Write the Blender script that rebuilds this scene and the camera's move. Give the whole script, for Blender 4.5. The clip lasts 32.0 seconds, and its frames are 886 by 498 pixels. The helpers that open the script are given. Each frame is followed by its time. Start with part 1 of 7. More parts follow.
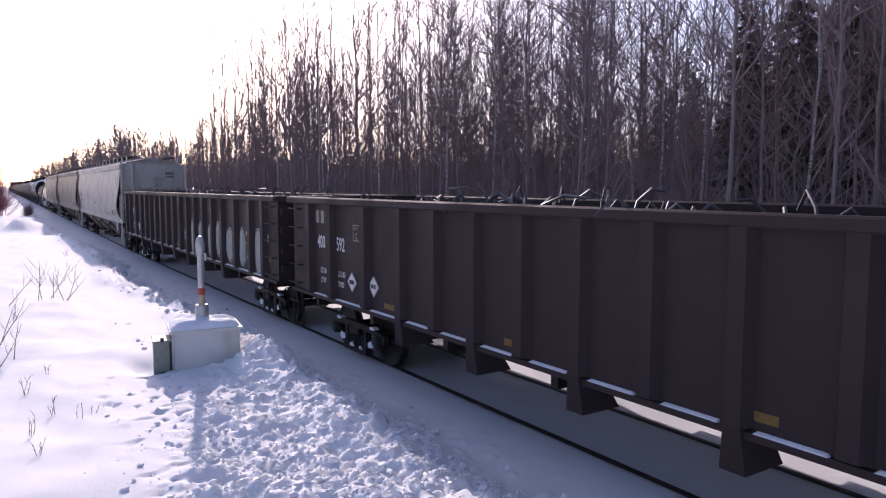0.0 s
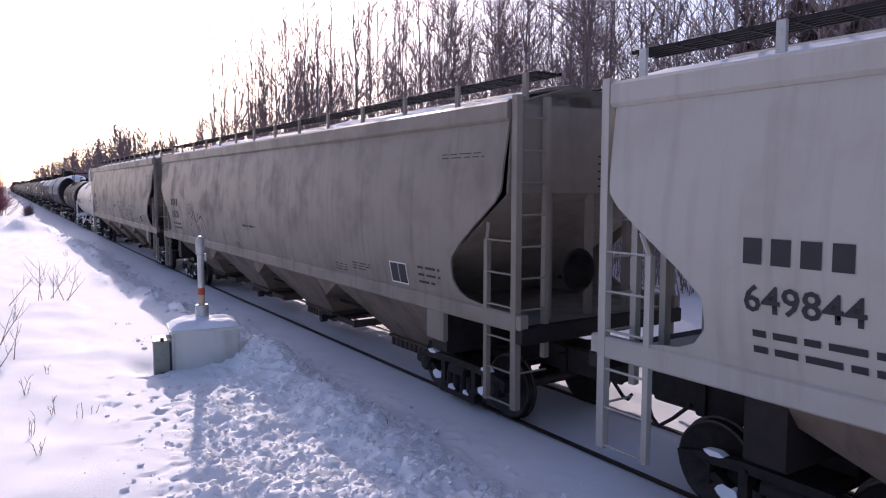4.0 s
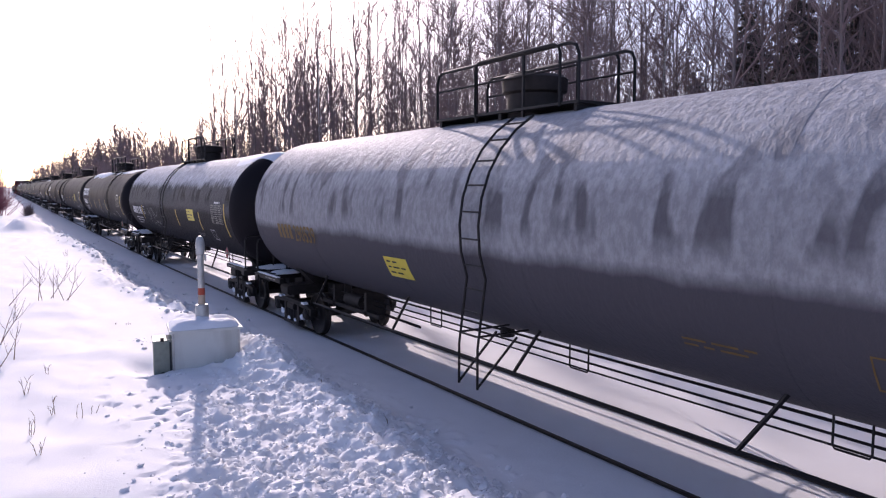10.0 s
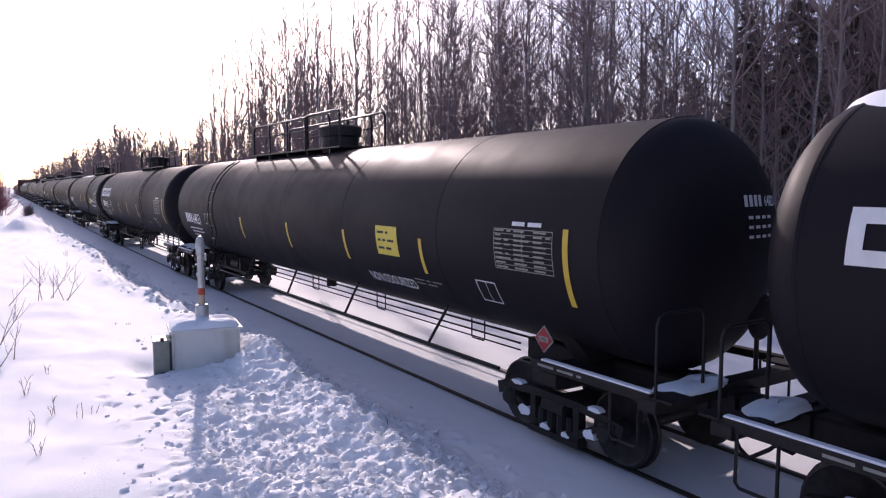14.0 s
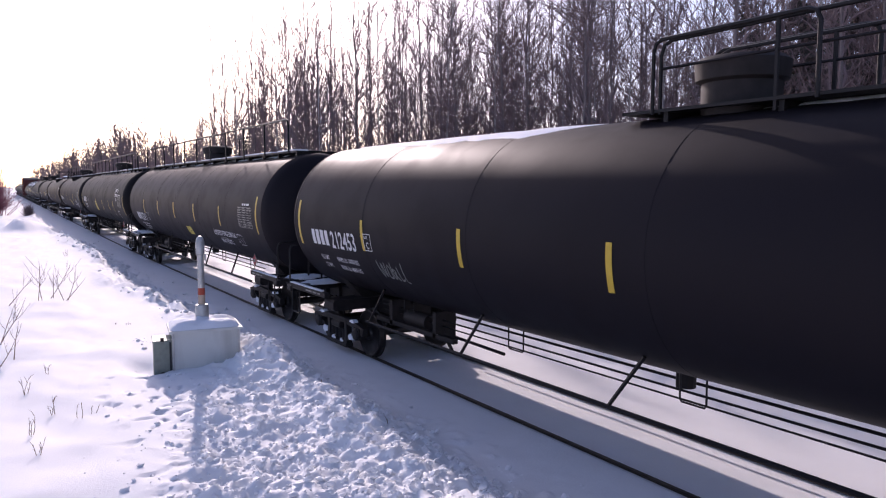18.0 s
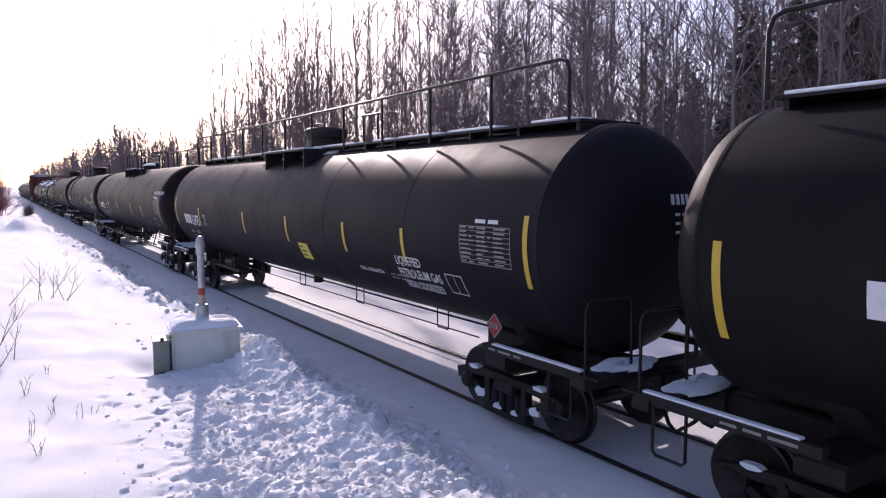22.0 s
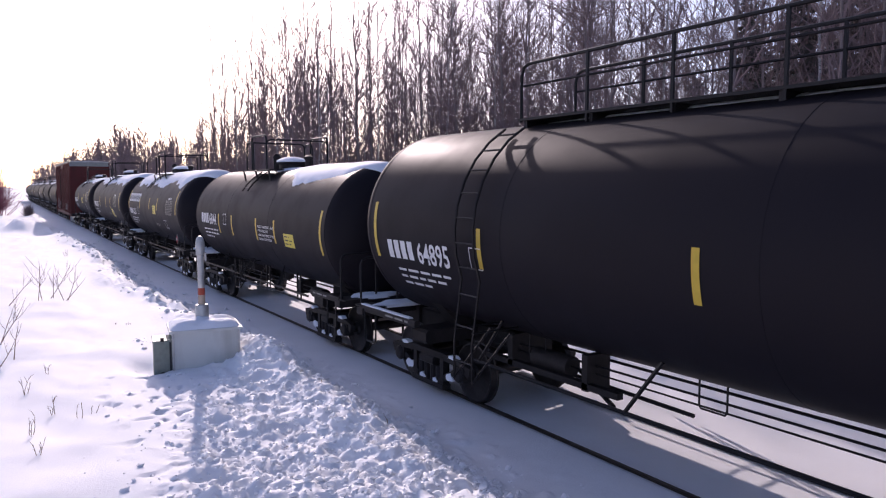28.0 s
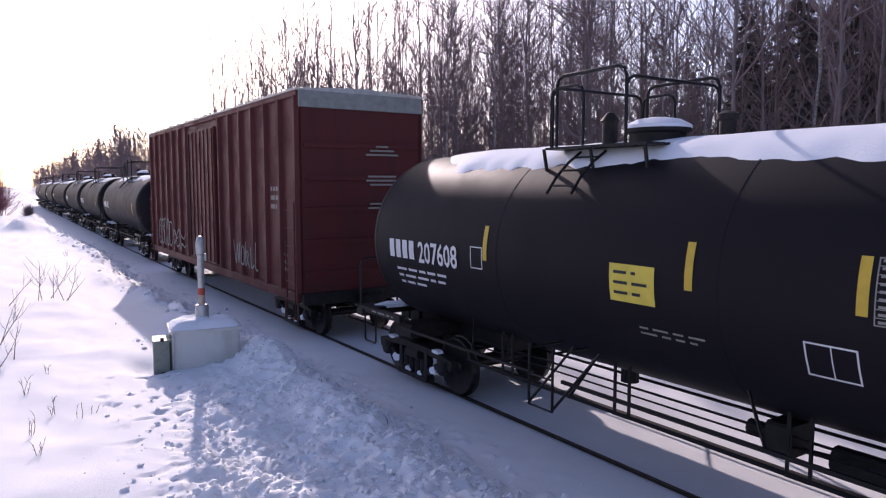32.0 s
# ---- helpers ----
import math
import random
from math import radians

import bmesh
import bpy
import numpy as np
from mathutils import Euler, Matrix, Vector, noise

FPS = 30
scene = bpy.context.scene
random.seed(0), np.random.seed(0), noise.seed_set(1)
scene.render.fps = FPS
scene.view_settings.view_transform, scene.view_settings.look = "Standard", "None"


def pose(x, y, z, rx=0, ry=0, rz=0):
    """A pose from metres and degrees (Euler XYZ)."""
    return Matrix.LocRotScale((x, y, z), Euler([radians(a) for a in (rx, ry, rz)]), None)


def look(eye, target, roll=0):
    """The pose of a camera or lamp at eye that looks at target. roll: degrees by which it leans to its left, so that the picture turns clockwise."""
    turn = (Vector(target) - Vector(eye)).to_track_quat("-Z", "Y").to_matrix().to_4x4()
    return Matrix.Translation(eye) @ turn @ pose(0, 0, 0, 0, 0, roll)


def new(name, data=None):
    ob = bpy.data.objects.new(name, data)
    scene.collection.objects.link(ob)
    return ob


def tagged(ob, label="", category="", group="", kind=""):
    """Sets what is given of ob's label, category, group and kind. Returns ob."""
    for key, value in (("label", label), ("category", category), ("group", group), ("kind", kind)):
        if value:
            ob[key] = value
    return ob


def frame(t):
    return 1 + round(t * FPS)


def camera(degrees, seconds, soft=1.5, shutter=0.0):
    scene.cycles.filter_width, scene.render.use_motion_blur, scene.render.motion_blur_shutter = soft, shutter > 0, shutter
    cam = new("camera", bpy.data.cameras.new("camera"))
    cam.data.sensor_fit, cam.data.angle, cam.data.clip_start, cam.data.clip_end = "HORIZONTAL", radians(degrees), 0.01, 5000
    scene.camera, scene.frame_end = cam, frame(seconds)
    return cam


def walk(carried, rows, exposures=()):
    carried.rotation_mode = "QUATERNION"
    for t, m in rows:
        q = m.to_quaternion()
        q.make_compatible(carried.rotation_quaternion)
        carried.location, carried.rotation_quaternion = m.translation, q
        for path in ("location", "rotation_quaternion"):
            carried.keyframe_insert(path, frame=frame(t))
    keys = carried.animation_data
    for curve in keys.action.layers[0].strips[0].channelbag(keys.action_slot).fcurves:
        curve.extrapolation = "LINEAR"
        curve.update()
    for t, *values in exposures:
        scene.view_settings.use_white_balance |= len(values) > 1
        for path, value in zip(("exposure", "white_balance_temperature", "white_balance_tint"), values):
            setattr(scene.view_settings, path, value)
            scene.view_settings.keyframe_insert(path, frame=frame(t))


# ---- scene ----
cam = camera(64.4, 32.0, soft=1.2, shutter=0.0)
EYE = Vector((-6.99, 0.0, 3.31))
YAW, TILT = radians(33.14), radians(5.11)
AIM = EYE + Vector((math.sin(YAW) * math.cos(TILT), math.cos(YAW) * math.cos(TILT), -math.sin(TILT)))
walk(cam, [(0.0, look(EYE, AIM)), (32.0, look(EYE, AIM))],
     exposures=[(0.0, 0.4, 6550, 30), (32.0, 0.4, 6550, 30)])

# ---- light: a low winter sun ahead, a little to the far side of the track ----
SUN_AZ, SUN_EL = radians(15.5), radians(24.0)      # azimuth from the track's direction towards +x
world = bpy.data.worlds.new("winter_sky")
scene.world = world
world.use_nodes = True
wn, wl = world.node_tree.nodes, world.node_tree.links
sky = wn.new("ShaderNodeTexSky")
sky.sky_type = "NISHITA"
sky.sun_disc = False
sky.sun_elevation, sky.sun_rotation = SUN_EL, SUN_AZ
sky.air_density, sky.dust_density, sky.ozone_density = 0.7, 1.15, 1.0
wl.new(sky.outputs[0], wn["Background"].inputs[0])
wn["Background"].inputs[1].default_value = 0.15
sun_data = bpy.data.lights.new("sun", "SUN")
sun_data.energy, sun_data.angle, sun_data.color = 2.7, radians(0.6), (1.0, 0.94, 0.86)
sun = new("sun", sun_data)
SUN_DIR = Vector((math.sin(SUN_AZ) * math.cos(SUN_EL), math.cos(SUN_AZ) * math.cos(SUN_EL), math.sin(SUN_EL)))
sun.matrix_world = look(SUN_DIR * 50, (0, 0, 0))

SPEED = 12.9


def bend(y):
    """Sideways place of the track's centre line y metres down the line: straight, then a faint bend."""
    a, b, k = 18.0, 50.0, 0.018
    if y < a:
        return 0.0
    if y < b:
        return 0.5 * k / (b - a) * (y - a) ** 2
    return 0.5 * k * (b - a) + k * (y - b)


# ---- materials ----
def material(name):
    m = bpy.data.materials.new(name)
    m.use_nodes = True
    return m, m.node_tree.nodes, m.node_tree.links, m.node_tree.nodes["Principled BSDF"]


def mix_colour(n, l, fac, a, b):
    mx = n.new("ShaderNodeMix")
    mx.data_type = "RGBA"
    for sock, v in ((mx.inputs["Factor"], fac), (mx.inputs["A"], a), (mx.inputs["B"], b)):
        if isinstance(v, tuple):
            sock.default_value = (*v, 1)
        elif isinstance(v, (int, float)):
            sock.default_value = v
        else:
            l.new(v, sock)
    return mx.outputs["Result"]


def noise_ramp(n, l, coords, scale, lo, hi, detail=5.0, stretch=(1, 1, 1), rough=0.55):
    mp = n.new("ShaderNodeMapping")
    mp.inputs["Scale"].default_value = stretch
    l.new(coords, mp.inputs["Vector"])
    t = n.new("ShaderNodeTexNoise")
    t.inputs["Scale"].default_value, t.inputs["Detail"].default_value = scale, detail
    t.inputs["Roughness"].default_value = rough
    l.new(mp.outputs[0], t.inputs["Vector"])
    r = n.new("ShaderNodeMapRange")
    r.inputs["From Min"].default_value, r.inputs["From Max"].default_value = lo, hi
    l.new(t.outputs["Fac"], r.inputs["Value"])
    return r.outputs[0], t.outputs["Fac"]


def bump(n, l, b, height, strength, distance):
    bp = n.new("ShaderNodeBump")
    bp.inputs["Strength"].default_value, bp.inputs["Distance"].default_value = strength, distance
    l.new(height, bp.inputs["Height"])
    l.new(bp.outputs[0], b.inputs["Normal"])


def painted(name, colour, rough=0.45, dirt=(0.13, 0.11, 0.10), amount=0.35, streak=0.3, metallic=0.0, fine_dirt=0.12, uneven=1.0):
    """Weathered paint: dirt in blotches, streaks that run down, and run-off; uneven: how much gloss and relief vary."""
    m, n, l, b = material(name)
    co = n.new("ShaderNodeTexCoord").outputs["Object"]
    blot, raw = noise_ramp(n, l, co, 1.6, 0.45, 0.75)
    run, _ = noise_ramp(n, l, co, 3.0, 0.5, 0.72, 4, (1, 2.2, 0.12))
    fine, _ = noise_ramp(n, l, co, 60.0, 0.3, 0.8, 3)
    def times(s, k):
        mm = n.new("ShaderNodeMath")
        mm.operation = "MULTIPLY"
        l.new(s, mm.inputs[0])
        mm.inputs[1].default_value = k
        return mm.outputs[0]
    c = mix_colour(n, l, times(blot, amount), colour, dirt)
    c = mix_colour(n, l, times(run, streak), c, tuple(0.6 * d for d in dirt))
    c = mix_colour(n, l, times(fine, fine_dirt), c, dirt)
    rmap = n.new("ShaderNodeMapRange")
    rmap.inputs["To Min"].default_value, rmap.inputs["To Max"].default_value = rough - 0.08 * uneven, rough + 0.25 * uneven
    l.new(blot, rmap.inputs["Value"])
    l.new(rmap.outputs[0], b.inputs["Roughness"])
    b.inputs["Metallic"].default_value = metallic
    b.inputs["Specular IOR Level"].default_value = 0.1
    bump(n, l, b, raw, 0.06 * uneven, 0.02)
    l.new(c, b.inputs["Base Color"])
    return m


def plain(name, colour, rough=0.6, metallic=0.0, vary=0.25, scale=8.0):
    m, n, l, b = material(name)
    co = n.new("ShaderNodeTexCoord").outputs["Object"]
    f, raw = noise_ramp(n, l, co, scale, 0.3, 0.75)
    c = mix_colour(n, l, f, colour, tuple(v * (1 - vary) for v in colour))
    l.new(c, b.inputs["Base Color"])
    b.inputs["Roughness"].default_value, b.inputs["Metallic"].default_value = rough, metallic
    b.inputs["Specular IOR Level"].default_value = 0.3
    bump(n, l, b, raw, 0.1, 0.01)
    return m


def snow_material(name, tone=(0.88, 0.885, 0.90), grain=1.0):
    m, n, l, b = material(name)
    co = n.new("ShaderNodeTexCoord").outputs["Object"]
    f, raw = noise_ramp(n, l, co, 1.3, 0.3, 0.7, 6)
    g, graw = noise_ramp(n, l, co, 30.0 * grain, 0.3, 0.7, 6, rough=0.7)
    c = mix_colour(n, l, f, tone, tuple(v * 0.95 for v in tone))
    l.new(c, b.inputs["Base Color"])
    b.inputs["Roughness"].default_value = 0.75
    b.inputs["Specular IOR Level"].default_value = 0.3
    bump(n, l, b, graw, 0.35, 0.02)
    return m


SNOW = snow_material("snow")
SNOW_CAP = snow_material("settled_snow", (0.84, 0.86, 0.9), 0.6)
BLACK = painted("black_tank_paint", (0.0120, 0.0100, 0.0135), 0.56, (0.021, 0.017, 0.017), 0.2, 0.06, fine_dirt=0.05, uneven=0.3)
BLACK_DULL = painted("dull_black_tank_paint", (0.008, 0.007, 0.008), 0.58, (0.026, 0.022, 0.021), 0.3, 0.2, fine_dirt=0.05, uneven=0.4)


def rimed(name, colour, thin, thin_z, thick, thick_z, drip, bare_y=None):
    """Dark tank paint under rime: a thin grey coat above one height, a thick crust above another, with run-down gaps, bare at one end."""
    m, n, l, b = material(name)
    co = n.new("ShaderNodeTexCoord").outputs["Object"]
    sep = n.new("ShaderNodeSeparateXYZ")
    l.new(co, sep.inputs[0])

    def maths(op, p, q):
        mm = n.new("ShaderNodeMath")
        mm.operation, mm.use_clamp = op, op == "SUBTRACT"
        for sock, v in zip(mm.inputs, (p, q)):
            if isinstance(v, (int, float)):
                sock.default_value = v
            else:
                l.new(v, sock)
        return mm.outputs[0]

    def ramp(v, lo, hi, top):
        r = n.new("ShaderNodeMapRange")
        r.inputs["From Min"].default_value, r.inputs["From Max"].default_value, r.inputs["To Max"].default_value = lo, hi, top
        l.new(v, r.inputs["Value"])
        return r.outputs[0]
    _, broad = noise_ramp(n, l, co, 1.1, 0, 1, 5, (1, 1, 0.6), 0.6)
    _, rag = noise_ramp(n, l, co, 5.0, 0, 1, 5, (1, 1, 0.5), 0.7)
    scale, raw = noise_ramp(n, l, co, 11.0, 0.40, 0.62, 5, (1, 1, 0.6), 0.65)
    runs, _ = noise_ramp(n, l, co, 2.6, 0.53, 0.60, 2, (1, 1, 0.22), 0.4)
    z = maths("ADD", maths("ADD", sep.outputs["Z"], maths("MULTIPLY", broad, 0.5)), maths("MULTIPLY", rag, 0.55))
    zt = maths("ADD", sep.outputs["Z"], maths("MULTIPLY", broad, 0.25))
    f = maths("ADD", ramp(zt, thin_z + 0.05, thin_z + 0.22, thin), ramp(z, thick_z + 0.42, thick_z + 0.66, thick - thin))
    zone = maths("MULTIPLY", ramp(zt, thin_z + 0.3, thin_z + 0.55, 1.0), ramp(sep.outputs["Z"], thick_z + 0.75, thick_z + 0.35, 1.0))
    f = maths("SUBTRACT", f, maths("MULTIPLY", maths("MULTIPLY", runs, zone), drip))
    f = maths("MULTIPLY", f, maths("ADD", maths("MULTIPLY", scale, 0.35), 0.65))
    if bare_y is not None:
        edge = maths("ADD", maths("ADD", sep.outputs["Y"], maths("MULTIPLY", sep.outputs["Z"], 1.0)), maths("MULTIPLY", rag, 1.2))
        f = maths("MULTIPLY", f, ramp(edge, bare_y + 3.3, bare_y + 3.42, 1.0))
    l.new(mix_colour(n, l, f, colour, (0.78, 0.80, 0.84)), b.inputs["Base Color"])
    b.inputs["Roughness"].default_value = 0.62
    b.inputs["Specular IOR Level"].default_value = 0.1
    bump(n, l, b, maths("ADD", f, maths("MULTIPLY", raw, 0.8)), 0.8, 0.04)
    return m


BLACK_FROST = rimed("frosted_black_tank_paint", (0.016, 0.014, 0.018), 0.10, 2.55, 0.85, 3.36, 0.10)
TANK_RIME = rimed("rimed_grey_tank_paint", (0.075, 0.07, 0.082), 0.36, 2.45, 0.58, 3.35, 0.28, -6.3)
BROWN_BLACK = painted("brown_black_tank_paint", (0.014, 0.0095, 0.0095), 0.54, (0.028, 0.019, 0.017), 0.4, 0.15, fine_dirt=0.06, uneven=0.35)
WHITE_TANK = painted("white_tank_paint", (0.515, 0.494, 0.441), 0.4, (0.30, 0.24, 0.18), 0.22, 0.25)
HOPPER_WHITE = painted("pale_grey_hopper_paint", (0.41, 0.395, 0.365), 0.5, (0.26, 0.21, 0.17), 0.25, 0.2)
HOPPER_TAN = painted("tan_grey_hopper_paint", (0.245, 0.215, 0.185), 0.5, (0.13, 0.10, 0.075), 0.35, 0.25)
GONDOLA = painted("dark_gondola_paint", (0.036, 0.0275, 0.031), 0.6, (0.065, 0.047, 0.042), 0.45, 0.4)
BOXCAR_RED = painted("oxide_red_boxcar_paint", (0.105, 0.026, 0.026), 0.55, (0.07, 0.04, 0.035), 0.4, 0.35)
HOPPER_DIRT = painted("rust_stained_bay_paint", (0.20, 0.155, 0.125), 0.6, (0.10, 0.07, 0.05), 0.5, 0.4)
STEEL = plain("dark_running_gear_steel", (0.026, 0.021, 0.021), 0.65, 0.2, 0.5)
STEEL_RUST = plain("rusty_gate_steel", (0.10, 0.07, 0.055), 0.75, 0.1, 0.5)
RAIL_BLACK = plain("black_rail_paint", (0.012, 0.010, 0.011), 0.5, 0.1, 0.3)
SCRAP = plain("bent_scrap_steel", (0.14, 0.13, 0.14), 0.5, 0.4, 0.6, 3.0)
WHEEL = plain("worn_wheel_steel", (0.06, 0.052, 0.05), 0.45, 0.8, 0.5)
RAIL_TOP = plain("rail_steel", (0.075, 0.06, 0.05), 0.45, 0.6, 0.4)
WHITE_MARK = plain("white_marking_paint", (0.72, 0.72, 0.72), 0.6, 0, 0.15)
PALE_PAINT = plain("chalky_spray_paint", (0.36, 0.38, 0.35), 0.7, 0, 0.3, 14.0)
CHALK_LINE = plain("grey_chalk_line", (0.27, 0.285, 0.27), 0.7, 0, 0.3)
BLACK_MARK = plain("black_marking_paint", (0.03, 0.03, 0.035), 0.6, 0, 0.15)
YELLOW = plain("yellow_reflective_strip", (0.62, 0.42, 0.05), 0.45, 0, 0.2)
OCHRE = plain("dirty_ochre_strip", (0.20, 0.12, 0.035), 0.6, 0, 0.4)
DULL_MARK = plain("dulled_marking_paint", (0.30, 0.29, 0.26), 0.6, 0, 0.3)
RED_INK = plain("faded_red_stencil_ink", (0.36, 0.17, 0.17), 0.6, 0, 0.3)
YELLOW_SIGN = plain("yellow_sign_sheet", (0.70, 0.56, 0.08), 0.5, 0, 0.15)
RED_SIGN = plain("red_placard", (0.34, 0.025, 0.035), 0.5, 0, 0.15)
PALE_STEEL = plain("galvanised_steel", (0.48, 0.48, 0.47), 0.45, 0.5, 0.3)
CASE_PAINT = painted("pale_case_paint", (0.58, 0.60, 0.58), 0.5, (0.3, 0.28, 0.25), 0.3, 0.3)
CASE_GREEN = plain("grey_green_case_paint", (0.24, 0.27, 0.235), 0.5, 0.2, 0.3)


# ---- mesh building ----
class Geo:
    """A bag of vertices and faces."""

    def __init__(self):
        self.v, self.f = [], []

    def add(self, verts, faces):
        o = len(self.v)
        self.v += [tuple(p) for p in verts]
        self.f += [tuple(i + o for i in q) for q in faces]
        return self

    def box(self, x0, x1, y0, y1, z0, z1, chamfer=0.0):
        c = min(chamfer, (x1 - x0) / 3, (z1 - z0) / 3)
        if c <= 0:
            return self.add([(x0, y0, z0), (x1, y0, z0), (x1, y1, z0), (x0, y1, z0), (x0, y0, z1), (x1, y0, z1), (x1, y1, z1), (x0, y1, z1)],
                            [(3, 2, 1, 0), (4, 5, 6, 7), (0, 1, 5, 4), (1, 2, 6, 5), (2, 3, 7, 6), (3, 0, 4, 7)])
        return self.prism([(x0 + c, z0), (x1 - c, z0), (x1, z0 + c), (x1, z1 - c), (x1 - c, z1), (x0 + c, z1), (x0, z1 - c), (x0, z0 + c)], "y", y0, y1)

    def prism(self, poly, axis, lo, hi):
        """A polygon, counter-clockwise in the other two axes (y: x and z; x: y and z; z: x and y), drawn out along axis."""
        n = len(poly)
        place = {"y": lambda a, b, c: (a, c, b), "x": lambda a, b, c: (c, a, b), "z": lambda a, b, c: (a, b, c)}[axis]
        verts = [place(a, b, lo) for a, b in poly] + [place(a, b, hi) for a, b in poly]
        sides = [(i, (i + 1) % n, n + (i + 1) % n, n + i) for i in range(n)]
        caps = [tuple(range(n - 1, -1, -1)), tuple(range(n, 2 * n))]
        if axis == "y":
            sides, caps = [s[::-1] for s in sides], [c[::-1] for c in caps]
        return self.add(verts, sides + caps)

    def rod(self, p, q, r, n=6, r2=None):
        p, q = Vector(p), Vector(q)
        d = q - p
        if d.length < 1e-6:
            return self
        d.normalize()
        a = d.orthogonal().normalized()
        b = d.cross(a)
        r2 = r if r2 is None else r2
        verts = []
        for c, rr in ((p, r), (q, r2)):
            for i in range(n):
                t = 2 * math.pi * i / n
                verts.append(c + a * (rr * math.cos(t)) + b * (rr * math.sin(t)))
        return self.add(verts, [(i, (i + 1) % n, n + (i + 1) % n, n + i) for i in range(n)] + [tuple(range(n - 1, -1, -1)), tuple(range(n, 2 * n))])

    def pipe(self, pts, r, n=6):
        """A tube through points, mitred at the bends."""
        pts = [Vector(p) for p in pts]
        rings, up = [], None
        for i, p in enumerate(pts):
            d = (pts[min(i + 1, len(pts) - 1)] - pts[max(i - 1, 0)]).normalized()
            a = d.orthogonal().normalized() if up is None else (up - d * up.dot(d)).normalized()
            up = a
            b = d.cross(a)
            rr = r[i] if isinstance(r, (list, tuple)) else r
            rings.append([p + a * (rr * math.cos(2 * math.pi * k / n)) + b * (rr * math.sin(2 * math.pi * k / n)) for k in range(n)])
        verts = [v for ring in rings for v in ring]
        faces = [(i * n + k, i * n + (k + 1) % n, (i + 1) * n + (k + 1) % n, (i + 1) * n + k) for i in range(len(pts) - 1) for k in range(n)]
        faces += [tuple(range(n - 1, -1, -1)), tuple(range((len(pts) - 1) * n, len(pts) * n))]
        return self.add(verts, faces)

    def lathe_y(self, profile, cx=0.0, cz=0.0, n=48):
        """Rings of (radius, y) round an axis along y."""
        verts = []
        for r, y in profile:
            verts += [(cx + r * math.sin(2 * math.pi * k / n), y, cz + r * math.cos(2 * math.pi * k / n)) for k in range(n)]
        faces = [(i * n + k, i * n + (k + 1) % n, (i + 1) * n + (k + 1) % n, (i + 1) * n + k) for i in range(len(profile) - 1) for k in range(n)]
        faces += [tuple(range(n - 1, -1, -1)), tuple(range((len(profile) - 1) * n, len(profile) * n))]
        return self.add(verts, faces)

    def lathe_z(self, profile, cx=0.0, cy=0.0, n=24):
        verts = []
        for r, z in profile:
            verts += [(cx + r * math.cos(2 * math.pi * k / n), cy + r * math.sin(2 * math.pi * k / n), z) for k in range(n)]
        faces = [(i * n + k, i * n + (k + 1) % n, (i + 1) * n + (k + 1) % n, (i + 1) * n + k) for i in range(len(profile) - 1) for k in range(n)]
        faces += [tuple(range(n - 1, -1, -1)), tuple(range((len(profile) - 1) * n, len(profile) * n))]
        return self.add(verts, faces)

    def mesh(self, name, smooth=35):
        me = bpy.data.meshes.new(name)
        me.from_pydata([tuple(v) for v in self.v], [], self.f)
        if smooth:
            me.shade_smooth()
            me.set_sharp_from_angle(angle=radians(smooth))
        return me


def part(name, geo, mat, parent=None, label="", smooth=35):
    """One mesh object under a thing or a part; geo is a Geo or a ready mesh."""
    me = geo
    if isinstance(geo, Geo):
        me = geo.mesh(name, smooth)
        me.materials.append(mat)
    ob = new(name, me)
    ob.parent = parent
    if label:
        tagged(ob, label)
    return ob


MESHES = {}


def shared(key, build, mat, smooth=35):
    """A mesh that several parts use."""
    if key not in MESHES:
        MESHES[key] = build().mesh(key if isinstance(key, str) else key[0], smooth)
        MESHES[key].materials.append(mat)
    return MESHES[key]


# ---- the ground: one snow sheet ----
def value_noise(x, y, seed=0):
    """Smooth noise in -1..1 over arrays, one cell a unit."""
    def h(i, j):
        n = np.sin(i * 127.1 + j * 311.7 + seed * 74.7) * 43758.5453
        return 2 * (n - np.floor(n)) - 1
    i, j = np.floor(x), np.floor(y)
    u, w = x - i, y - j
    u, w = u * u * (3 - 2 * u), w * w * (3 - 2 * w)
    return (h(i, j) * (1 - u) + h(i + 1, j) * u) * (1 - w) + (h(i, j + 1) * (1 - u) + h(i + 1, j + 1) * u) * w


def fbm(x, y, octaves=4, seed=0):
    s, a = 0, 1.0
    for k in range(octaves):
        s = s + a * value_noise(x * 2 ** k + 3.7 * k, y * 2 ** k - 1.9 * k, seed + k)
        a *= 0.5
    return s


def step(e0, e1, x):
    t = np.clip((x - e0) / (e1 - e0), 0, 1)
    return t * t * (3 - 2 * t)


def bend_array(y):
    a, b, k = 18.0, 50.0, 0.018
    return np.where(y < a, 0, np.where(y < b, 0.5 * k / (b - a) * (y - a) ** 2, 0.5 * k * (b - a) + k * (y - b)))


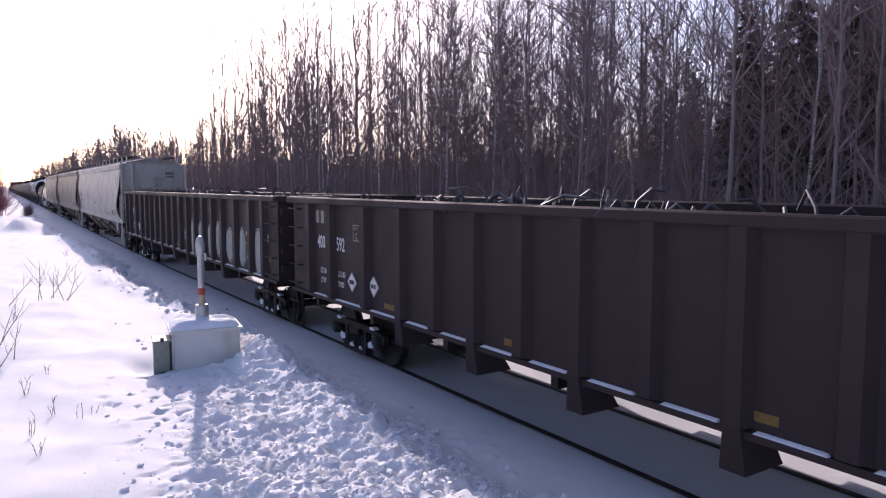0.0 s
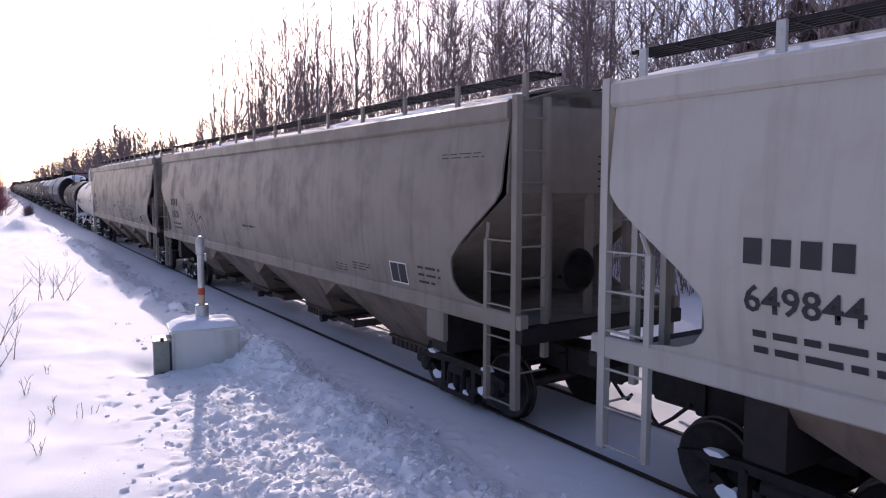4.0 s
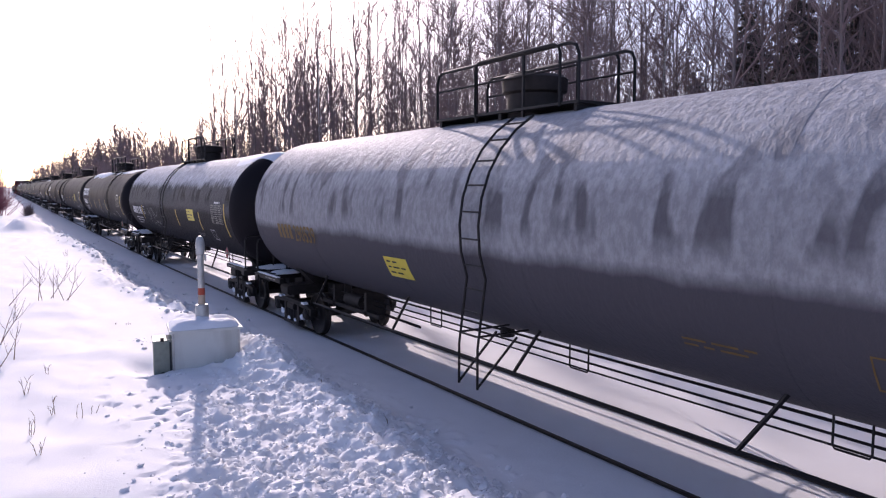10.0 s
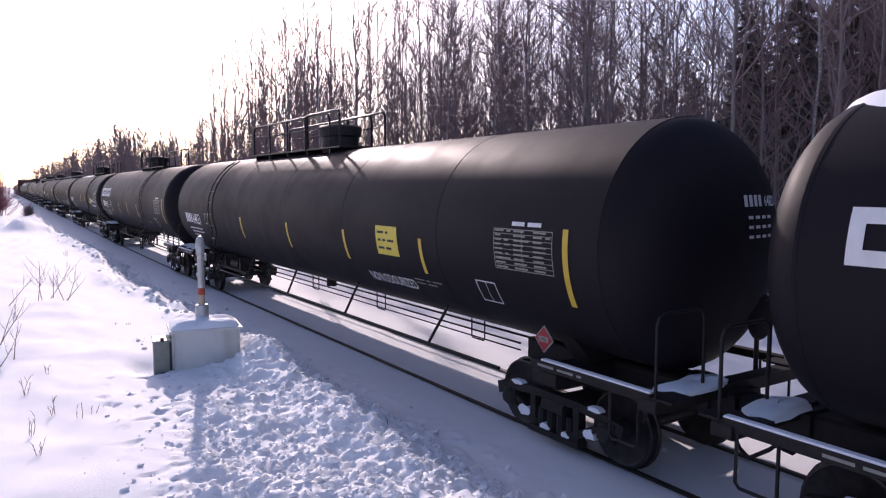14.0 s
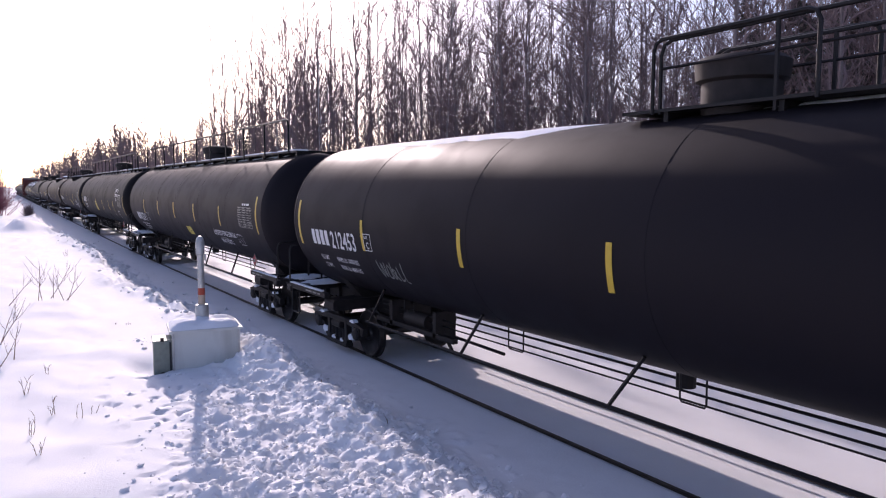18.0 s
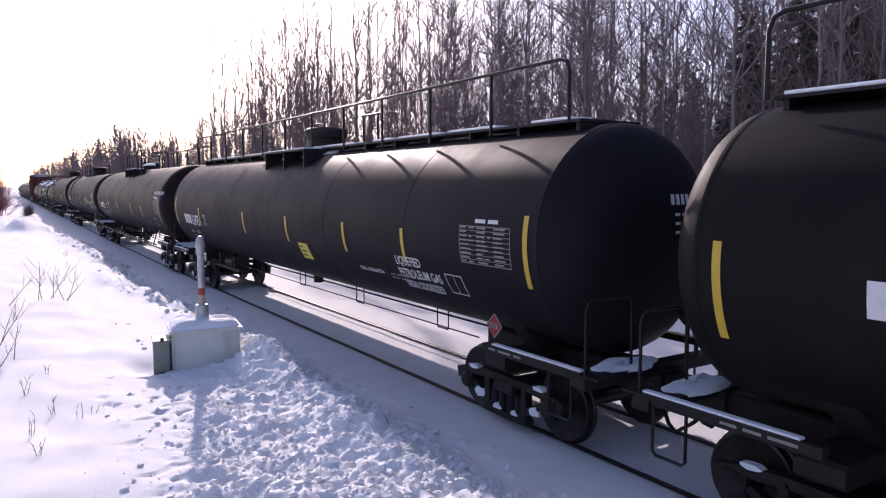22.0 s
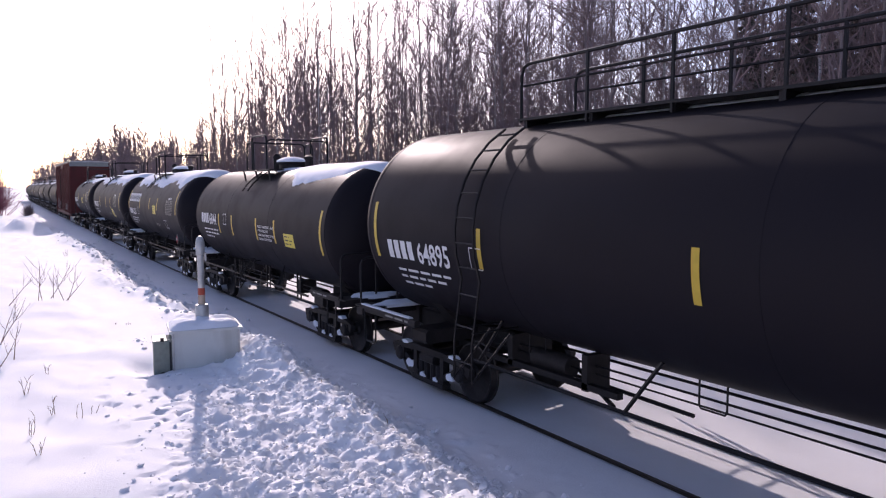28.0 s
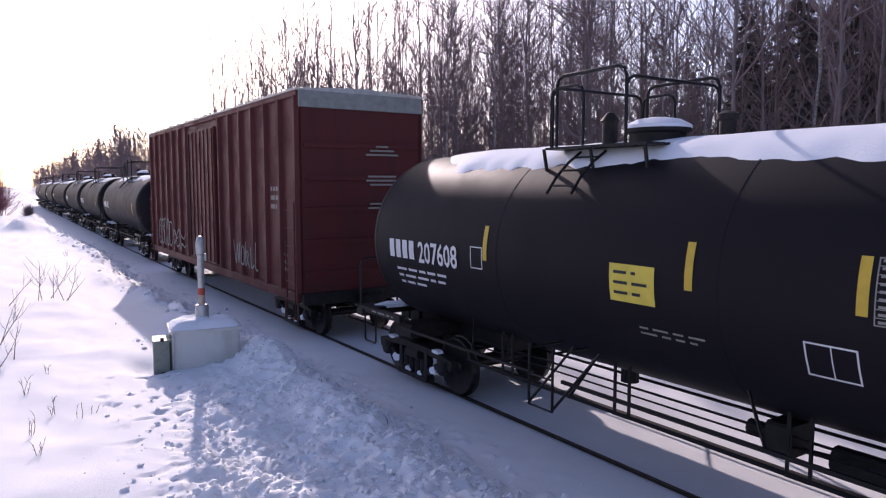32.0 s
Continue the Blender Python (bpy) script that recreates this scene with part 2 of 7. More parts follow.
def ground_height(X, Y):
    """Height of the snow: the track's bed, the ploughed bank on the near side, the field behind it, the wood's floor beyond."""
    x = X - bend_array(Y)
    z = -0.026 + 0.008 * fbm(x * 2.0, Y * 0.7, 3, 3)
    z = z + np.where(np.abs(x) < 0.68, -0.03, 0.0) - 0.02 * np.exp(-((np.abs(x) - 0.753) / 0.06) ** 2)
    # near bank and field
    foot = -2.15 + 0.22 * fbm(Y * 0.35, Y * 0, 3, 9)
    bank = step(0, 1, (foot - x) / 1.35)
    field = 0.36 - 0.42 * step(46, 56, Y) + 0.05 * fbm(x * 0.25, Y * 0.25, 3, 5) + 0.10 * step(-6, -14, x)
    z = z + bank * (field + 0.026)
    crest = np.exp(-((x - foot + 1.35) / 0.45) ** 2)
    z = z + crest * 0.10 * (0.6 + 0.8 * fbm(Y * 0.5, x * 0.5, 2, 12))
    # the heap ploughed up beside the case
    heap = np.exp(-((x + 2.95) / 0.55) ** 2 - ((Y - 11.3) / 1.5) ** 2)
    z = z + 0.32 * heap
    # broken lumps of ploughed snow, trodden in front of the case
    left = -5.15 - 0.30 * np.maximum(0, 9.4 - Y) + 0.7 * step(9.9, 11.0, Y)
    rough = step(left - 0.15, left + 0.75, x) * step(-2.15, -2.6, x + 0.05 * np.maximum(0, 9.0 - Y)) * step(15.5, 12.0, Y)
    def clods(f, seed):
        n = 1 - np.abs(value_noise(x * f, Y * f * 0.9, seed))
        return np.maximum(0, n - 0.45) / 0.55
    lump = clods(2.1, 21) * 0.075 * (0.6 + 0.6 * value_noise(x * 1.3, Y * 1.3, 22)) + clods(4.7, 24) * 0.045 + np.maximum(0, value_noise(x * 8.5, Y * 8.5, 31)) ** 0.8 * 0.05
    lump = lump + np.maximum(0, value_noise(x * 15, Y * 15, 33)) ** 0.8 * 0.042
    z = z + rough * (lump - 0.05)
    strewn = step(-3.2, -2.5, x) * step(-1.3, -1.9, x) * step(30.0, 18.0, Y)
    z = z + strewn * (np.maximum(0, value_noise(x * 9, Y * 7, 35) - 0.35) * 0.08 + 0.018 * value_noise(x * 4, Y * 2.0, 36))
    edge = np.exp(-((x - foot + 1.15) / 0.35) ** 2) * step(11.5, 15.0, Y)
    z = z + edge * (np.maximum(0, value_noise(x * 3.2, Y * 2.2, 37)) * 0.20 + np.maximum(0, value_noise(x * 7.0, Y * 4.0, 38)) * 0.08)
    tracks = step(-6.1, -5.3, x) * step(-4.2, -4.8, x) * step(12.6, 11.2, Y)
    z = z - tracks * np.maximum(0, value_noise(x * 10.0, Y * 8.0, 41) - 0.45) * 0.15
    # soft drifts in the field
    z = z + step(-4.2, -5.5, x) * (0.035 * fbm(x * 1.1, Y * 0.8, 3, 51))
    # mounds far down the near side
    for mx, my, mr, mh in ((-4.4, 62, 1.3, 1.0), (-5.4, 68, 2.0, 0.55), (-3.6, 78, 1.5, 0.4)):
        z = z + mh * np.exp(-((X - mx) / mr) ** 2 - ((Y - my) / (1.6 * mr)) ** 2) * (1 + 0.25 * fbm(X * 1.4, Y * 1.4, 2, 61))
    # hollow scoured by the wind beside the case
    z = z - 0.16 * np.exp(-((X + 4.85) / 0.28) ** 2 - ((Y - 12.25) / 0.5) ** 2)
    # raised ground under the viewer
    z = z + 1.25 * step(-5.0, -6.6, X) * step(5.2, 1.5, Y)
    # far side
    far = step(1.7, 3.6, x)
    z = z + far * (-0.22 + 0.06 * fbm(x * 0.5, Y * 0.5, 4, 71)) + 0.55 * step(5.0, 11.0, x) + 0.02 * fbm(x * 2.5, Y * 2.5, 3, 75) * far
    return z


def graded(stops):
    """Coordinates from (place, spacing) stops."""
    out = [stops[0][0]]
    for (a, da), (b, db) in zip(stops, stops[1:]):
        while out[-1] < b - 1e-6:
            t = (out[-1] - a) / (b - a)
            out.append(min(b, out[-1] + da * (1 - t) + db * t))
    return np.array(out)


def build_ground():
    xs = graded([(-1500, 300), (-120, 30), (-20, 2.0), (-7, 0.14), (-5.6, 0.04), (-2.0, 0.036), (-1.6, 0.08), (-0.85, 0.05), (-0.64, 0.035), (-0.5, 0.2),
                 (0.5, 0.2), (0.64, 0.035), (0.85, 0.05), (2.0, 0.3), (12, 0.7), (60, 5), (200, 60), (1500, 400)])
    ys = graded([(-400, 100), (-20, 6), (3, 0.4), (5.5, 0.036), (13, 0.045), (17, 0.16), (40, 0.4), (80, 1.5), (200, 12), (600, 60), (3000, 600)])
    X, Y = np.meshgrid(xs, ys)
    shift = np.where(np.abs(X) < 20, bend_array(Y), 0)
    X = X + shift
    Z = ground_height(X, Y)
    nx = len(xs)
    verts = np.stack([X, Y, Z], -1).reshape(-1, 3)
    j, i = np.meshgrid(np.arange(len(ys) - 1), np.arange(nx - 1), indexing="ij")
    a = (j * nx + i).reshape(-1)
    faces = np.stack([a, a + 1, a + nx + 1, a + nx], -1)
    me = bpy.data.meshes.new("ground")
    me.from_pydata(verts.tolist(), [], faces.tolist())
    me.shade_smooth()
    me.materials.append(SNOW)
    return tagged(new("ground", me), "deep white winter snow, ploughed into lumps beside the track", "snow ground", kind="structure")


build_ground()


def height_at(x, y):
    return float(ground_height(np.array([x]), np.array([y]))[0])


def snow_clods():
    """Broken lumps lying on the ploughed bank."""
    gen = np.random.default_rng(11)
    t = (1 + 5 ** 0.5) / 2
    ico = np.array([(-1, t, 0), (1, t, 0), (-1, -t, 0), (1, -t, 0), (0, -1, t), (0, 1, t), (0, -1, -t), (0, 1, -t), (t, 0, -1), (t, 0, 1), (-t, 0, -1), (-t, 0, 1)]) / 1.9
    tri = np.array([(0, 11, 5), (0, 5, 1), (0, 1, 7), (0, 7, 10), (0, 10, 11), (1, 5, 9), (5, 11, 4), (11, 10, 2), (10, 7, 6), (7, 1, 8), (3, 9, 4), (3, 4, 2), (3, 2, 6), (3, 6, 8), (3, 8, 9), (4, 9, 5), (2, 4, 11), (6, 2, 10), (8, 6, 7), (9, 8, 1)])
    n = 9500
    y = 4.3 + 10.2 * gen.random(n) ** 1.2
    x = -6.9 + 4.6 * gen.random(n)
    left = -5.15 - 0.30 * np.maximum(0, 9.4 - y) + 0.7 * step(9.9, 11.0, y)
    keep = (x > left + 0.45) | ((x > left - 0.25) & (gen.random(n) < 0.14)) | ((x > left - 0.8) & (gen.random(n) < 0.02))
    keep &= x < -2.3 - 0.05 * np.maximum(0, 9.0 - y)
    x, y = x[keep], y[keep]
    away = np.abs(x + 3.95) + np.abs(y - 12.1) * 0.9 > 0.95
    x, y = x[away], y[away]
    # pieces thrown along the plough's edge and down to the rail
    ye = 5.0 + 42 * gen.random(1500) ** 1.3
    xe = -2.75 + gen.normal(0, 0.42, 1500) + bend_array(ye)
    sel = (xe < -1.35 + bend_array(ye)) & ((ye > 12.5) | (xe > -2.6))
    x, y = np.concatenate([x, xe[sel]]), np.concatenate([y, ye[sel]])
    n = len(x)
    r = (0.010 + 0.045 * gen.random(n) ** 3.0) * np.where(y > 14.5, 1.9, 1.0)
    z = ground_height(x, y)
    V = ico[None] * gen.uniform(0.4, 1.3, (n, 12, 1)) * r[:, None, None] * np.array([1.1, 0.9, 0.7]) + np.stack([x, y, z + r * 0.25], -1)[:, None]
    F = tri[None] + (np.arange(n) * 12)[:, None, None]
    g = Geo()
    g.v, g.f = V.reshape(-1, 3).tolist(), F.reshape(-1, 3).tolist()
    return tagged(part("snow_clods", g, SNOW, smooth=60), "broken lumps of ploughed snow on the bank", "snow lumps", kind="stuff")


snow_clods()


# ---- the track ----
def build_rail(side, label):
    ys = list(graded([(-30, 5), (10, 3), (80, 5), (300, 20), (700, 50)]))
    sec = [(-0.07, -0.16), (0.07, -0.16), (0.07, -0.14), (0.012, -0.12), (0.012, -0.045), (0.036, -0.03), (0.036, -0.005), (0.026, 0.0),
           (-0.026, 0.0), (-0.036, -0.005), (-0.036, -0.03), (-0.012, -0.045), (-0.012, -0.12), (-0.07, -0.14)]
    g, n = Geo(), len(sec)
    verts = [(side * 0.7535 + bend(y) + a, y, b) for y in ys for a, b in sec]
    g.add(verts, [(i * n + k, i * n + (k + 1) % n, (i + 1) * n + (k + 1) % n, (i + 1) * n + k)[::-1] for i in range(len(ys) - 1) for k in range(n)])
    ob = part("rail", g, RAIL_TOP, smooth=0)
    return tagged(ob, label, "railway rail", "rails of the track", "structure")


build_rail(-1, "rusty steel rail sunk in packed snow")
build_rail(1, "rusty steel rail sunk in packed snow")


# ---- trees ----
def bark(name, base, dark, band=False):
    m, n, l, b = material(name)
    co = n.new("ShaderNodeTexCoord").outputs["Object"]
    f, raw = noise_ramp(n, l, co, 5.0, 0.35, 0.7, 5, (1, 1, 0.35 if not band else 3.0))
    s, _ = noise_ramp(n, l, co, 9.0, 0.56, 0.62, 3, (0.5, 0.5, 4.0))
    c = mix_colour(n, l, f, base, tuple(v * 0.7 for v in base))
    if band:
        c = mix_colour(n, l, s, c, dark)
    info = n.new("ShaderNodeObjectInfo")
    c = mix_colour(n, l, info.outputs["Random"], c, mix_colour(n, l, 0.35, c, dark))
    l.new(c, b.inputs["Base Color"])
    b.inputs["Roughness"].default_value = 0.85
    bump(n, l, b, raw, 0.3, 0.02)
    return m


BARK = bark("grey_brown_bark", (0.26, 0.21, 0.20), (0.11, 0.085, 0.083))
TWIG = bark("purple_brown_twigs", (0.28, 0.205, 0.205), (0.15, 0.11, 0.112))
BIRCH = bark("white_birch_bark", (0.55, 0.52, 0.50), (0.06, 0.05, 0.05), True)
NEEDLES = bark("dark_spruce_needles", (0.11, 0.11, 0.095), (0.075, 0.075, 0.065))


def spike(g, p, q, r):
    """A twig: a three-sided spike."""
    d = q - p
    a = d.orthogonal().normalized() * r
    b = d.cross(a).normalized() * r
    g.add([p + a, p - a * 0.5 + b * 0.87, p - a * 0.5 - b * 0.87, q], [(0, 1, 3), (1, 2, 3), (2, 0, 3)])


def tree_meshes(seed, height, spread, limbs, twigs, bole, thick=1.0):
    """A bare tree: trunk and crown as two bags of faces, with its foot at the origin."""
    rng = random.Random(seed)
    trunk, crown = Geo(), Geo()
    lean = Vector((rng.uniform(-0.04, 0.04), rng.uniform(-0.04, 0.04), 1))
    pts, k = [], 10
    for i in range(k + 1):
        t = i / k
        pts.append(lean * (height * t) + Vector((rng.uniform(-1, 1), rng.uniform(-1, 1), 0)) * (0.16 * t * (1 - 0.4 * t)))
    r0 = height * (0.0038 if seed < 19 else 0.0050) * rng.uniform(0.8, 1.3)
    pts[0].z = -0.4
    trunk.pipe(pts, [r0 * (1.25 if i == 0 else 1) * (1 - 0.86 * i / k) + 0.004 for i in range(k + 1)], 6)

    def at(t):
        s = min(t * k, k - 1e-4)
        i = int(s)
        return pts[i].lerp(pts[i + 1], s - i)
    for _ in range(int(limbs * 0.95)):
        t = bole + (1 - bole) * rng.random() ** 0.8 * 0.98
        p, az = at(t), rng.uniform(0, 2 * math.pi)
        length = spread * (1.2 - t) * rng.uniform(0.5, 1.25) + 0.4
        out = Vector((math.cos(az), math.sin(az), 0))
        rise = rng.uniform(0.35, 1.7) if seed < 16 else rng.uniform(0.9, 2.4)
        q = [p]
        d = (out + Vector((0, 0, rise))).normalized()
        for s in range(4):
            d = (d + Vector((rng.uniform(-0.34, 0.34), rng.uniform(-0.34, 0.34), rng.uniform(-0.08, 0.28)))).normalized()
            q.append(q[-1] + d * length / 4)
        lr = (r0 * 0.5 * (1.05 - t) + 0.011) * (1 + 0.5 * (thick - 1))
        crown.pipe(q, [lr, lr * 0.8, lr * 0.62, lr * 0.45, 0.003 if seed < 19 else 0.012], 3)
        for _ in range(twigs - 3):
            s = rng.uniform(0.1, 1.0)
            i = min(int(s * 4), 3)
            a = q[i].lerp(q[i + 1], s * 4 - i)
            d2 = (d + Vector((rng.uniform(-0.9, 0.9), rng.uniform(-0.9, 0.9), rng.uniform(-0.15, 0.8)))).normalized()
            tl = length * rng.uniform(0.2, 0.55) + 0.2
            spike(crown, a, a + d2 * tl, 0.0075 * thick)
            spike(crown, a + d2 * tl * 0.45, a + d2 * tl * 0.45 + (d2 + Vector((rng.uniform(-0.9, 0.9), rng.uniform(-0.9, 0.9), 0.2))).normalized() * tl * 0.5, 0.0042 * thick)
    return trunk, crown


KINDS = []
for seed, hh, sp, li, tw, bo in ((1, 15.5, 3.6, 44, 12, 0.18), (2, 14.0, 3.2, 42, 12, 0.22), (3, 16.5, 3.2, 44, 12, 0.30), (4, 13.0, 3.4, 42, 12, 0.15),
                                 (5, 15.0, 2.6, 40, 12, 0.25), (6, 11.0, 2.8, 40, 12, 0.12), (7, 8.0, 2.2, 32, 11, 0.1), (8, 5.5, 1.8, 26, 11, 0.06),
                                 (9, 14.5, 3.4, 26, 8, 0.12), (10, 13.0, 3.0, 24, 8, 0.15), (11, 15.5, 3.4, 26, 8, 0.15), (12, 9.0, 2.6, 24, 8, 0.06), (13, 12.0, 4.2, 30, 12, 0.05), (14, 9.5, 4.0, 28, 12, 0.03), (15, 10.5, 4.4, 28, 12, 0.04),
                                 (16, 14.0, 2.2, 34, 8, 0.05), (17, 12.5, 2.4, 32, 8, 0.04), (18, 11.0, 2.2, 30, 8, 0.03),
                                 (19, 17.0, 2.4, 26, 9, 0.20), (20, 16.0, 2.0, 26, 9, 0.24), (21, 15.0, 2.8, 26, 9, 0.16)):
    g1, g2 = tree_meshes(seed, hh, sp, li, tw, bo, 1.15 if seed < 9 else 1.5 if seed < 13 else 3.2 if seed < 16 else 3.4 if seed < 19 else 2.1)
    trunk_me, birch_me, crown_me = g1.mesh("trunk"), g1.mesh("birch_trunk"), g2.mesh("crown", 0)
    trunk_me.materials.append(BARK)
    birch_me.materials.append(BIRCH)
    crown_me.materials.append(TWIG)
    KINDS.append((hh, trunk_me, birch_me, crown_me))


def plant(kind, x, y, size, turn, birch):
    hh, trunk_me, birch_me, crown_me = KINDS[kind]
    ob = new("birch_tree" if birch else "bare_tree")
    ob.matrix_world = Matrix.LocRotScale((x, y, height_at(x, y) - 0.05), Euler((0, 0, turn)), (size, size, size))
    part("trunk", birch_me if birch else trunk_me, None, ob)
    part("crown", crown_me, None, ob)
    small = hh * size < 9
    if birch:
        tagged(ob, "slender birch with white banded bark, leafless in snow", "tree", "trees of the wood")
    elif small:
        tagged(ob, "thin young leafless tree at the wood's edge", "tree", "trees of the wood")
    else:
        tagged(ob, "tall bare grey-brown tree without leaves in winter", "tree", "trees of the wood")
    return ob


def evergreen_belt():
    """Dark conifers deep in the wood, joined."""
    gen = np.random.default_rng(8)
    n, m = 210, 90
    y = -16 + 150 * gen.random(n) ** 1.15
    x = 21 + 62 * gen.random(n) ** 0.8 + bend_array(y)
    h = gen.uniform(6.0, 11.5, n) * np.where(x < 30, 0.7, 1.0) * np.where(x + 7 > 1.25 * np.abs(y), 1.7, 1.0)
    z = ground_height(x, y)
    t = np.linspace(0.05, 0.99, m)[None]
    r = (1 - t) ** 0.8 * h[:, None] * 0.19 * gen.uniform(0.55, 1.2, (n, m)) + 0.06
    az = gen.uniform(0, 6.283, (n, m))
    c = np.stack([np.broadcast_to(x[:, None], (n, m)), np.broadcast_to(y[:, None], (n, m)), z[:, None] + h[:, None] * t], -1)
    out = np.stack([np.cos(az), np.sin(az), np.full((n, m), -0.3)], -1) * r[..., None]
    side = np.stack([-np.sin(az), np.cos(az), np.zeros((n, m))], -1) * r[..., None] * 0.3
    up = np.stack([np.zeros((n, m)), np.zeros((n, m)), r * 0.16], -1)
    V = np.stack([c, c + out * 0.55 + side, c + out, c + out * 0.55 - side, c + out * 0.5 + up, c + out * 0.5 - up * 1.6], 2).reshape(-1, 3)
    o = (np.arange(n * m) * 6)[:, None, None]
    F = (o + np.array([[(0, 1, 4), (1, 2, 4), (2, 3, 4), (3, 0, 4), (1, 0, 5), (2, 1, 5), (3, 2, 5), (0, 3, 5)]])).reshape(-1, 3)
    g = Geo()
    g.v, g.f = V.tolist(), F.tolist()
    belt = tagged(new("evergreen_belt"), "dark young conifers deep inside the wood", "woods", kind="stuff")
    tagged(part("conifers", g, NEEDLES, belt, smooth=0), kind="stuff")
    g = Geo()
    for a, b, cc, hh in zip(x, y, z, h):
        g.rod((a, b, cc - 0.3), (a, b, cc + hh * 0.9), 0.09, 5, 0.02)
    tagged(part("conifer_trunks", g, BARK, belt), kind="stuff")


def plant_wood():
    rng = random.Random(77)
    # the front rows, tree by tree
    placed = []
    tries = 0
    while len(placed) < 290 and tries < 9000:
        tries += 1
        y = -6 + 92 * rng.random() ** 1.15
        x = 10.0 + abs(rng.gauss(0, 6.5)) + (rng.random() < 0.25) * rng.uniform(0, 10)
        if any((x - a) ** 2 + (y - b) ** 2 < 0.9 for a, b in placed):
            continue
        placed.append((x, y))
        young = rng.random() < 0.28
        kind = rng.choice((6, 7, 5)) if young else rng.randrange(6) if y < 42 else rng.randrange(18, 21)
        size = rng.uniform(0.85, 1.12)
        if y > 74:
            size *= 0.6
        elif y > 36 and x < 14 and KINDS[kind][0] * size > 16.3:
            size = 15.5 / KINDS[kind][0]
        plant(kind, x + bend(y), y, size, rng.uniform(0, 6.28), (not young) and rng.random() < 0.27)
    # the depth of the wood, joined
    arrays = []
    for _, tm, _, cm in KINDS:
        pair = []
        for me in (tm, cm):
            v = np.empty(len(me.vertices) * 3)
            me.vertices.foreach_get("co", v)
            pair.append((v.reshape(-1, 3), [tuple(p.vertices) for p in me.polygons]))
        arrays.append(pair)
    def joined(name, spots, label):
        g = [Geo(), Geo()]
        for k, x, y, s, a in spots:
            c, sn = math.cos(a), math.sin(a)
            z0 = height_at(x, y) - 0.05
            for gi, (v, f) in zip(g, arrays[k]):
                w = np.stack([x + s * (v[:, 0] * c - v[:, 1] * sn), y + s * (v[:, 0] * sn + v[:, 1] * c), z0 + s * v[:, 2]], -1)
                gi.add(w.tolist(), f)
        root = tagged(new(name), label, "woods", kind="stuff")
        tagged(part("trunks", g[0], BARK, root), kind="stuff")
        tagged(part("crowns", g[1], TWIG, root, smooth=0), kind="stuff")
    spots = []
    for _ in range(420):
        y = -14 + 130 * rng.random() ** 1.25
        x = 19 + 60 * rng.random() ** 1.3
        spots.append((rng.randrange(8, 12), x, y, rng.uniform(0.8, 1.1), rng.uniform(0, 6.28)))
    for _ in range(460):
        y = -20 + 62 * rng.random()
        x = 15 + 52 * rng.random() ** 1.1
        spots.append((rng.randrange(8, 12), x, y, rng.uniform(0.8, 1.15), rng.uniform(0, 6.28)))
    joined("deep_wood", spots, "dense leafless wood standing in snow behind the edge")
    spots = []
    for _ in range(150):
        y = 76 + 64 * rng.random()
        x = 11 + bend(y) + rng.random() ** 1.4 * 30
        spots.append((rng.randrange(18, 21), x, y, rng.uniform(0.45, 0.72), rng.uniform(0, 6.28)))
    for _ in range(560):
        y = 125 + 400 * rng.random() ** 1.4
        x = 10.5 + bend(y) + rng.random() ** 1.6 * 34
        spots.append((rng.randrange(15, 18), x, y, rng.uniform(0.9, 1.15), rng.uniform(0, 6.28)))
    for _ in range(70):
        y = 190 + 400 * rng.random()
        x = -9 - rng.random() ** 1.5 * 45 + bend(y)
        spots.append((rng.randrange(15, 18), x, y, rng.uniform(0.5, 0.75), rng.uniform(0, 6.28)))
    # undergrowth between the trunks
    gen = np.random.default_rng(5)
    n = 14500
    y = -12 + 125 * gen.random(n) ** 1.15
    x = 9.5 + 60 * gen.random(n) ** 1.7 + bend_array(y)
    deep = x > 22
    h = gen.uniform(1.4, 6.0, n) * np.where(x < 11, 0.5, np.where(deep, 1.4, 1.0))
    foot = np.stack([x, y, ground_height(x, y) - 0.05], -1)
    lean = np.stack([gen.uniform(-0.25, 0.25, n), gen.uniform(-0.25, 0.25, n), np.ones(n)], -1) * h[:, None]
    starts, ends, radii = [foot], [foot + lean], [np.where(deep, 0.03, 0.02) * (1 + np.maximum(0, y - 20) / 45)]
    for _ in range(5):
        q = foot + lean * gen.uniform(0.2, 0.85, (n, 1))
        starts.append(q)
        ends.append(q + np.stack([gen.uniform(-1, 1, n), gen.uniform(-1, 1, n), gen.uniform(0.1, 1.2, n)], -1) * h[:, None] * 0.2)
        radii.append(np.where(deep, 0.02, 0.012) * (1 + np.maximum(0, y - 20) / 45))
    P, Q, r = np.concatenate(starts), np.concatenate(ends), np.concatenate(radii)[:, None]
    ring = [P + r * np.array([math.cos(t), math.sin(t), 0.0]) for t in (0, 2.094, 4.189)]
    V = np.stack(ring + [Q], 1).reshape(-1, 3)
    o = np.arange(len(P))[:, None] * 4
    F = np.concatenate([o + np.array([[0, 1, 3]]), o + np.array([[1, 2, 3]]), o + np.array([[2, 0, 3]])])
    g = Geo()
    g.v, g.f = V.tolist(), F.tolist()
    under = tagged(new("undergrowth"), "tangled leafless undergrowth below the trees", "undergrowth", kind="stuff")
    tagged(part("brushwood", g, TWIG, under, smooth=0), kind="stuff")
    joined("far_wood", spots, "distant leafless woods on both sides of the line")


plant_wood()
evergreen_belt()
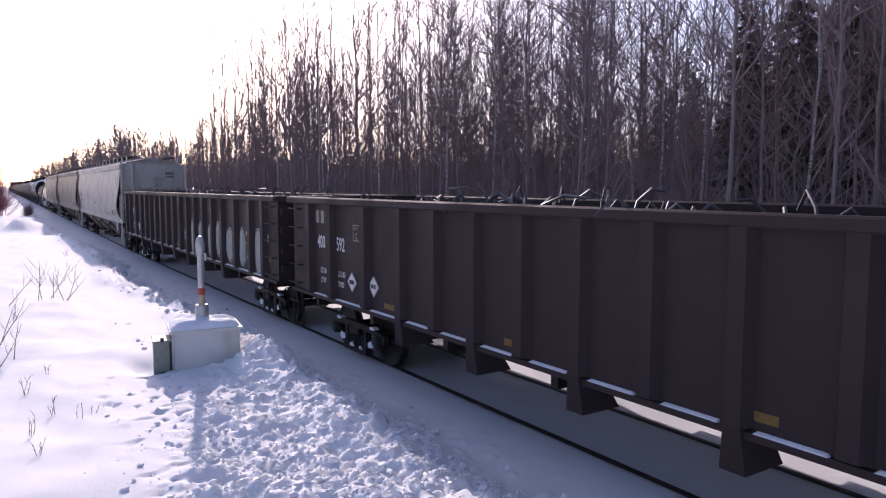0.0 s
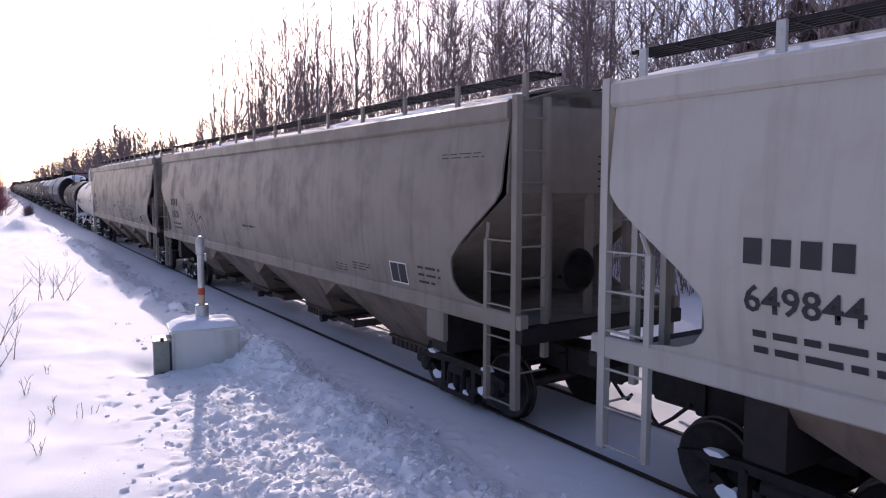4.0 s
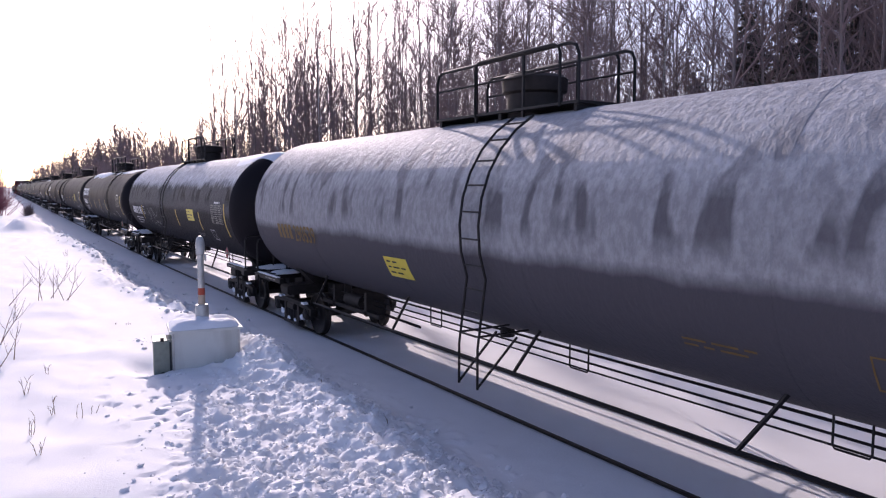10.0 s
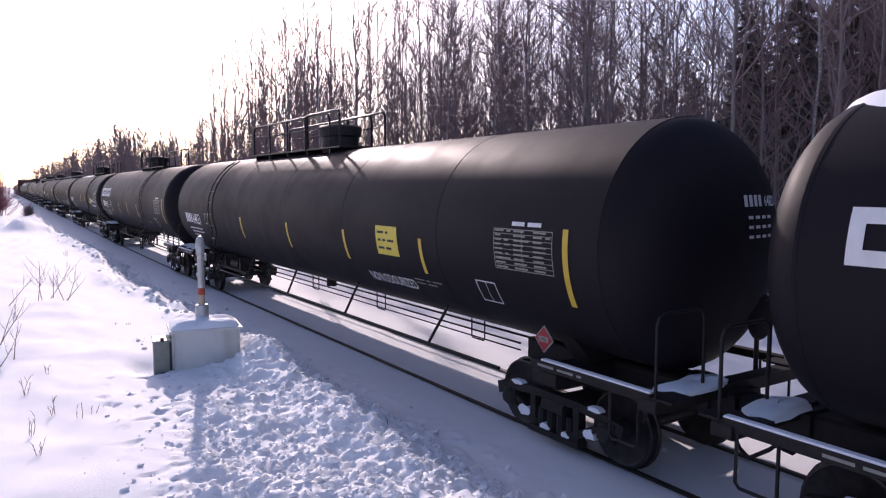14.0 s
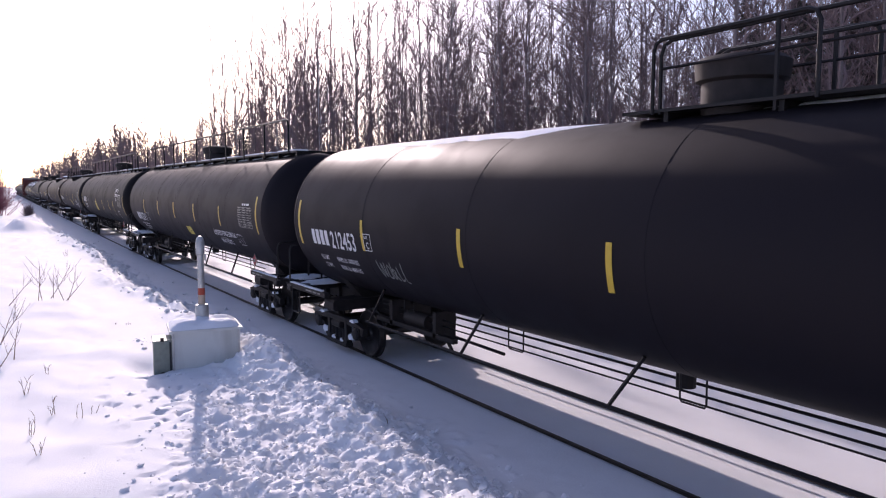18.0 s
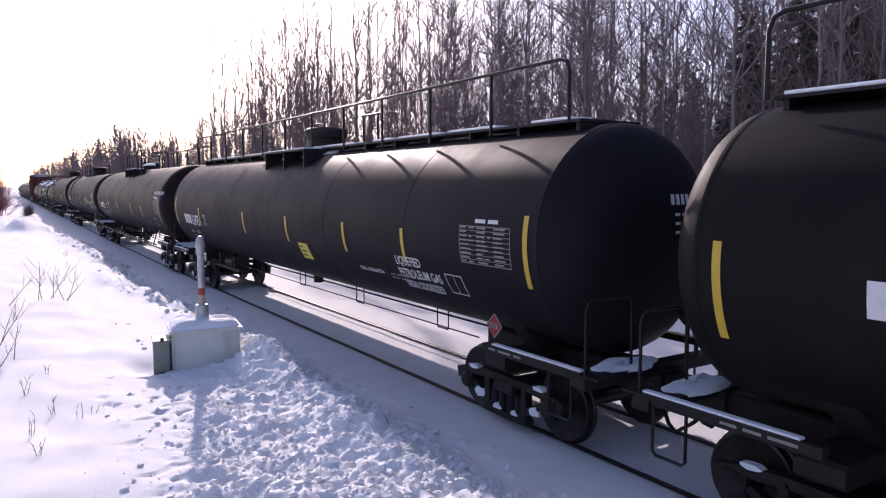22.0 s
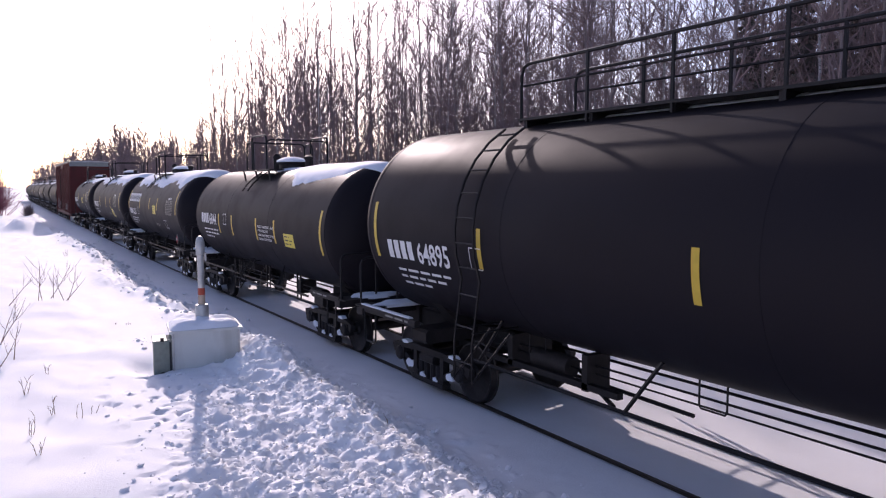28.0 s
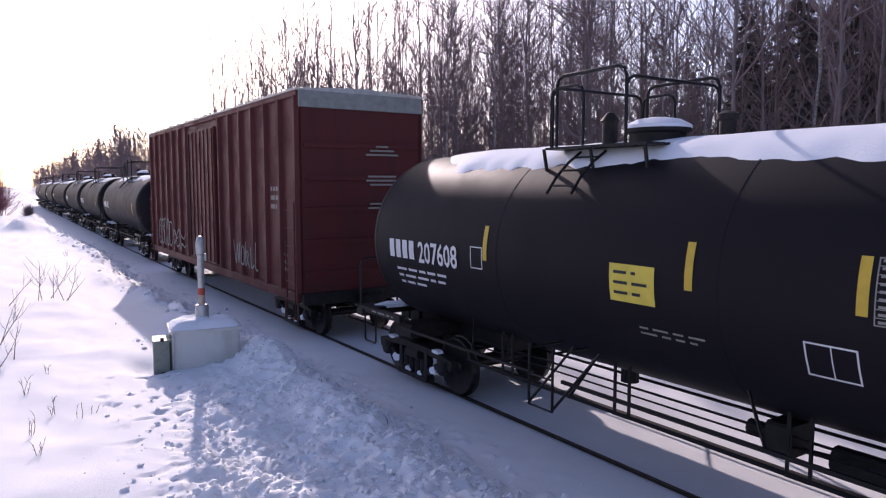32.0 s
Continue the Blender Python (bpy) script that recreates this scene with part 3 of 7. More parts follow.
# tall trees that end the near wood
for k, (off, x, h) in enumerate(((-19.2, 11.0, 15.5), (-18.2, 11.0, 18.6), (-17.6, 12.5, 16.5), (-16.6, 12.0, 16.0), (-15.4, 11.5, 17.6), (-14.6, 12.5, 15.0), (-13.4, 12.0, 19.5), (-12.6, 13.5, 16.5), (-11.4, 12.0, 18.6), (-10.3, 14.0, 15.5), (-9.4, 13.0, 18.8), (-6.7, 12.0, 17.5))):
    y = (x + 7) / math.tan(radians(33.1 + off))
    kind = (18, 19, 20)[k % 3]
    plant(kind, x + bend(y), y, h / KINDS[kind][0], k * 1.1, k in (3, 6))


def spruce(x, y, h):
    rng = random.Random(int(x * 10 + y))
    ob = new("spruce_tree")
    ob.location = (x, y, height_at(x, y) - 0.1)
    tr = Geo()
    tr.rod((0, 0, -0.3), (0, 0, h), h * 0.013, 6, 0.01)
    part("trunk", tr, BARK, ob)
    g = Geo()
    for i in range(260):
        t = 0.06 + 0.9 * (i / 260)
        r = (1 - t) ** 0.85 * h * 0.16 * rng.uniform(0.6, 1.15) + 0.05
        az = rng.uniform(0, 6.28)
        c = Vector((0, 0, h * t))
        tip = c + Vector((r * math.cos(az), r * math.sin(az), -0.28 * r))
        side = Vector((-math.sin(az), math.cos(az), 0)) * r * 0.28
        mid = c.lerp(tip, 0.55)
        g.add([c, mid + side, tip, mid - side, mid + Vector((0, 0, 0.12 * r)), mid - Vector((0, 0, 0.25 * r))],
              [(0, 1, 4), (1, 2, 4), (2, 3, 4), (3, 0, 4), (1, 0, 5), (2, 1, 5), (3, 2, 5), (0, 3, 5)])
    part("crown", g, NEEDLES, ob, smooth=0)
    return tagged(ob, "dark green spruce standing among the bare trees", "tree", "spruces in the wood")


for sx, sy, sh in ((15.6, 200, 17.0), (21.3, 205, 17.5), (23.6, 204, 16.0), (13.2, 245, 16.5), (18.6, 214, 15.0), (28.5, 200, 15.0), (33.0, 205, 15.5)):
    spruce(sx + bend(sy), sy, sh)
for sx, sy, sh in ((24, 7.5, 17), (29, 11, 17), (23, 12.5, 13), (31, 17, 16), (36, 13, 17), (26, 20, 12), (38, 22, 16), (44, 16, 18), (19.5, 17.9, 12), (20.4, 16.0, 14), (21.3, 14.6, 14), (22.5, 12.8, 15), (27, 22.5, 13), (29, 19.5, 15),
                   (17.5, 8.5, 15), (20, 10.5, 16), (25, 13.5, 15), (52, 24, 17), (24, 31, 5), (28, 40, 6), (22, 46, 5), (20, 24, 4), (26, 54, 6), (19, 60, 6), (24, 66, 6)):
    spruce(sx, sy, sh)
for k, (x, y, kind, size) in enumerate(((-7.4, 101, 14, 0.5), (-6.6, 118, 14, 0.45), (-7.0, 126, 14, 0.5))):
    plant(kind, x, y, size, k * 1.3, False)


def leaning_tree():
    """A tree beside the viewer's field whose limb reaches over the snow."""
    rng = random.Random(3)
    ob = tagged(new("bare_tree"), "bare tree reaching one twiggy limb over the snow", "tree")
    ob.location = (-7.75, 19.5, height_at(-7.75, 19.5) - 0.05)
    g = Geo()
    g.pipe([(0, 0, -0.3), (0.02, 0, 1.6), (-0.05, 0.03, 3.4), (0.0, 0.0, 5.2)], [0.07, 0.06, 0.045, 0.015], 7)
    part("trunk", g, BARK, ob)
    g = Geo()
    for z0, zt, reach in ((3.1, 4.15, 0.98), (3.3, 4.5, 0.72), (2.9, 3.9, 0.9)):
        p = [Vector((0, 0, z0)), Vector((reach * 0.4, 0.05, z0 + (zt - z0) * 0.6)), Vector((reach * 0.75, 0.0, zt)), Vector((reach, -0.03, zt + 0.06))]
        g.pipe(p, [0.022, 0.015, 0.009, 0.003], 5)
        for _ in range(12):
            q = p[1].lerp(p[3], rng.random())
            spike(g, q, q + Vector((rng.uniform(0.0, 0.3), rng.uniform(-0.2, 0.2), rng.uniform(-0.16, 0.22))), 0.007)
    part("crown", g, TWIG, ob, smooth=0)


leaning_tree()


# ---- rolling stock: running gear ----
CARS = []          # (thing, place of its middle along the train, half its truck distance, wheelsets)


def side_frame():
    g = Geo()
    for s in (1,):
        g.prism([(-0.36, 0.60), (0.36, 0.60), (0.44, 0.70), (-0.44, 0.70)], "x", s * 1.02 - 0.06, s * 1.02 + 0.06)
        for e in (-1, 1):
            a, b = (0.36 * e, 0.62), (1.10 * e, 0.50)
            poly = [(0.40 * e, 0.70), (0.30 * e, 0.60), (0.80 * e, 0.56), (1.12 * e, 0.44), (1.16 * e, 0.60), (0.86 * e, 0.66)]
            poly2 = [(0.34 * e, 0.14), (0.46 * e, 0.26), (0.80 * e, 0.44), (0.72 * e, 0.50), (0.30 * e, 0.28)]
            for q in (poly, poly2):
                if e < 0:
                    q = q[::-1]
                g.prism(q[::-1], "x", s * 1.02 - 0.055, s * 1.02 + 0.055)
            g.box(s * 1.02 - 0.07, s * 1.02 + 0.07, 0.89 * e - 0.13, 0.89 * e + 0.13, 0.36, 0.58)
            g.box(s * 1.02 - 0.06, s * 1.02 + 0.06, 0.40 * e - 0.05, 0.40 * e + 0.05, 0.18, 0.64)
        g.box(s * 1.02 - 0.08, s * 1.02 + 0.08, -0.46, 0.46, 0.12, 0.20)
        for k in (-0.26, -0.09, 0.09, 0.26):
            g.rod((s * 1.02, k, 0.20), (s * 1.02, k, 0.47), 0.065, 8)
    return g


PACKED = ((-0.62, 0.36, 0.10, 0.07), (0.58, 0.34, 0.12, 0.08), (0.16, 0.22, 0.10, 0.05), (-0.22, 0.22, 0.08, 0.05), (0.72, 0.68, 0.14, 0.03), (-0.70, 0.68, 0.12, 0.03))


def packed_lump(k):
    """A lump packed in an opening of the near side frame or on its rail."""
    g, rng = Geo(), random.Random(9 + k)
    y, z, w, h = PACKED[k]
    ring = []
    for q in range(10):
        t, r = 2 * math.pi * q / 10, rng.uniform(0.7, 1.2)
        ring.append((y + w * r * math.cos(t), z + h * r * math.sin(t)))
    return g.prism(ring, "x", -1.085, -0.99)


def bolster():
    g = Geo()
    g.box(-1.12, 1.12, -0.20, 0.20, 0.46, 0.60, 0.03)
    g.box(-0.30, 0.30, -0.26, 0.26, 0.58, 0.76, 0.03)
    for y in (-0.42, 0.42):
        g.box(-0.72, 0.72, y - 0.05, y + 0.05, 0.34, 0.44)
        g.rod((-0.15, y, 0.40), (0.15, y * 0.3, 0.66), 0.03, 6)
    return g


def wheel_set():
    """One axle with its two wheels, about its own middle."""
    g = Geo()
    prof = [(0.085, 0.68), (0.10, 0.685), (0.43, 0.715), (0.485, 0.685), (0.485, 0.712), (0.460, 0.722), (0.455, 0.81), (0.43, 0.815), (0.39, 0.79), (0.14, 0.80), (0.12, 0.85), (0.085, 0.86)]
    for s in (-1, 1):
        b = Geo().lathe_y([(r, y) for r, y in (prof if s > 0 else [(r, -y) for r, y in prof[::-1]])], n=28)
        g.add([(y, -x, z) for x, y, z in b.v], b.f)
    b = Geo().lathe_y([(0.085, -0.9), (0.085, 0.9)], n=12)
    g.add([(y, -x, z) for x, y, z in b.v], b.f)
    return g


def bearing_cap():
    b = Geo().lathe_y([(0.12, 0.94), (0.12, 1.10), (0.09, 1.13), (0.05, 1.135)], n=14)
    g = Geo()
    g.add([(y, -x, z) for x, y, z in b.v], b.f)
    return g


def truck(car, y, sets):
    bogie = part("truck", shared("truck_bolster", bolster, STEEL), None, car)
    bogie.location = (0, y, 0)
    for turn in (0, 180):
        sf = part("side_frame", shared("truck_side_frame", side_frame, STEEL), None, bogie)
        sf.matrix_basis = pose(0, 0, 0, 0, 0, turn)
    for k in range(len(PACKED)):
        part("packed_snow", shared(("packed_snow", k), lambda: packed_lump(k), SNOW_CAP), None, bogie)
    for dy in (-0.89, 0.89):
        ws = part("wheelset", shared("wheelset", wheel_set, WHEEL), None, bogie)
        ws.location = (0, dy, 0.457)
        sets.append((ws, dy))
        for turn in (0, 180):
            cap = part("bearing_cap", shared("bearing_cap", bearing_cap, STEEL), None, bogie)
            cap.matrix_basis = pose(0, dy, 0.457, 0, 0, turn)


def coupler():
    g = Geo()
    g.box(-0.09, 0.09, -0.35, 0.55, 0.78, 0.95, 0.02)
    g.box(-0.17, 0.15, -0.62, -0.32, 0.72, 1.02, 0.04)
    g.box(-0.20, -0.10, -0.72, -0.52, 0.74, 1.00, 0.03)
    g.box(-0.30, 0.30, 0.18, 0.30, 0.70, 1.10, 0.03)
    g.pipe([(0.28, 0.1, 0.80), (0.32, -0.1, 0.60), (0.28, -0.35, 0.42), (0.16, -0.55, 0.45), (0.10, -0.66, 0.55)], 0.025, 6)
    g.pipe([(-0.3, 0.2, 1.0), (-0.9, 0.2, 1.0), (-1.25, 0.2, 0.98), (-1.35, 0.2, 0.85)], 0.016, 5)
    return g


def couplers(car, face):
    """A coupler with its hose and uncoupling rod at both ends; face: half the car's length over the pulling faces."""
    for s in (-1, 1):
        c = part("coupler", shared("coupler", coupler, STEEL), None, car)
        c.matrix_basis = pose(0, s * (face - 0.66), 0, 0, 0, 0 if s < 0 else 180)


def start_car(name, label, category, middle, half_trucks):
    car = tagged(new(name), label, category, "cars of the freight train")
    car.location = (0, middle, 0)
    sets = []
    for s in (-1, 1):
        truck(car, s * half_trucks, sets)
    CARS.append((car, middle, half_trucks, sets))
    return car


# ---- marks on curved or flat sides ----
def tank_skin(R, zc):
    return lambda y, z, off=0.006: (-math.sqrt(max(R * R - (z - zc) ** 2, 0.02)) * (1 + off / R), y, z + off * (z - zc) / R)


def flat_skin(x):
    return lambda y, z, off=0.006: (x - off, y, z)


def patch(g, skin, y0, y1, z0, z1, n=None, off=0.006):
    """A thin sheet on the near side between two places along the car and two heights."""
    n = n or max(1, int(abs(z1 - z0) / 0.12))
    y0, y1 = max(y0, y1), min(y0, y1)
    verts = []
    for i in range(n + 1):
        z = z0 + (z1 - z0) * i / n
        verts += [skin(y0, z, off), skin(y1, z, off)]
    g.add(verts, [(2 * i, 2 * i + 1, 2 * i + 3, 2 * i + 2) for i in range(n)])


def line_bars(g, skin, y, z, lengths, h, gap, off=0.006):
    """Lines of small print as thin bars of given lengths, top line at z."""
    rng = random.Random(int(y * 100 + z * 10))
    for k, ln in enumerate(lengths):
        zz = z - k * gap
        a = y
        while a > y - ln:
            w = min(rng.uniform(0.10, 0.32), a - (y - ln))
            if w > 0.04:
                patch(g, skin, a, a - w, zz - h, zz, 1, off)
            a -= w + 0.06


def frame_lines(g, skin, y0, y1, z0, z1, t=0.025, rows=0, cols=0, off=0.006):
    """An outlined table."""
    patch(g, skin, y0, y1, z0, z0 + t, 1, off)
    patch(g, skin, y0, y1, z1 - t, z1, 1, off)
    patch(g, skin, y0, y0 - t, z0, z1, None, off)
    patch(g, skin, y1 + t, y1, z0, z1, None, off)
    for i in range(1, rows):
        z = z0 + (z1 - z0) * i / rows
        patch(g, skin, y0, y1, z - t / 3, z + t / 3, 1, off)
    for i in range(1, cols):
        y = y0 + (y1 - y0) * i / cols
        patch(g, skin, y, y - t / 1.5, z0, z1, None, off)


def stroke(g, skin, pts, w=0.03, off=0.008):
    """A ribbon painted along points (along, height)."""
    verts = []
    for i, (y, z) in enumerate(pts):
        (a, b), (c, d) = pts[max(i - 1, 0)], pts[min(i + 1, len(pts) - 1)]
        ln = math.hypot(c - a, d - b) or 1e-6
        ny, nz = -(d - b) / ln * w / 2, (c - a) / ln * w / 2
        verts += [skin(y + ny, z + nz, off), skin(y - ny, z - nz, off)]
    g.add(verts, [(2 * i, 2 * i + 1, 2 * i + 3, 2 * i + 2) for i in range(len(pts) - 1)])


def scrawl(car, label, skin, lines, y, z, h, w, mat, off=0.008, squeeze=1.0):
    """Sprayed lines, the first the scrawl and the others its parts."""
    first = None
    for line in lines:
        g = Geo()
        stroke(g, skin, [(y - px * h * squeeze, z + pz * h) for px, pz in sprayed(line)], w, off)
        made = part("spray_line" if first else "painted_scrawl", g, mat, first or car, "" if first else label)
        first = first or made


def sprayed(pts, steps=4):
    """A hand's smooth line through points."""
    out = []
    for i in range(len(pts) - 1):
        p = [Vector(pts[max(0, min(len(pts) - 1, i + k))]) for k in (-1, 0, 1, 2)]
        for q in range(steps):
            t = q / steps
            v = 0.5 * (2 * p[1] + (p[2] - p[0]) * t + (2 * p[0] - 5 * p[1] + 4 * p[2] - p[3]) * t * t + (3 * p[1] - p[0] - 3 * p[2] + p[3]) * t ** 3)
            out.append((v.x, v.y))
    return out + [tuple(pts[-1])]


def words(parent, name, skin, text, y, z, h, mat, off=0.007, squeeze=1.0):
    """Lettering in the built-in font, laid on the near side; it reads from y towards smaller y."""
    cu = bpy.data.curves.new(name, "FONT")
    cu.body, cu.size, cu.resolution_u, cu.offset = text, h * 1.35, 2, 0.022 * h
    tmp = bpy.data.objects.new(name, cu)
    me = bpy.data.meshes.new_from_object(tmp)
    bpy.data.objects.remove(tmp)
    for v in me.vertices:
        v.co = skin(y - v.co.x * squeeze, z + v.co.y, off)
    me.materials.clear()
    me.materials.append(mat)
    return part(name, me, None, parent)


def diamond(car, skin_x, y, z, size, face, edge=DULL_MARK, digits="", panel=None):
    """A hazard placard on its corner in a metal holder, standing off the side."""
    g = Geo()
    g.prism([(y, z - size), (y + size, z), (y, z + size), (y - size, z)], "x", skin_x - 0.012, skin_x)
    pl = part("placard", g, edge, car, "diamond hazard placard")
    g = Geo()
    k = size * 0.88
    g.prism([(y, z - k), (y + k, z), (y, z + k), (y - k, z)], "x", skin_x - 0.018, skin_x - 0.012)
    part("placard_face", g, face, pl)
    g = Geo()
    patch(g, flat_skin(skin_x - 0.019), y + size * 0.52, y - size * 0.52, z - size * 0.2, z + size * 0.2, 1, 0.002)
    part("number_panel", g, panel or DULL_MARK, pl)
    if digits:
        words(pl, "number", flat_skin(skin_x - 0.024), digits, y + size * 0.48, z - size * 0.15, size * 0.3, BLACK_MARK, 0.002)


# ---- tank cars ----
def snow_on_tank(car, a, R, zc, y0, y1, wide, seed, thick=0.06, near=1.0, far=1.0):
    """Snow lying along the top of the tank between two places, with a ragged edge."""
    rng = random.Random(seed)
    ny, na = max(8, int((y1 - y0) / 0.12)), 12
    verts, faces = [], []
    for i in range(ny + 1):
        y = y0 + (y1 - y0) * i / ny
        e = min(1.0, min(i, ny - i) / 9.0) ** 0.6
        out = max(abs(y) - a, 0) / (R * 0.5)
        rr = R * math.sqrt(max(1 - out * out, 0.02))
        wob = noise.noise(Vector((y * 0.55, seed, 0))) * 0.30 + noise.noise(Vector((y * 2.3, seed, 5))) * 0.16 + noise.noise(Vector((y * 7, seed, 9))) * 0.08
        wob2 = noise.noise(Vector((y * 0.6, seed + 40, 0))) * 0.3
        an, af = wide * near * (1 + wob) * (0.15 + 0.85 * e), wide * far * (1 + wob2) * (0.15 + 0.85 * e)
        for k in range(na + 1):
            t = k / na
            ang = -an + (an + af) * t
            lift = thick * max(0.0, 1 - abs(2 * t - 1) ** 5) * (0.35 + 0.65 * e) * (1 + 0.35 * noise.noise(Vector((y * 1.5, ang * 3, seed)))) - 0.004
            verts.append((math.sin(ang) * (rr + lift), y, zc + math.cos(ang) * (rr + lift)))
    for i in range(ny):
        for k in range(na):
            p = i * (na + 1) + k
            faces.append((p, p + na + 1, p + na + 2, p + 1)[::-1])
    g = Geo().add(verts, faces)
    return part("snow_cap", g, SNOW_CAP, car, "snow settled along the top of the tank")


def hoop(g, x, y, z0, z1, reach, r=0.022, axis="y"):
    """An upside-down U of pipe."""
    c = 0.12
    if axis == "y":
        g.pipe([(x, y, z0), (x, y, z1 - c), (x, y + c * 0.3, z1 - c * 0.3), (x, y + c, z1), (x, y + reach - c, z1), (x, y + reach - c * 0.3, z1 - c * 0.3), (x, y + reach, z1 - c), (x, y + reach, z0)], r, 6)
    else:
        g.pipe([(x, y, z0), (x, y, z1 - c), (x + c * 0.3, y, z1 - c * 0.3), (x + c, y, z1), (x + reach - c, y, z1), (x + reach - c * 0.3, y, z1 - c * 0.3), (x + reach, y, z1 - c), (x + reach, y, z0)], r, 6)


def tank_car(front, rear, label, paint=BLACK, R=1.5, zc=2.62, top="mid", rail=(-2.5, 2.5), rail_mat=None, stripes=(0.04, 0.35, 0.65, 0.95), stripe_z=2.25, stripe_h=0.54,
             dark_marks=False, number="62475", number_y=None, number_z=2.15, number_h=0.33, print_lines=True, block_logo=False, table=True, table_at=0.82,
             plate=None, sign=None, placard=None, gear=None, snow=(), low_pipe=True, ladder=True, ladder_y=0.0, far_rail=False, head_paint=None, end_rails=True, text=(), tags=(), hazard_text="", load=(), ink_mat=None, gussets=()):
    """A tank car. front, rear: where the straight part of its tank begins and ends along the train; all else is told from its middle."""
    mid, a = (front + rear) / 2, (rear - front) / 2
    rail_mat = rail_mat or RAIL_BLACK
    gear = gear or STEEL
    face = a + 1.42
    trucks = a - (0.62 if top == "dome" and a < 7 else 0.78 if a < 8.8 else 1.1)
    car = start_car("tank_car", label, "railway tank car", mid, trucks)
    couplers(car, face)
    hd = R * 0.46
    prof = [(0.02, -a - hd)] + [(R * math.sin(t), -a - hd * math.cos(t)) for t in [math.pi / 2 * k / 9 for k in range(1, 9)]]
    shell = part("tank", Geo().lathe_y([(R, -a), (R, a)], 0, zc, 64), paint, car)
    for s in (-1, 1):
        cap = prof + [(R, -a)]
        if s > 0:
            cap = [(r, -y) for r, y in cap[::-1]]
        part("tank_head", Geo().lathe_y(cap, 0, zc, 64), head_paint or paint, shell)
    for y in (-a, a):
        g = Geo()
        g.lathe_y([(R - 0.01, y - 0.03), (R + 0.004, y - 0.02), (R + 0.004, y + 0.02), (R - 0.01, y + 0.03)], 0, zc, 64)
        part("end_band", g, paint, shell)
    ns = max(2, int(2 * a / 3.0))
    for i in range(1, ns):
        g = Geo()
        y = -a + 2 * a * i / ns
        g.lathe_y([(R - 0.01, y - 0.02), (R + 0.003, y - 0.012), (R + 0.003, y + 0.012), (R - 0.01, y + 0.02)], 0, zc, 64)
        part("jacket_seam", g, paint, shell)
    # stub sills, saddles, end platforms
    for s in (-1, 1):
        g = Geo()
        y0, y1 = sorted((s * (trucks - 1.5), s * (face - 0.55)))
        g.box(-0.24, 0.24, y0, y1, 0.72, 1.06, 0.03)
        g.box(-1.25, 1.25, s * trucks - 0.22, s * trucks + 0.22, 0.82, 1.04, 0.04)
        part("stub_sill", g, gear, car)
        g = Geo()
        zz = zc - math.sqrt(R * R - 1.15 ** 2)
        g.prism([(-0.55, 1.02), (0.55, 1.02), (1.22, zz + 0.12), (1.15, zz + 0.3), (-1.15, zz + 0.3), (-1.22, zz + 0.12)], "y", s * trucks - 0.16, s * trucks + 0.16)
        part("saddle", g, gear, car)
        g = Geo()
        ye = s * (face - 0.75)
        g.box(-1.42, 1.42, ye - 0.11, ye + 0.11, 1.00, 1.14, 0.02)
        for sx in (-1, 1):
            p, q = sorted((s * (trucks - 0.1), ye))
            g.box(sx * 1.34 - 0.05, sx * 1.34 + 0.05, p, q, 1.08, 1.19, 0.01)
            g.box(sx * 1.20 - 0.18, sx * 1.20 + 0.18, ye - 0.28, ye + 0.28, 1.14, 1.165)
        plat = part("end_platform", g, rail_mat if rail_mat is not RAIL_BLACK else gear, car)
        g = Geo()
        line_bars(g, flat_skin(-1.39), s * (trucks + 0.45) + 0.4, 1.155, (0.75,), 0.03, 0.1)
        part("bar_print", g, DULL_MARK, plat)
        if a > 7:
            p, q = sorted((s * (trucks + 0.1), ye))
            g = Geo()
            g.box(-1.385, -1.30, p, q, 1.19, 1.215, 0.008)
            part("bar_snow", g, SNOW_CAP, plat, "thin line of snow")
        g = Geo()
        ring = 14
        for q in range(5):
            for k in range(ring):
                t = 2 * math.pi * k / ring
                rr = (1.0, 0.95, 0.75, 0.42, 0.02)[q] * (1 + 0.3 * noise.noise(Vector((math.cos(t) * 1.6, math.sin(t) * 1.6 + mid, s * 4 + q * 0.4))))
                g.v.append((-0.60 + 0.55 * rr * math.cos(t), ye - s * 0.06 + 0.2 * rr * math.sin(t), 1.12 + (0.0, 0.06, 0.085, 0.09, 0.092)[q] * (1 + 0.5 * noise.noise(Vector((math.cos(t) * 2, math.sin(t) * 2, mid))))))
        g.f = [(q * ring + k, q * ring + (k + 1) % ring, (q + 1) * ring + (k + 1) % ring, (q + 1) * ring + k) for q in range(4) for k in range(ring)]
        part("platform_snow", g, SNOW_CAP, plat, "lump of snow on the end platform")
        for sx in (-1, 1):
            g = Geo()
            yp = ye - s * 0.34
            g.pipe([(sx * 1.38, yp - 0.2, 1.1), (sx * 1.38, yp - 0.2, 0.62), (sx * 1.38, yp - 0.16, 0.58), (sx * 1.38, yp + 0.16, 0.58), (sx * 1.38, yp + 0.2, 0.62), (sx * 1.38, yp + 0.2, 1.1)], 0.018, 5)
            part("sill_step", g, rail_mat, car)
            if end_rails:
                g = Geo()
                if rail_mat is not RAIL_BLACK:
                    hoop(g, sx * 1.38, ye - 0.02, 1.12, 2.15, -s * 0.62, 0.022)
                hoop(g, sx * 1.36, ye + s * 0.06, 1.12, 2.02, -sx * 0.75, 0.02, "x")
                part("end_handrail", g, rail_mat, car)
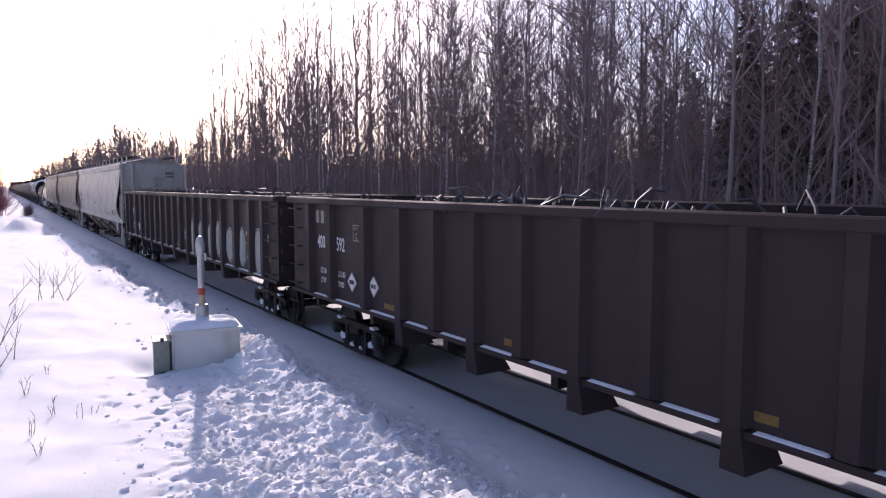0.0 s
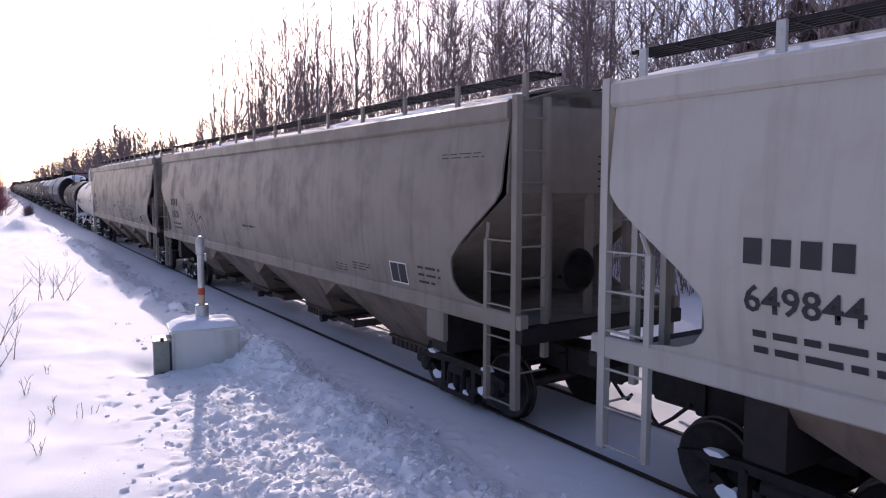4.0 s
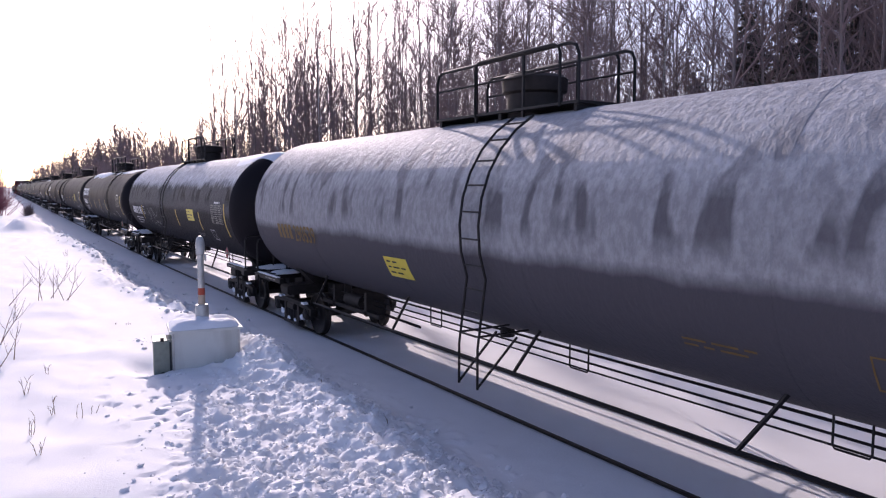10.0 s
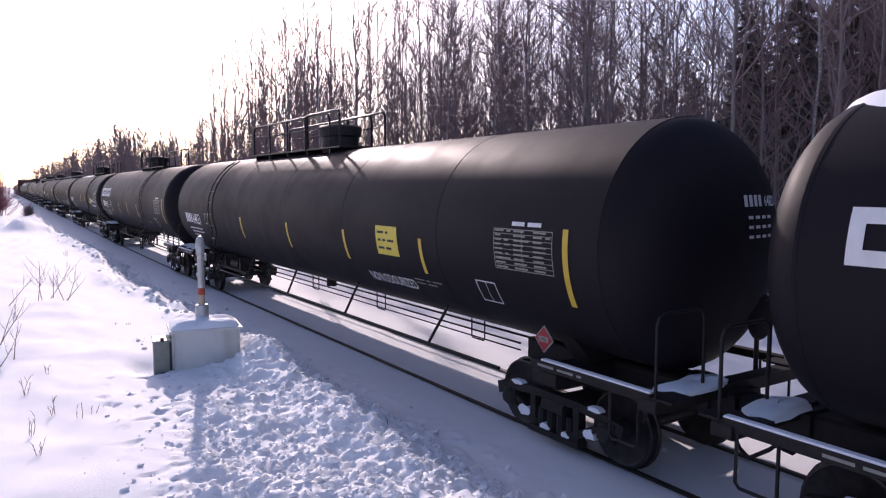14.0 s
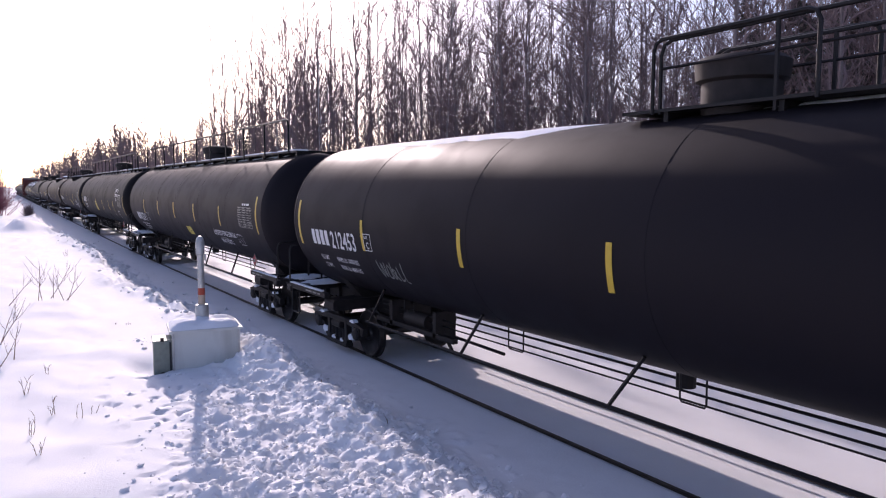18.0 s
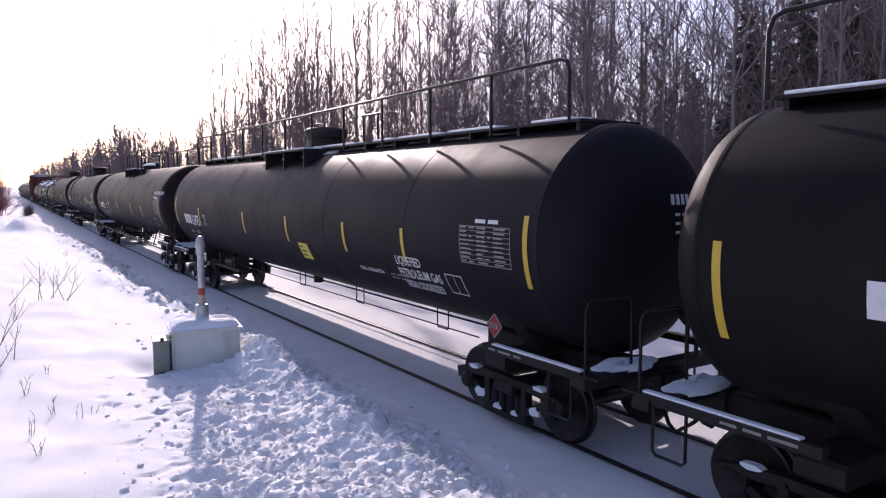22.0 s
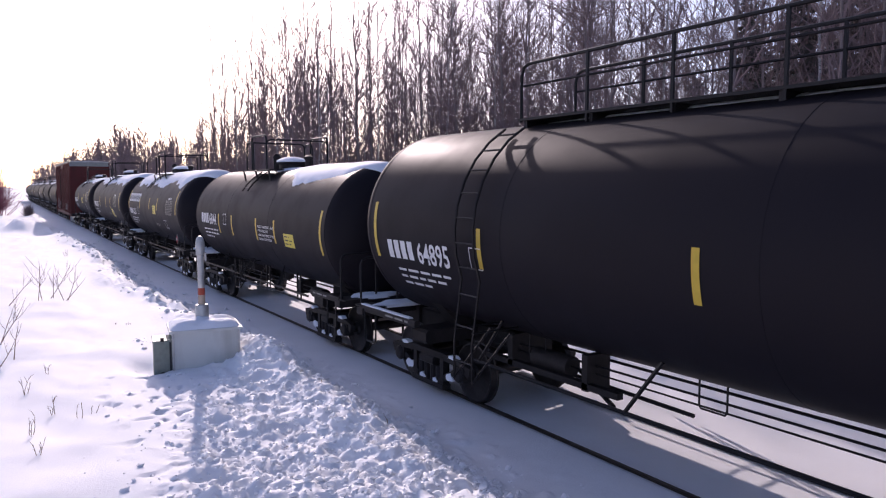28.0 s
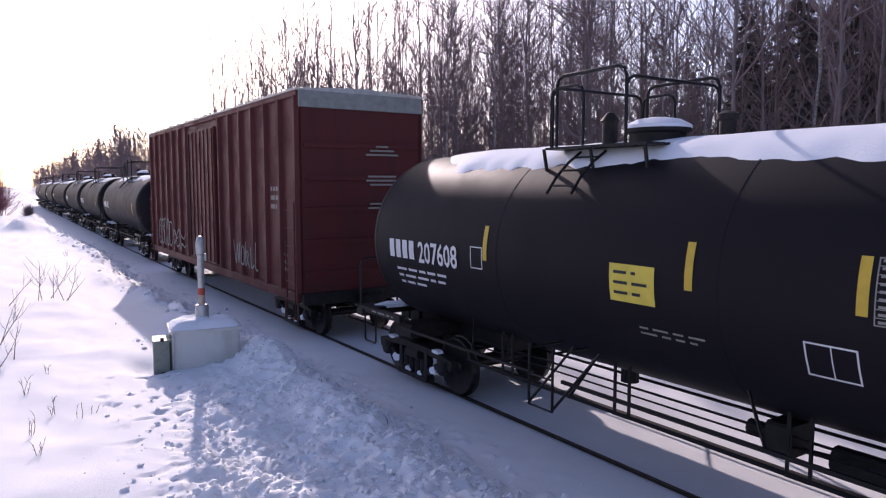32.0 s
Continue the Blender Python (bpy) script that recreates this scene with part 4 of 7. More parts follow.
    # hand brake wheel at the leading end
    b = Geo().lathe_y([(0.25, -0.02), (0.28, 0.0), (0.25, 0.02), (0.22, 0.0), (0.25, -0.02)], n=20)
    g = Geo()
    g.add([(x + 0.75, y - face + 0.9, z + 1.75) for x, y, z in b.v], b.f)
    for k in range(3):
        t = k * math.pi / 3
        g.rod((0.75 + 0.25 * math.cos(t), -face + 0.9, 1.75 + 0.25 * math.sin(t)), (0.75 - 0.25 * math.cos(t), -face + 0.9, 1.75 - 0.25 * math.sin(t)), 0.012, 5)
    g.rod((0.75, -face + 0.95, 1.75), (0.75, -face + 0.95, 1.05), 0.03, 6)
    part("hand_brake", g, rail_mat, car)
    # walk and rails on top
    zt = zc + R
    if top == "dome":
        y0, y1 = rail
        g = Geo()
        for sx in (-1, 1):
            g.box(sx * 0.70 - 0.2, sx * 0.70 + 0.2, y0, y1, zt - 0.05, zt - 0.02)
            for k in range(3):
                y = y0 + (y1 - y0) * k / 2
                g.rod((sx * 0.92, y, zt - 0.04), (sx * 0.86, y, zt - 0.34), 0.025, 6)
        part("walkway", g, rail_mat, car)
        for sx in (-1, 1):
            g = Geo()
            hoop(g, sx * 0.84, y1 - 0.62, zt - 0.05, zt + 0.72, 0.55, 0.02)
            part("rear_rail", g, rail_mat, car)
            g = Geo()
            hoop(g, sx * 0.84, y0 + 0.35, zt - 0.05, zt + 0.86, 1.15, 0.022)
            part("front_rail", g, rail_mat, car)
        for ye in (y1 - 0.05, y0 + 0.35):
            g = Geo()
            hoop(g, -0.84, ye, zt - 0.05, zt + 0.74, 1.68, 0.02, "x")
            part("crash_rail", g, rail_mat, car)
        part("manway_snow", Geo().lathe_z([(0.41, zt + 0.19), (0.40, zt + 0.23), (0.27, zt + 0.30), (0.12, zt + 0.325), (0.01, zt + 0.33)], 0, 0.25, 24), SNOW_CAP, car, "snow heaped on the manway lid")
        g = Geo()
        g.lathe_z([(0.34, zt - 0.1), (0.34, zt + 0.13), (0.40, zt + 0.15), (0.40, zt + 0.20), (0.32, zt + 0.23), (0.1, zt + 0.24)], 0, 0.25, 24)
        g.lathe_z([(0.09, zt - 0.05), (0.09, zt + 0.22), (0.12, zt + 0.24), (0.12, zt + 0.30), (0.04, zt + 0.34)], 0.1, -0.65, 14)
        g.lathe_z([(0.10, zt - 0.05), (0.10, zt + 0.30), (0.13, zt + 0.32), (0.05, zt + 0.42)], -0.2, 0.85, 12)
        part("manway", g, gear, car)
    else:
        y0, y1 = rail
        g = Geo()
        g.box(-0.55, 0.55, min(y0, -1.2), max(y1, 1.2), zt + 0.02, zt + 0.055)
        for k in range(int((y1 - y0) / 1.2) + 1):
            y = y0 + 0.1 + (y1 - y0 - 0.2) * k / max(1, int((y1 - y0) / 1.2))
            g.box(-0.50, 0.50, y - 0.03, y + 0.03, zt - 0.10, zt + 0.02)
        part("walkway", g, rail_mat, car)
        if top == "long":
            g = Geo()
            for k in range(int(2 * a / 1.6)):
                y = y0 + 0.2 + 1.6 * k
                g.box(-0.545, -0.15, y, min(y + 1.15 + 0.4 * math.sin(k * 2.3 + mid), y1 - 0.1), zt + 0.055, zt + 0.095, 0.015)
            part("walkway_snow", g, SNOW_CAP, car, "snow lying along the walkway")
        posts = max(2, int(round((y1 - y0) / (1.3 if top == "mid" else 1.75))))
        for sx in ((-1, 1) if top == "mid" else (-1,)):
            g = Geo()
            c, x, zr = 0.16, sx * (0.52 if top == "mid" else 0.72), zt + 0.80
            g.pipe([(x, y0 + 0.03, zt), (x, y0 + 0.03, zr - c), (x, y0 + 0.08, zr - 0.04), (x, y0 + 0.03 + c, zr), (x, y1 - 0.03 - c, zr), (x, y1 - 0.08, zr - 0.04), (x, y1 - 0.03, zr - c), (x, y1 - 0.03, zt)], 0.024, 6)
            if top == "mid":
                g.rod((x, y0 + 0.03, zt + 0.5), (x, y1 - 0.03, zt + 0.5), 0.016, 5)
            part("top_rail", g, rail_mat, car)
            for k in range(1, posts):
                y = y0 + (y1 - y0) * k / posts
                g = Geo()
                g.box(x - 0.018, x + 0.018, y - 0.016, y + 0.016, zt - 0.08, zr)
                part("rail_post", g, rail_mat, car)
        g = Geo()
        g.lathe_z([(0.42, zt - 0.05), (0.42, zt + 0.30), (0.48, zt + 0.33), (0.50, zt + 0.52), (0.44, zt + 0.57), (0.1, zt + 0.60)], 0.0, 0.0, 24)
        part("valve_housing", g, gear, car)
        if top == "mid":
            for sx in (-1, 1):
                g = Geo()
                hoop(g, sx * 0.55, -1.15, zt, zt + 0.82, 1.9, 0.024)
                part("manway_rail", g, rail_mat, car)
        if top == "long":
            for y in (-1.1, 1.1):
                g = Geo()
                hoop(g, 0.45, y, zt, zt + 0.8, 0.7 if y > 0 else -0.7, 0.02)
                part("far_rail", g, rail_mat, car)
    if gussets:
        g = Geo()
        g.box(-1.04, -0.5, min(gussets) - 0.05, max(gussets) + 0.05, zt - 0.02, zt + 0.015)
        plat = part("valve_platform", g, rail_mat, car)
        for y in gussets:
            g = Geo()
            g.prism([(-1.03, zt - 0.44), (-0.98, zt - 0.44), (-0.45, zt - 0.12), (-0.45, zt - 0.02), (-1.03, zt - 0.02)], "y", y - 0.015, y + 0.015)
            part("gusset", g, rail_mat, plat)
        g = Geo()
        g.box(-1.0, -0.56, min(gussets) + 0.05, max(gussets) - 0.05, zt + 0.015, zt + 0.045, 0.012)
        part("platform_cover", g, SNOW_CAP, plat, "snow lying on the platform")
    if far_rail:
        g = Geo()
        g.pipe([(0.5, -a + 0.2, zt - 0.05), (0.5, -a + 0.2, zt + 0.62), (0.5, -a + 0.32, zt + 0.74), (0.5, a - 0.32, zt + 0.74), (0.5, a - 0.2, zt + 0.62), (0.5, a - 0.2, zt - 0.05)], 0.022, 6)
        fr = part("far_rail", g, rail_mat, car)
        for k in range(1, 9):
            y = -a + 2 * a * k / 9
            g = Geo()
            g.box(0.48, 0.52, y - 0.02, y + 0.02, zt - 0.1, zt + 0.74)
            part("rail_post", g, rail_mat, fr)
    # ladder down the near and the far side, with a braced step frame below; on short cars the flank between is bare
    if ladder:
        short = top == "dome" and a < 7
        for sx in (-1, 1):
            w, out = 0.21, R + 0.09
            upper = [(sx * out * math.sin(radians(q)), zc + out * math.cos(radians(q))) for q in ((28, 38, 48, 57) if short else (28, 40, 52, 64, 76, 88, 100, 112))]
            lower = [(sx * out, 1.42 if short else 1.2), (sx * out, 0.66)]
            for piece, path in (("ladder", upper if short else upper + lower), ("step_frame", lower if short else [])):
                if not path:
                    continue
                g = Geo()
                for dy in (-w, w):
                    g.pipe([(x, ladder_y + dy, z) for x, z in path], 0.018, 5)
                for (xa, za), (xb, zb) in zip(path, path[1:]):
                    nr = max(1, int(math.hypot(xb - xa, zb - za) / 0.3))
                    for q in range(nr):
                        f = (q + (1.0 if piece == "step_frame" else 0.5)) / nr
                        g.rod((xa + (xb - xa) * f, ladder_y - w, za + (zb - za) * f), (xa + (xb - xa) * f, ladder_y + w, za + (zb - za) * f), 0.013, 5)
                part(piece, g, rail_mat, car)
            g = Geo()
            for dy in (-w, w):
                g.rod((sx * out, ladder_y + dy, 0.68), (sx * (out - 0.25), ladder_y + dy - 0.5, 1.42), 0.018, 5)
            g.rod((sx * out, ladder_y - w, 1.36), (sx * 0.85, ladder_y - w, 1.36), 0.016, 5)
            g.rod((sx * out, ladder_y + w, 1.36), (sx * 0.85, ladder_y + w, 1.36), 0.016, 5)
            part("ladder_brace", g, rail_mat, car)
    if top == "dome":
        for sx in (-1, 1):
            for e in (-1, 1):
                g = Geo()
                p, q = sorted((e * (trucks - 0.2), ladder_y + e * 0.25))
                g.box(sx * 1.40 - 0.018, sx * 1.40 + 0.018, p, q, 1.0, 1.04)
                g.rod((sx * 1.38, (p + q) / 2 - 0.3, 1.0), (sx * 1.05, (p + q) / 2 + 0.1, zc - R + 0.42), 0.018, 5)
                part("side_bar", g, rail_mat, car)
    # rods and pipes under the belly
    if low_pipe:
        zb = zc - R
        slim = bool(gussets) and not far_rail
        hung = block_logo or paint is BLACK_DULL or a < 7
        low_x = -0.80 if hung else -1.02
        for x, z, r in ((-0.64, zb - 0.05, 0.016), (-0.64, zb - 0.15, 0.013), (low_x, zb - 0.36, 0.027))[1 if slim else 0:2 if slim else 3] + ((0.35, zb - 0.26, 0.022), (0.98, zb - 0.36, 0.022)):
            g = Geo()
            g.rod((x, -trucks + 1.2, z), (x, trucks - 1.2, z), r, 6)
            part("brake_pipe", g, rail_mat, car)
        count = max(2, int(2 * trucks / (2.4 if hung else 3.1)))
        for k in range(count):
            y = -trucks + 2.2 + (2 * trucks - 4.4) * k / max(1, count - 1)
            g = Geo()
            if hung:
                for e in (-0.12, 0.10):
                    g.box(low_x - 0.016, low_x + 0.016, y + e, y + e + 0.026, zb - 0.38, zb + 0.24)
                g.box(low_x - 0.016, low_x + 0.016, y - 0.12, y + 0.126, zb - 0.385, zb - 0.355)
            else:
                g.pipe([(-0.66, y - 0.17, zb + 0.14), (-0.66, y - 0.17, zb - 0.14), (-0.66, y - 0.15, zb - 0.17), (-0.66, y + 0.15, zb - 0.17), (-0.66, y + 0.17, zb - 0.14), (-0.66, y + 0.17, zb + 0.14)], 0.012, 5)
            part("pipe_hanger", g, rail_mat, car)
            if not slim and (not hung or k % 3 == 1):
                g = Geo()
                g.rod((low_x, y + 0.9, zb - 0.38), (low_x + 0.1, y + 0.45, zb + 0.30), 0.026, 5)
                part("pipe_brace", g, rail_mat, car)
        if a < 7 or paint is BROWN_BLACK:
            g = Geo()
            yb = -trucks + 1.9
            g.rod((-0.45, yb - 0.45, zb - 0.20), (-0.45, yb + 0.15, zb - 0.20), 0.13, 12)
            g.rod((-0.45, yb + 0.15, zb - 0.20), (-0.45, yb + 0.75, zb - 0.24), 0.03, 6)
            part("brake_cylinder", g, gear, car)
            g = Geo()
            g.box(-0.68, -0.30, yb + 0.45, yb + 0.72, zb - 0.26, zb + 0.05, 0.03)
            g.rod((-0.5, yb + 0.72, zb - 0.12), (-0.5, yb + 1.0, zb - 0.12), 0.08, 10)
            part("brake_valve", g, gear, car)
        g = Geo()
        g.rod((0, 0.6, zb + 0.02), (0, 0.6, zb - 0.22), 0.12, 10)
        part("outlet_valve", g, gear, car)
        if a > 7:
            # levers and reservoir by the rear truck
            yr = trucks - 2.1
            g = Geo()
            g.rod((-0.62, yr - 0.75, zb - 0.16), (-0.62, yr - 0.05, zb - 0.16), 0.14, 12)
            part("air_reservoir", g, gear, car)
            g = Geo()
            g.box(-0.80, -0.70, yr - 1.7, yr + 0.9, zb - 0.34, zb - 0.26)
            g.box(-0.80, -0.40, yr - 1.20, yr - 1.10, zb - 0.36, zb + 0.1)
            g.box(-0.80, -0.40, yr + 0.28, yr + 0.38, zb - 0.36, zb + 0.1)
            g.rod((-0.75, yr - 1.6, zb - 0.45), (-0.2, yr - 0.4, zb - 0.3), 0.03, 6)
            g.rod((-0.3, yr - 2.4, zb - 0.42), (-0.3, yr + 1.0, zb - 0.36), 0.028, 6)
            part("brake_lever", g, gear, car)
    # marks on the near side
    skin = tank_skin(R, zc)
    ink = ink_mat or (BLACK_MARK if dark_marks else WHITE_MARK)
    for f in stripes:
        g = Geo()
        y = -a + 2 * a * (1 - f)
        sz, sh = (stripe_z, stripe_h) if 0.03 < f < 0.95 else (stripe_z + 0.12, stripe_h + 0.36)
        patch(g, skin, y + 0.045, y - 0.045, sz - sh / 2, sz + sh / 2, 8)
        part("reflector_strip", g, OCHRE if dark_marks else YELLOW, car)
    ny = a - 0.5 if number_y is None else number_y
    if number:
        g = Geo()
        yy = ny
        for ch in range(4):
            patch(g, skin, yy, yy - number_h * 0.44, number_z + 0.02, number_z + number_h - 0.02)
            yy -= number_h * 0.62
        part("owner_code", g, ink, car, "four plain block shapes")
        words(car, "number", skin, number, yy - 0.08, number_z, number_h, ink, 0.016, 0.8)
    if block_logo:
        y, w = (ny + 0.5, 0.42) if a > 7 else (ny + 0.1, 0.33)
        for k in range(6):
            g = Geo()
            frame_lines(g, skin, y, y - w, number_z + 0.56, number_z + 0.58 + w, w * 0.29)
            y -= w + 0.10
            part("owner_mark", g, WHITE_MARK, car, "white open block shape")
    if number and print_lines:
        # marks on the leading head
        def head_skin(u, z, off=0.012):
            q = max(0.02, 1 - (u * u + (z - zc) ** 2) / (R * R))
            return (u, -a - hd * math.sqrt(q) - off, z)
        g = Geo()
        u = 0.12
        for ch in range(4):
            patch(g, lambda y, z, off: head_skin(-y, z, off), -u, -u - 0.07, zc + 0.46, zc + 0.59, 1, 0.012)
            u += 0.105
        for q, ln in enumerate((0.55, 0.5, 0.55)):
            v = 0.18
            while v < 0.18 + ln:
                patch(g, lambda y, z, off: head_skin(-y, z, off), -v, -v - 0.10, zc + 0.32 - 0.11 * q, zc + 0.355 - 0.11 * q, 1, 0.012)
                v += 0.15
        part("head_marks", g, ink, car)
        words(car, "head_number", lambda y, z, off: head_skin(-y, z, off), number, -u - 0.04, zc + 0.46, 0.13, ink, 0.012, 0.85)
    if print_lines:
        g = Geo()
        if load:
            for q, (word, count) in enumerate(zip(("LD LMT", "LT WT"), load)):
                words(car, "lettering", skin, word, ny - 0.15, number_z - 0.28 - 0.16 * q, 0.095, ink, 0.007, 0.8)
                words(car, "lettering", skin, count, ny - 0.85, number_z - 0.28 - 0.16 * q, 0.095, ink, 0.007, 0.8)
        else:
            line_bars(g, skin, ny - 0.15, number_z - 0.14, (1.5, 1.4, 0.8), 0.04, 0.11)
        if not load:
            part("small_print", g, ink, car)
        g = Geo()
        frame_lines(g, skin, ny - number_h * 6.9, ny - number_h * 6.9 - 0.27, number_z + 0.04, number_z + 0.34, 0.014)
        stencil = part("stencil_frame", g, ink, car)
        if plate:
            words(stencil, "stencil_word", skin, "PLATE", ny - number_h * 6.9 - 0.03, number_z + 0.255, 0.045, ink, 0.007, 0.8)
            words(stencil, "stencil_letter", skin, plate, ny - number_h * 6.9 - 0.08, number_z + 0.08, 0.12, ink, 0.007, 0.9)
    if table:
        y = a - 2 * a * table_at
        g = Geo()
        frame_lines(g, skin, y + 0.56, y - 0.56, 2.26, 2.78, 0.011, 8, 2)
        for k in range(9):
            for q in range(3):
                line_bars(g, skin, y + 0.53 - 0.373 * q, 2.765 - 0.0578 * k, ((0.31, 0.2, 0.27)[(k + q) % 3],), 0.022, 0.1)
        part("test_table", g, DULL_MARK if ink is WHITE_MARK else ink, car, "table of small test dates")
        g = Geo()
        line_bars(g, skin, y + 0.2, 2.87, (0.55,), 0.05, 0.1)
        part("table_heading", g, ink, car)
        g = Geo()
        frame_lines(g, skin, y + 1.12, y + 0.68, 1.74, 2.04, 0.016, 0, 2)
        part("stencil_box", g, ink, car)
        g = Geo()
        line_bars(g, skin, y + 2.9, 1.86, (0.8, 0.7), 0.022, 0.06)
        part("service_print", g, DULL_MARK if ink is WHITE_MARK else ink, car)
    if sign:
        for f, z, w, h in sign:
            y = a - 2 * a * f
            g = Geo()
            patch(g, skin, y + w / 2, y - w / 2, z - h / 2, z + h / 2)
            sg = part("warning_sign", g, YELLOW_SIGN, car, "yellow notice sheet")
            g = Geo()
            line_bars(g, skin, y + w * 0.4, z + h * 0.32, (w * 0.5, w * 0.75, w * 0.6), h * 0.08, h * 0.27, 0.010)
            part("sign_print", g, BLACK_MARK, sg)
    for txt, f, z, h in text:
        words(car, "lettering", skin, txt, a - 2 * a * f, z, h, ink, 0.010, 0.82)
    for f, z, h, pts in tags:
        scrawl(car, "thin pale spray-painted scrawl", skin, pts, a - 2 * a * f, z, h, 0.026, CHALK_LINE)
    if placard:
        for y in ((-a + (0.5 if a < 7 else 1.0)),):
            diamond(car, -1.33, y, 1.45, 0.17, placard, DULL_MARK, hazard_text)
            g = Geo()
            ye = -face + 0.60
            g.prism([(0.95, 1.12), (1.15, 1.32), (0.95, 1.52), (0.75, 1.32)], "y", ye - 0.012, ye)
            pl = part("placard", g, WHITE_MARK, car, "diamond hazard placard on the end")
            g = Geo()
            g.prism([(0.95, 1.15), (1.12, 1.32), (0.95, 1.49), (0.78, 1.32)], "y", ye - 0.018, ye - 0.012)
            part("placard_face", g, placard, pl)
    for k, (f0, f1, wide, thick) in enumerate(snow):
        snow_on_tank(car, a, R, zc, a - 2 * a * f1 if f1 <= 1 else -a - hd * (f1 - 1) * 10, a - 2 * a * f0 if f0 >= 0 else a - f0 * 10 * hd, wide, int(mid) + k, thick)
    return car


# outlines of the sprayed scrawls
SCRAWL_A = [[(0, 0.9), (0.25, 0.1), (0.4, 0.8), (0.55, 0.15), (0.7, 0.85)], [(0.9, 0.7), (0.8, 0.2), (1.1, 0.15), (1.15, 0.6), (0.95, 0.75)], [(1.3, 0.9), (1.3, 0.1), (1.6, 0.5), (1.35, 0.55), (1.7, 0.05)],
            [(1.85, 0.75), (1.9, 0.1), (2.2, 0.2)], [(2.35, 0.95), (2.3, 0.15), (2.55, 0.05)]]
SCRAWL_B = [[(0.0, 0.2), (0.1, 0.8), (0.45, 0.95), (0.55, 0.6), (0.35, 0.5), (0.6, 0.35), (0.5, 0.05), (0.15, 0.0), (0.0, 0.2)], [(0.6, 0.9), (0.95, 0.95), (0.95, 0.7), (0.75, 0.65), (0.98, 0.4), (0.9, 0.05), (0.62, 0.05), (0.6, 0.9)],
            [(1.05, 0.95), (1.3, 1.0), (1.45, 0.6), (1.6, 0.95), (1.85, 0.9), (1.9, 0.1), (1.6, 0.0), (1.45, 0.3), (1.25, 0.0), (1.05, 0.1), (1.05, 0.95)], [(2.0, 0.9), (2.4, 0.85), (2.55, 0.5), (2.4, 0.1), (2.05, 0.0), (1.98, 0.5), (2.0, 0.9)],
            [(0.15, 0.65), (0.35, 0.7)], [(0.18, 0.2), (0.4, 0.25)]]
SCRAWL_C = [[(0, 0.5), (0.3, 0.9), (0.6, 0.6), (0.9, 0.75), (1.3, 0.95), (1.7, 0.7), (2.2, 0.55), (2.6, 0.8)], [(0.1, 0.4), (0.35, 0.2), (0.6, 0.45), (0.9, 0.1), (1.3, 0.2), (1.6, 0.0), (1.9, 0.3), (2.4, 0.15), (2.7, 0.35)],
            [(0.5, 0.85), (0.7, 0.5), (1.1, 0.6)], [(1.4, 0.85), (1.55, 0.4), (1.9, 0.2)]]


# ---- gondolas ----
def blob(g, skin, y, z, ry, rz, n=20, off=0.007, wob=0.12, seed=0, waist=0.0):
    rng = random.Random(seed)
    ph = rng.uniform(0, 6)
    pts = []
    for k in range(n):
        t = 2 * math.pi * k / n
        r = (1 + wob * math.sin(3 * t + ph)) * (1 - waist * math.exp(-(math.sin(t - 0.12) / 0.3) ** 2))
        pts.append(skin(y + ry * r * math.cos(t), z + rz * r * math.sin(t), off))
    g.add([skin(y, z, off)] + pts, [(0, 1 + k, 1 + (k + 1) % n) for k in range(n)])


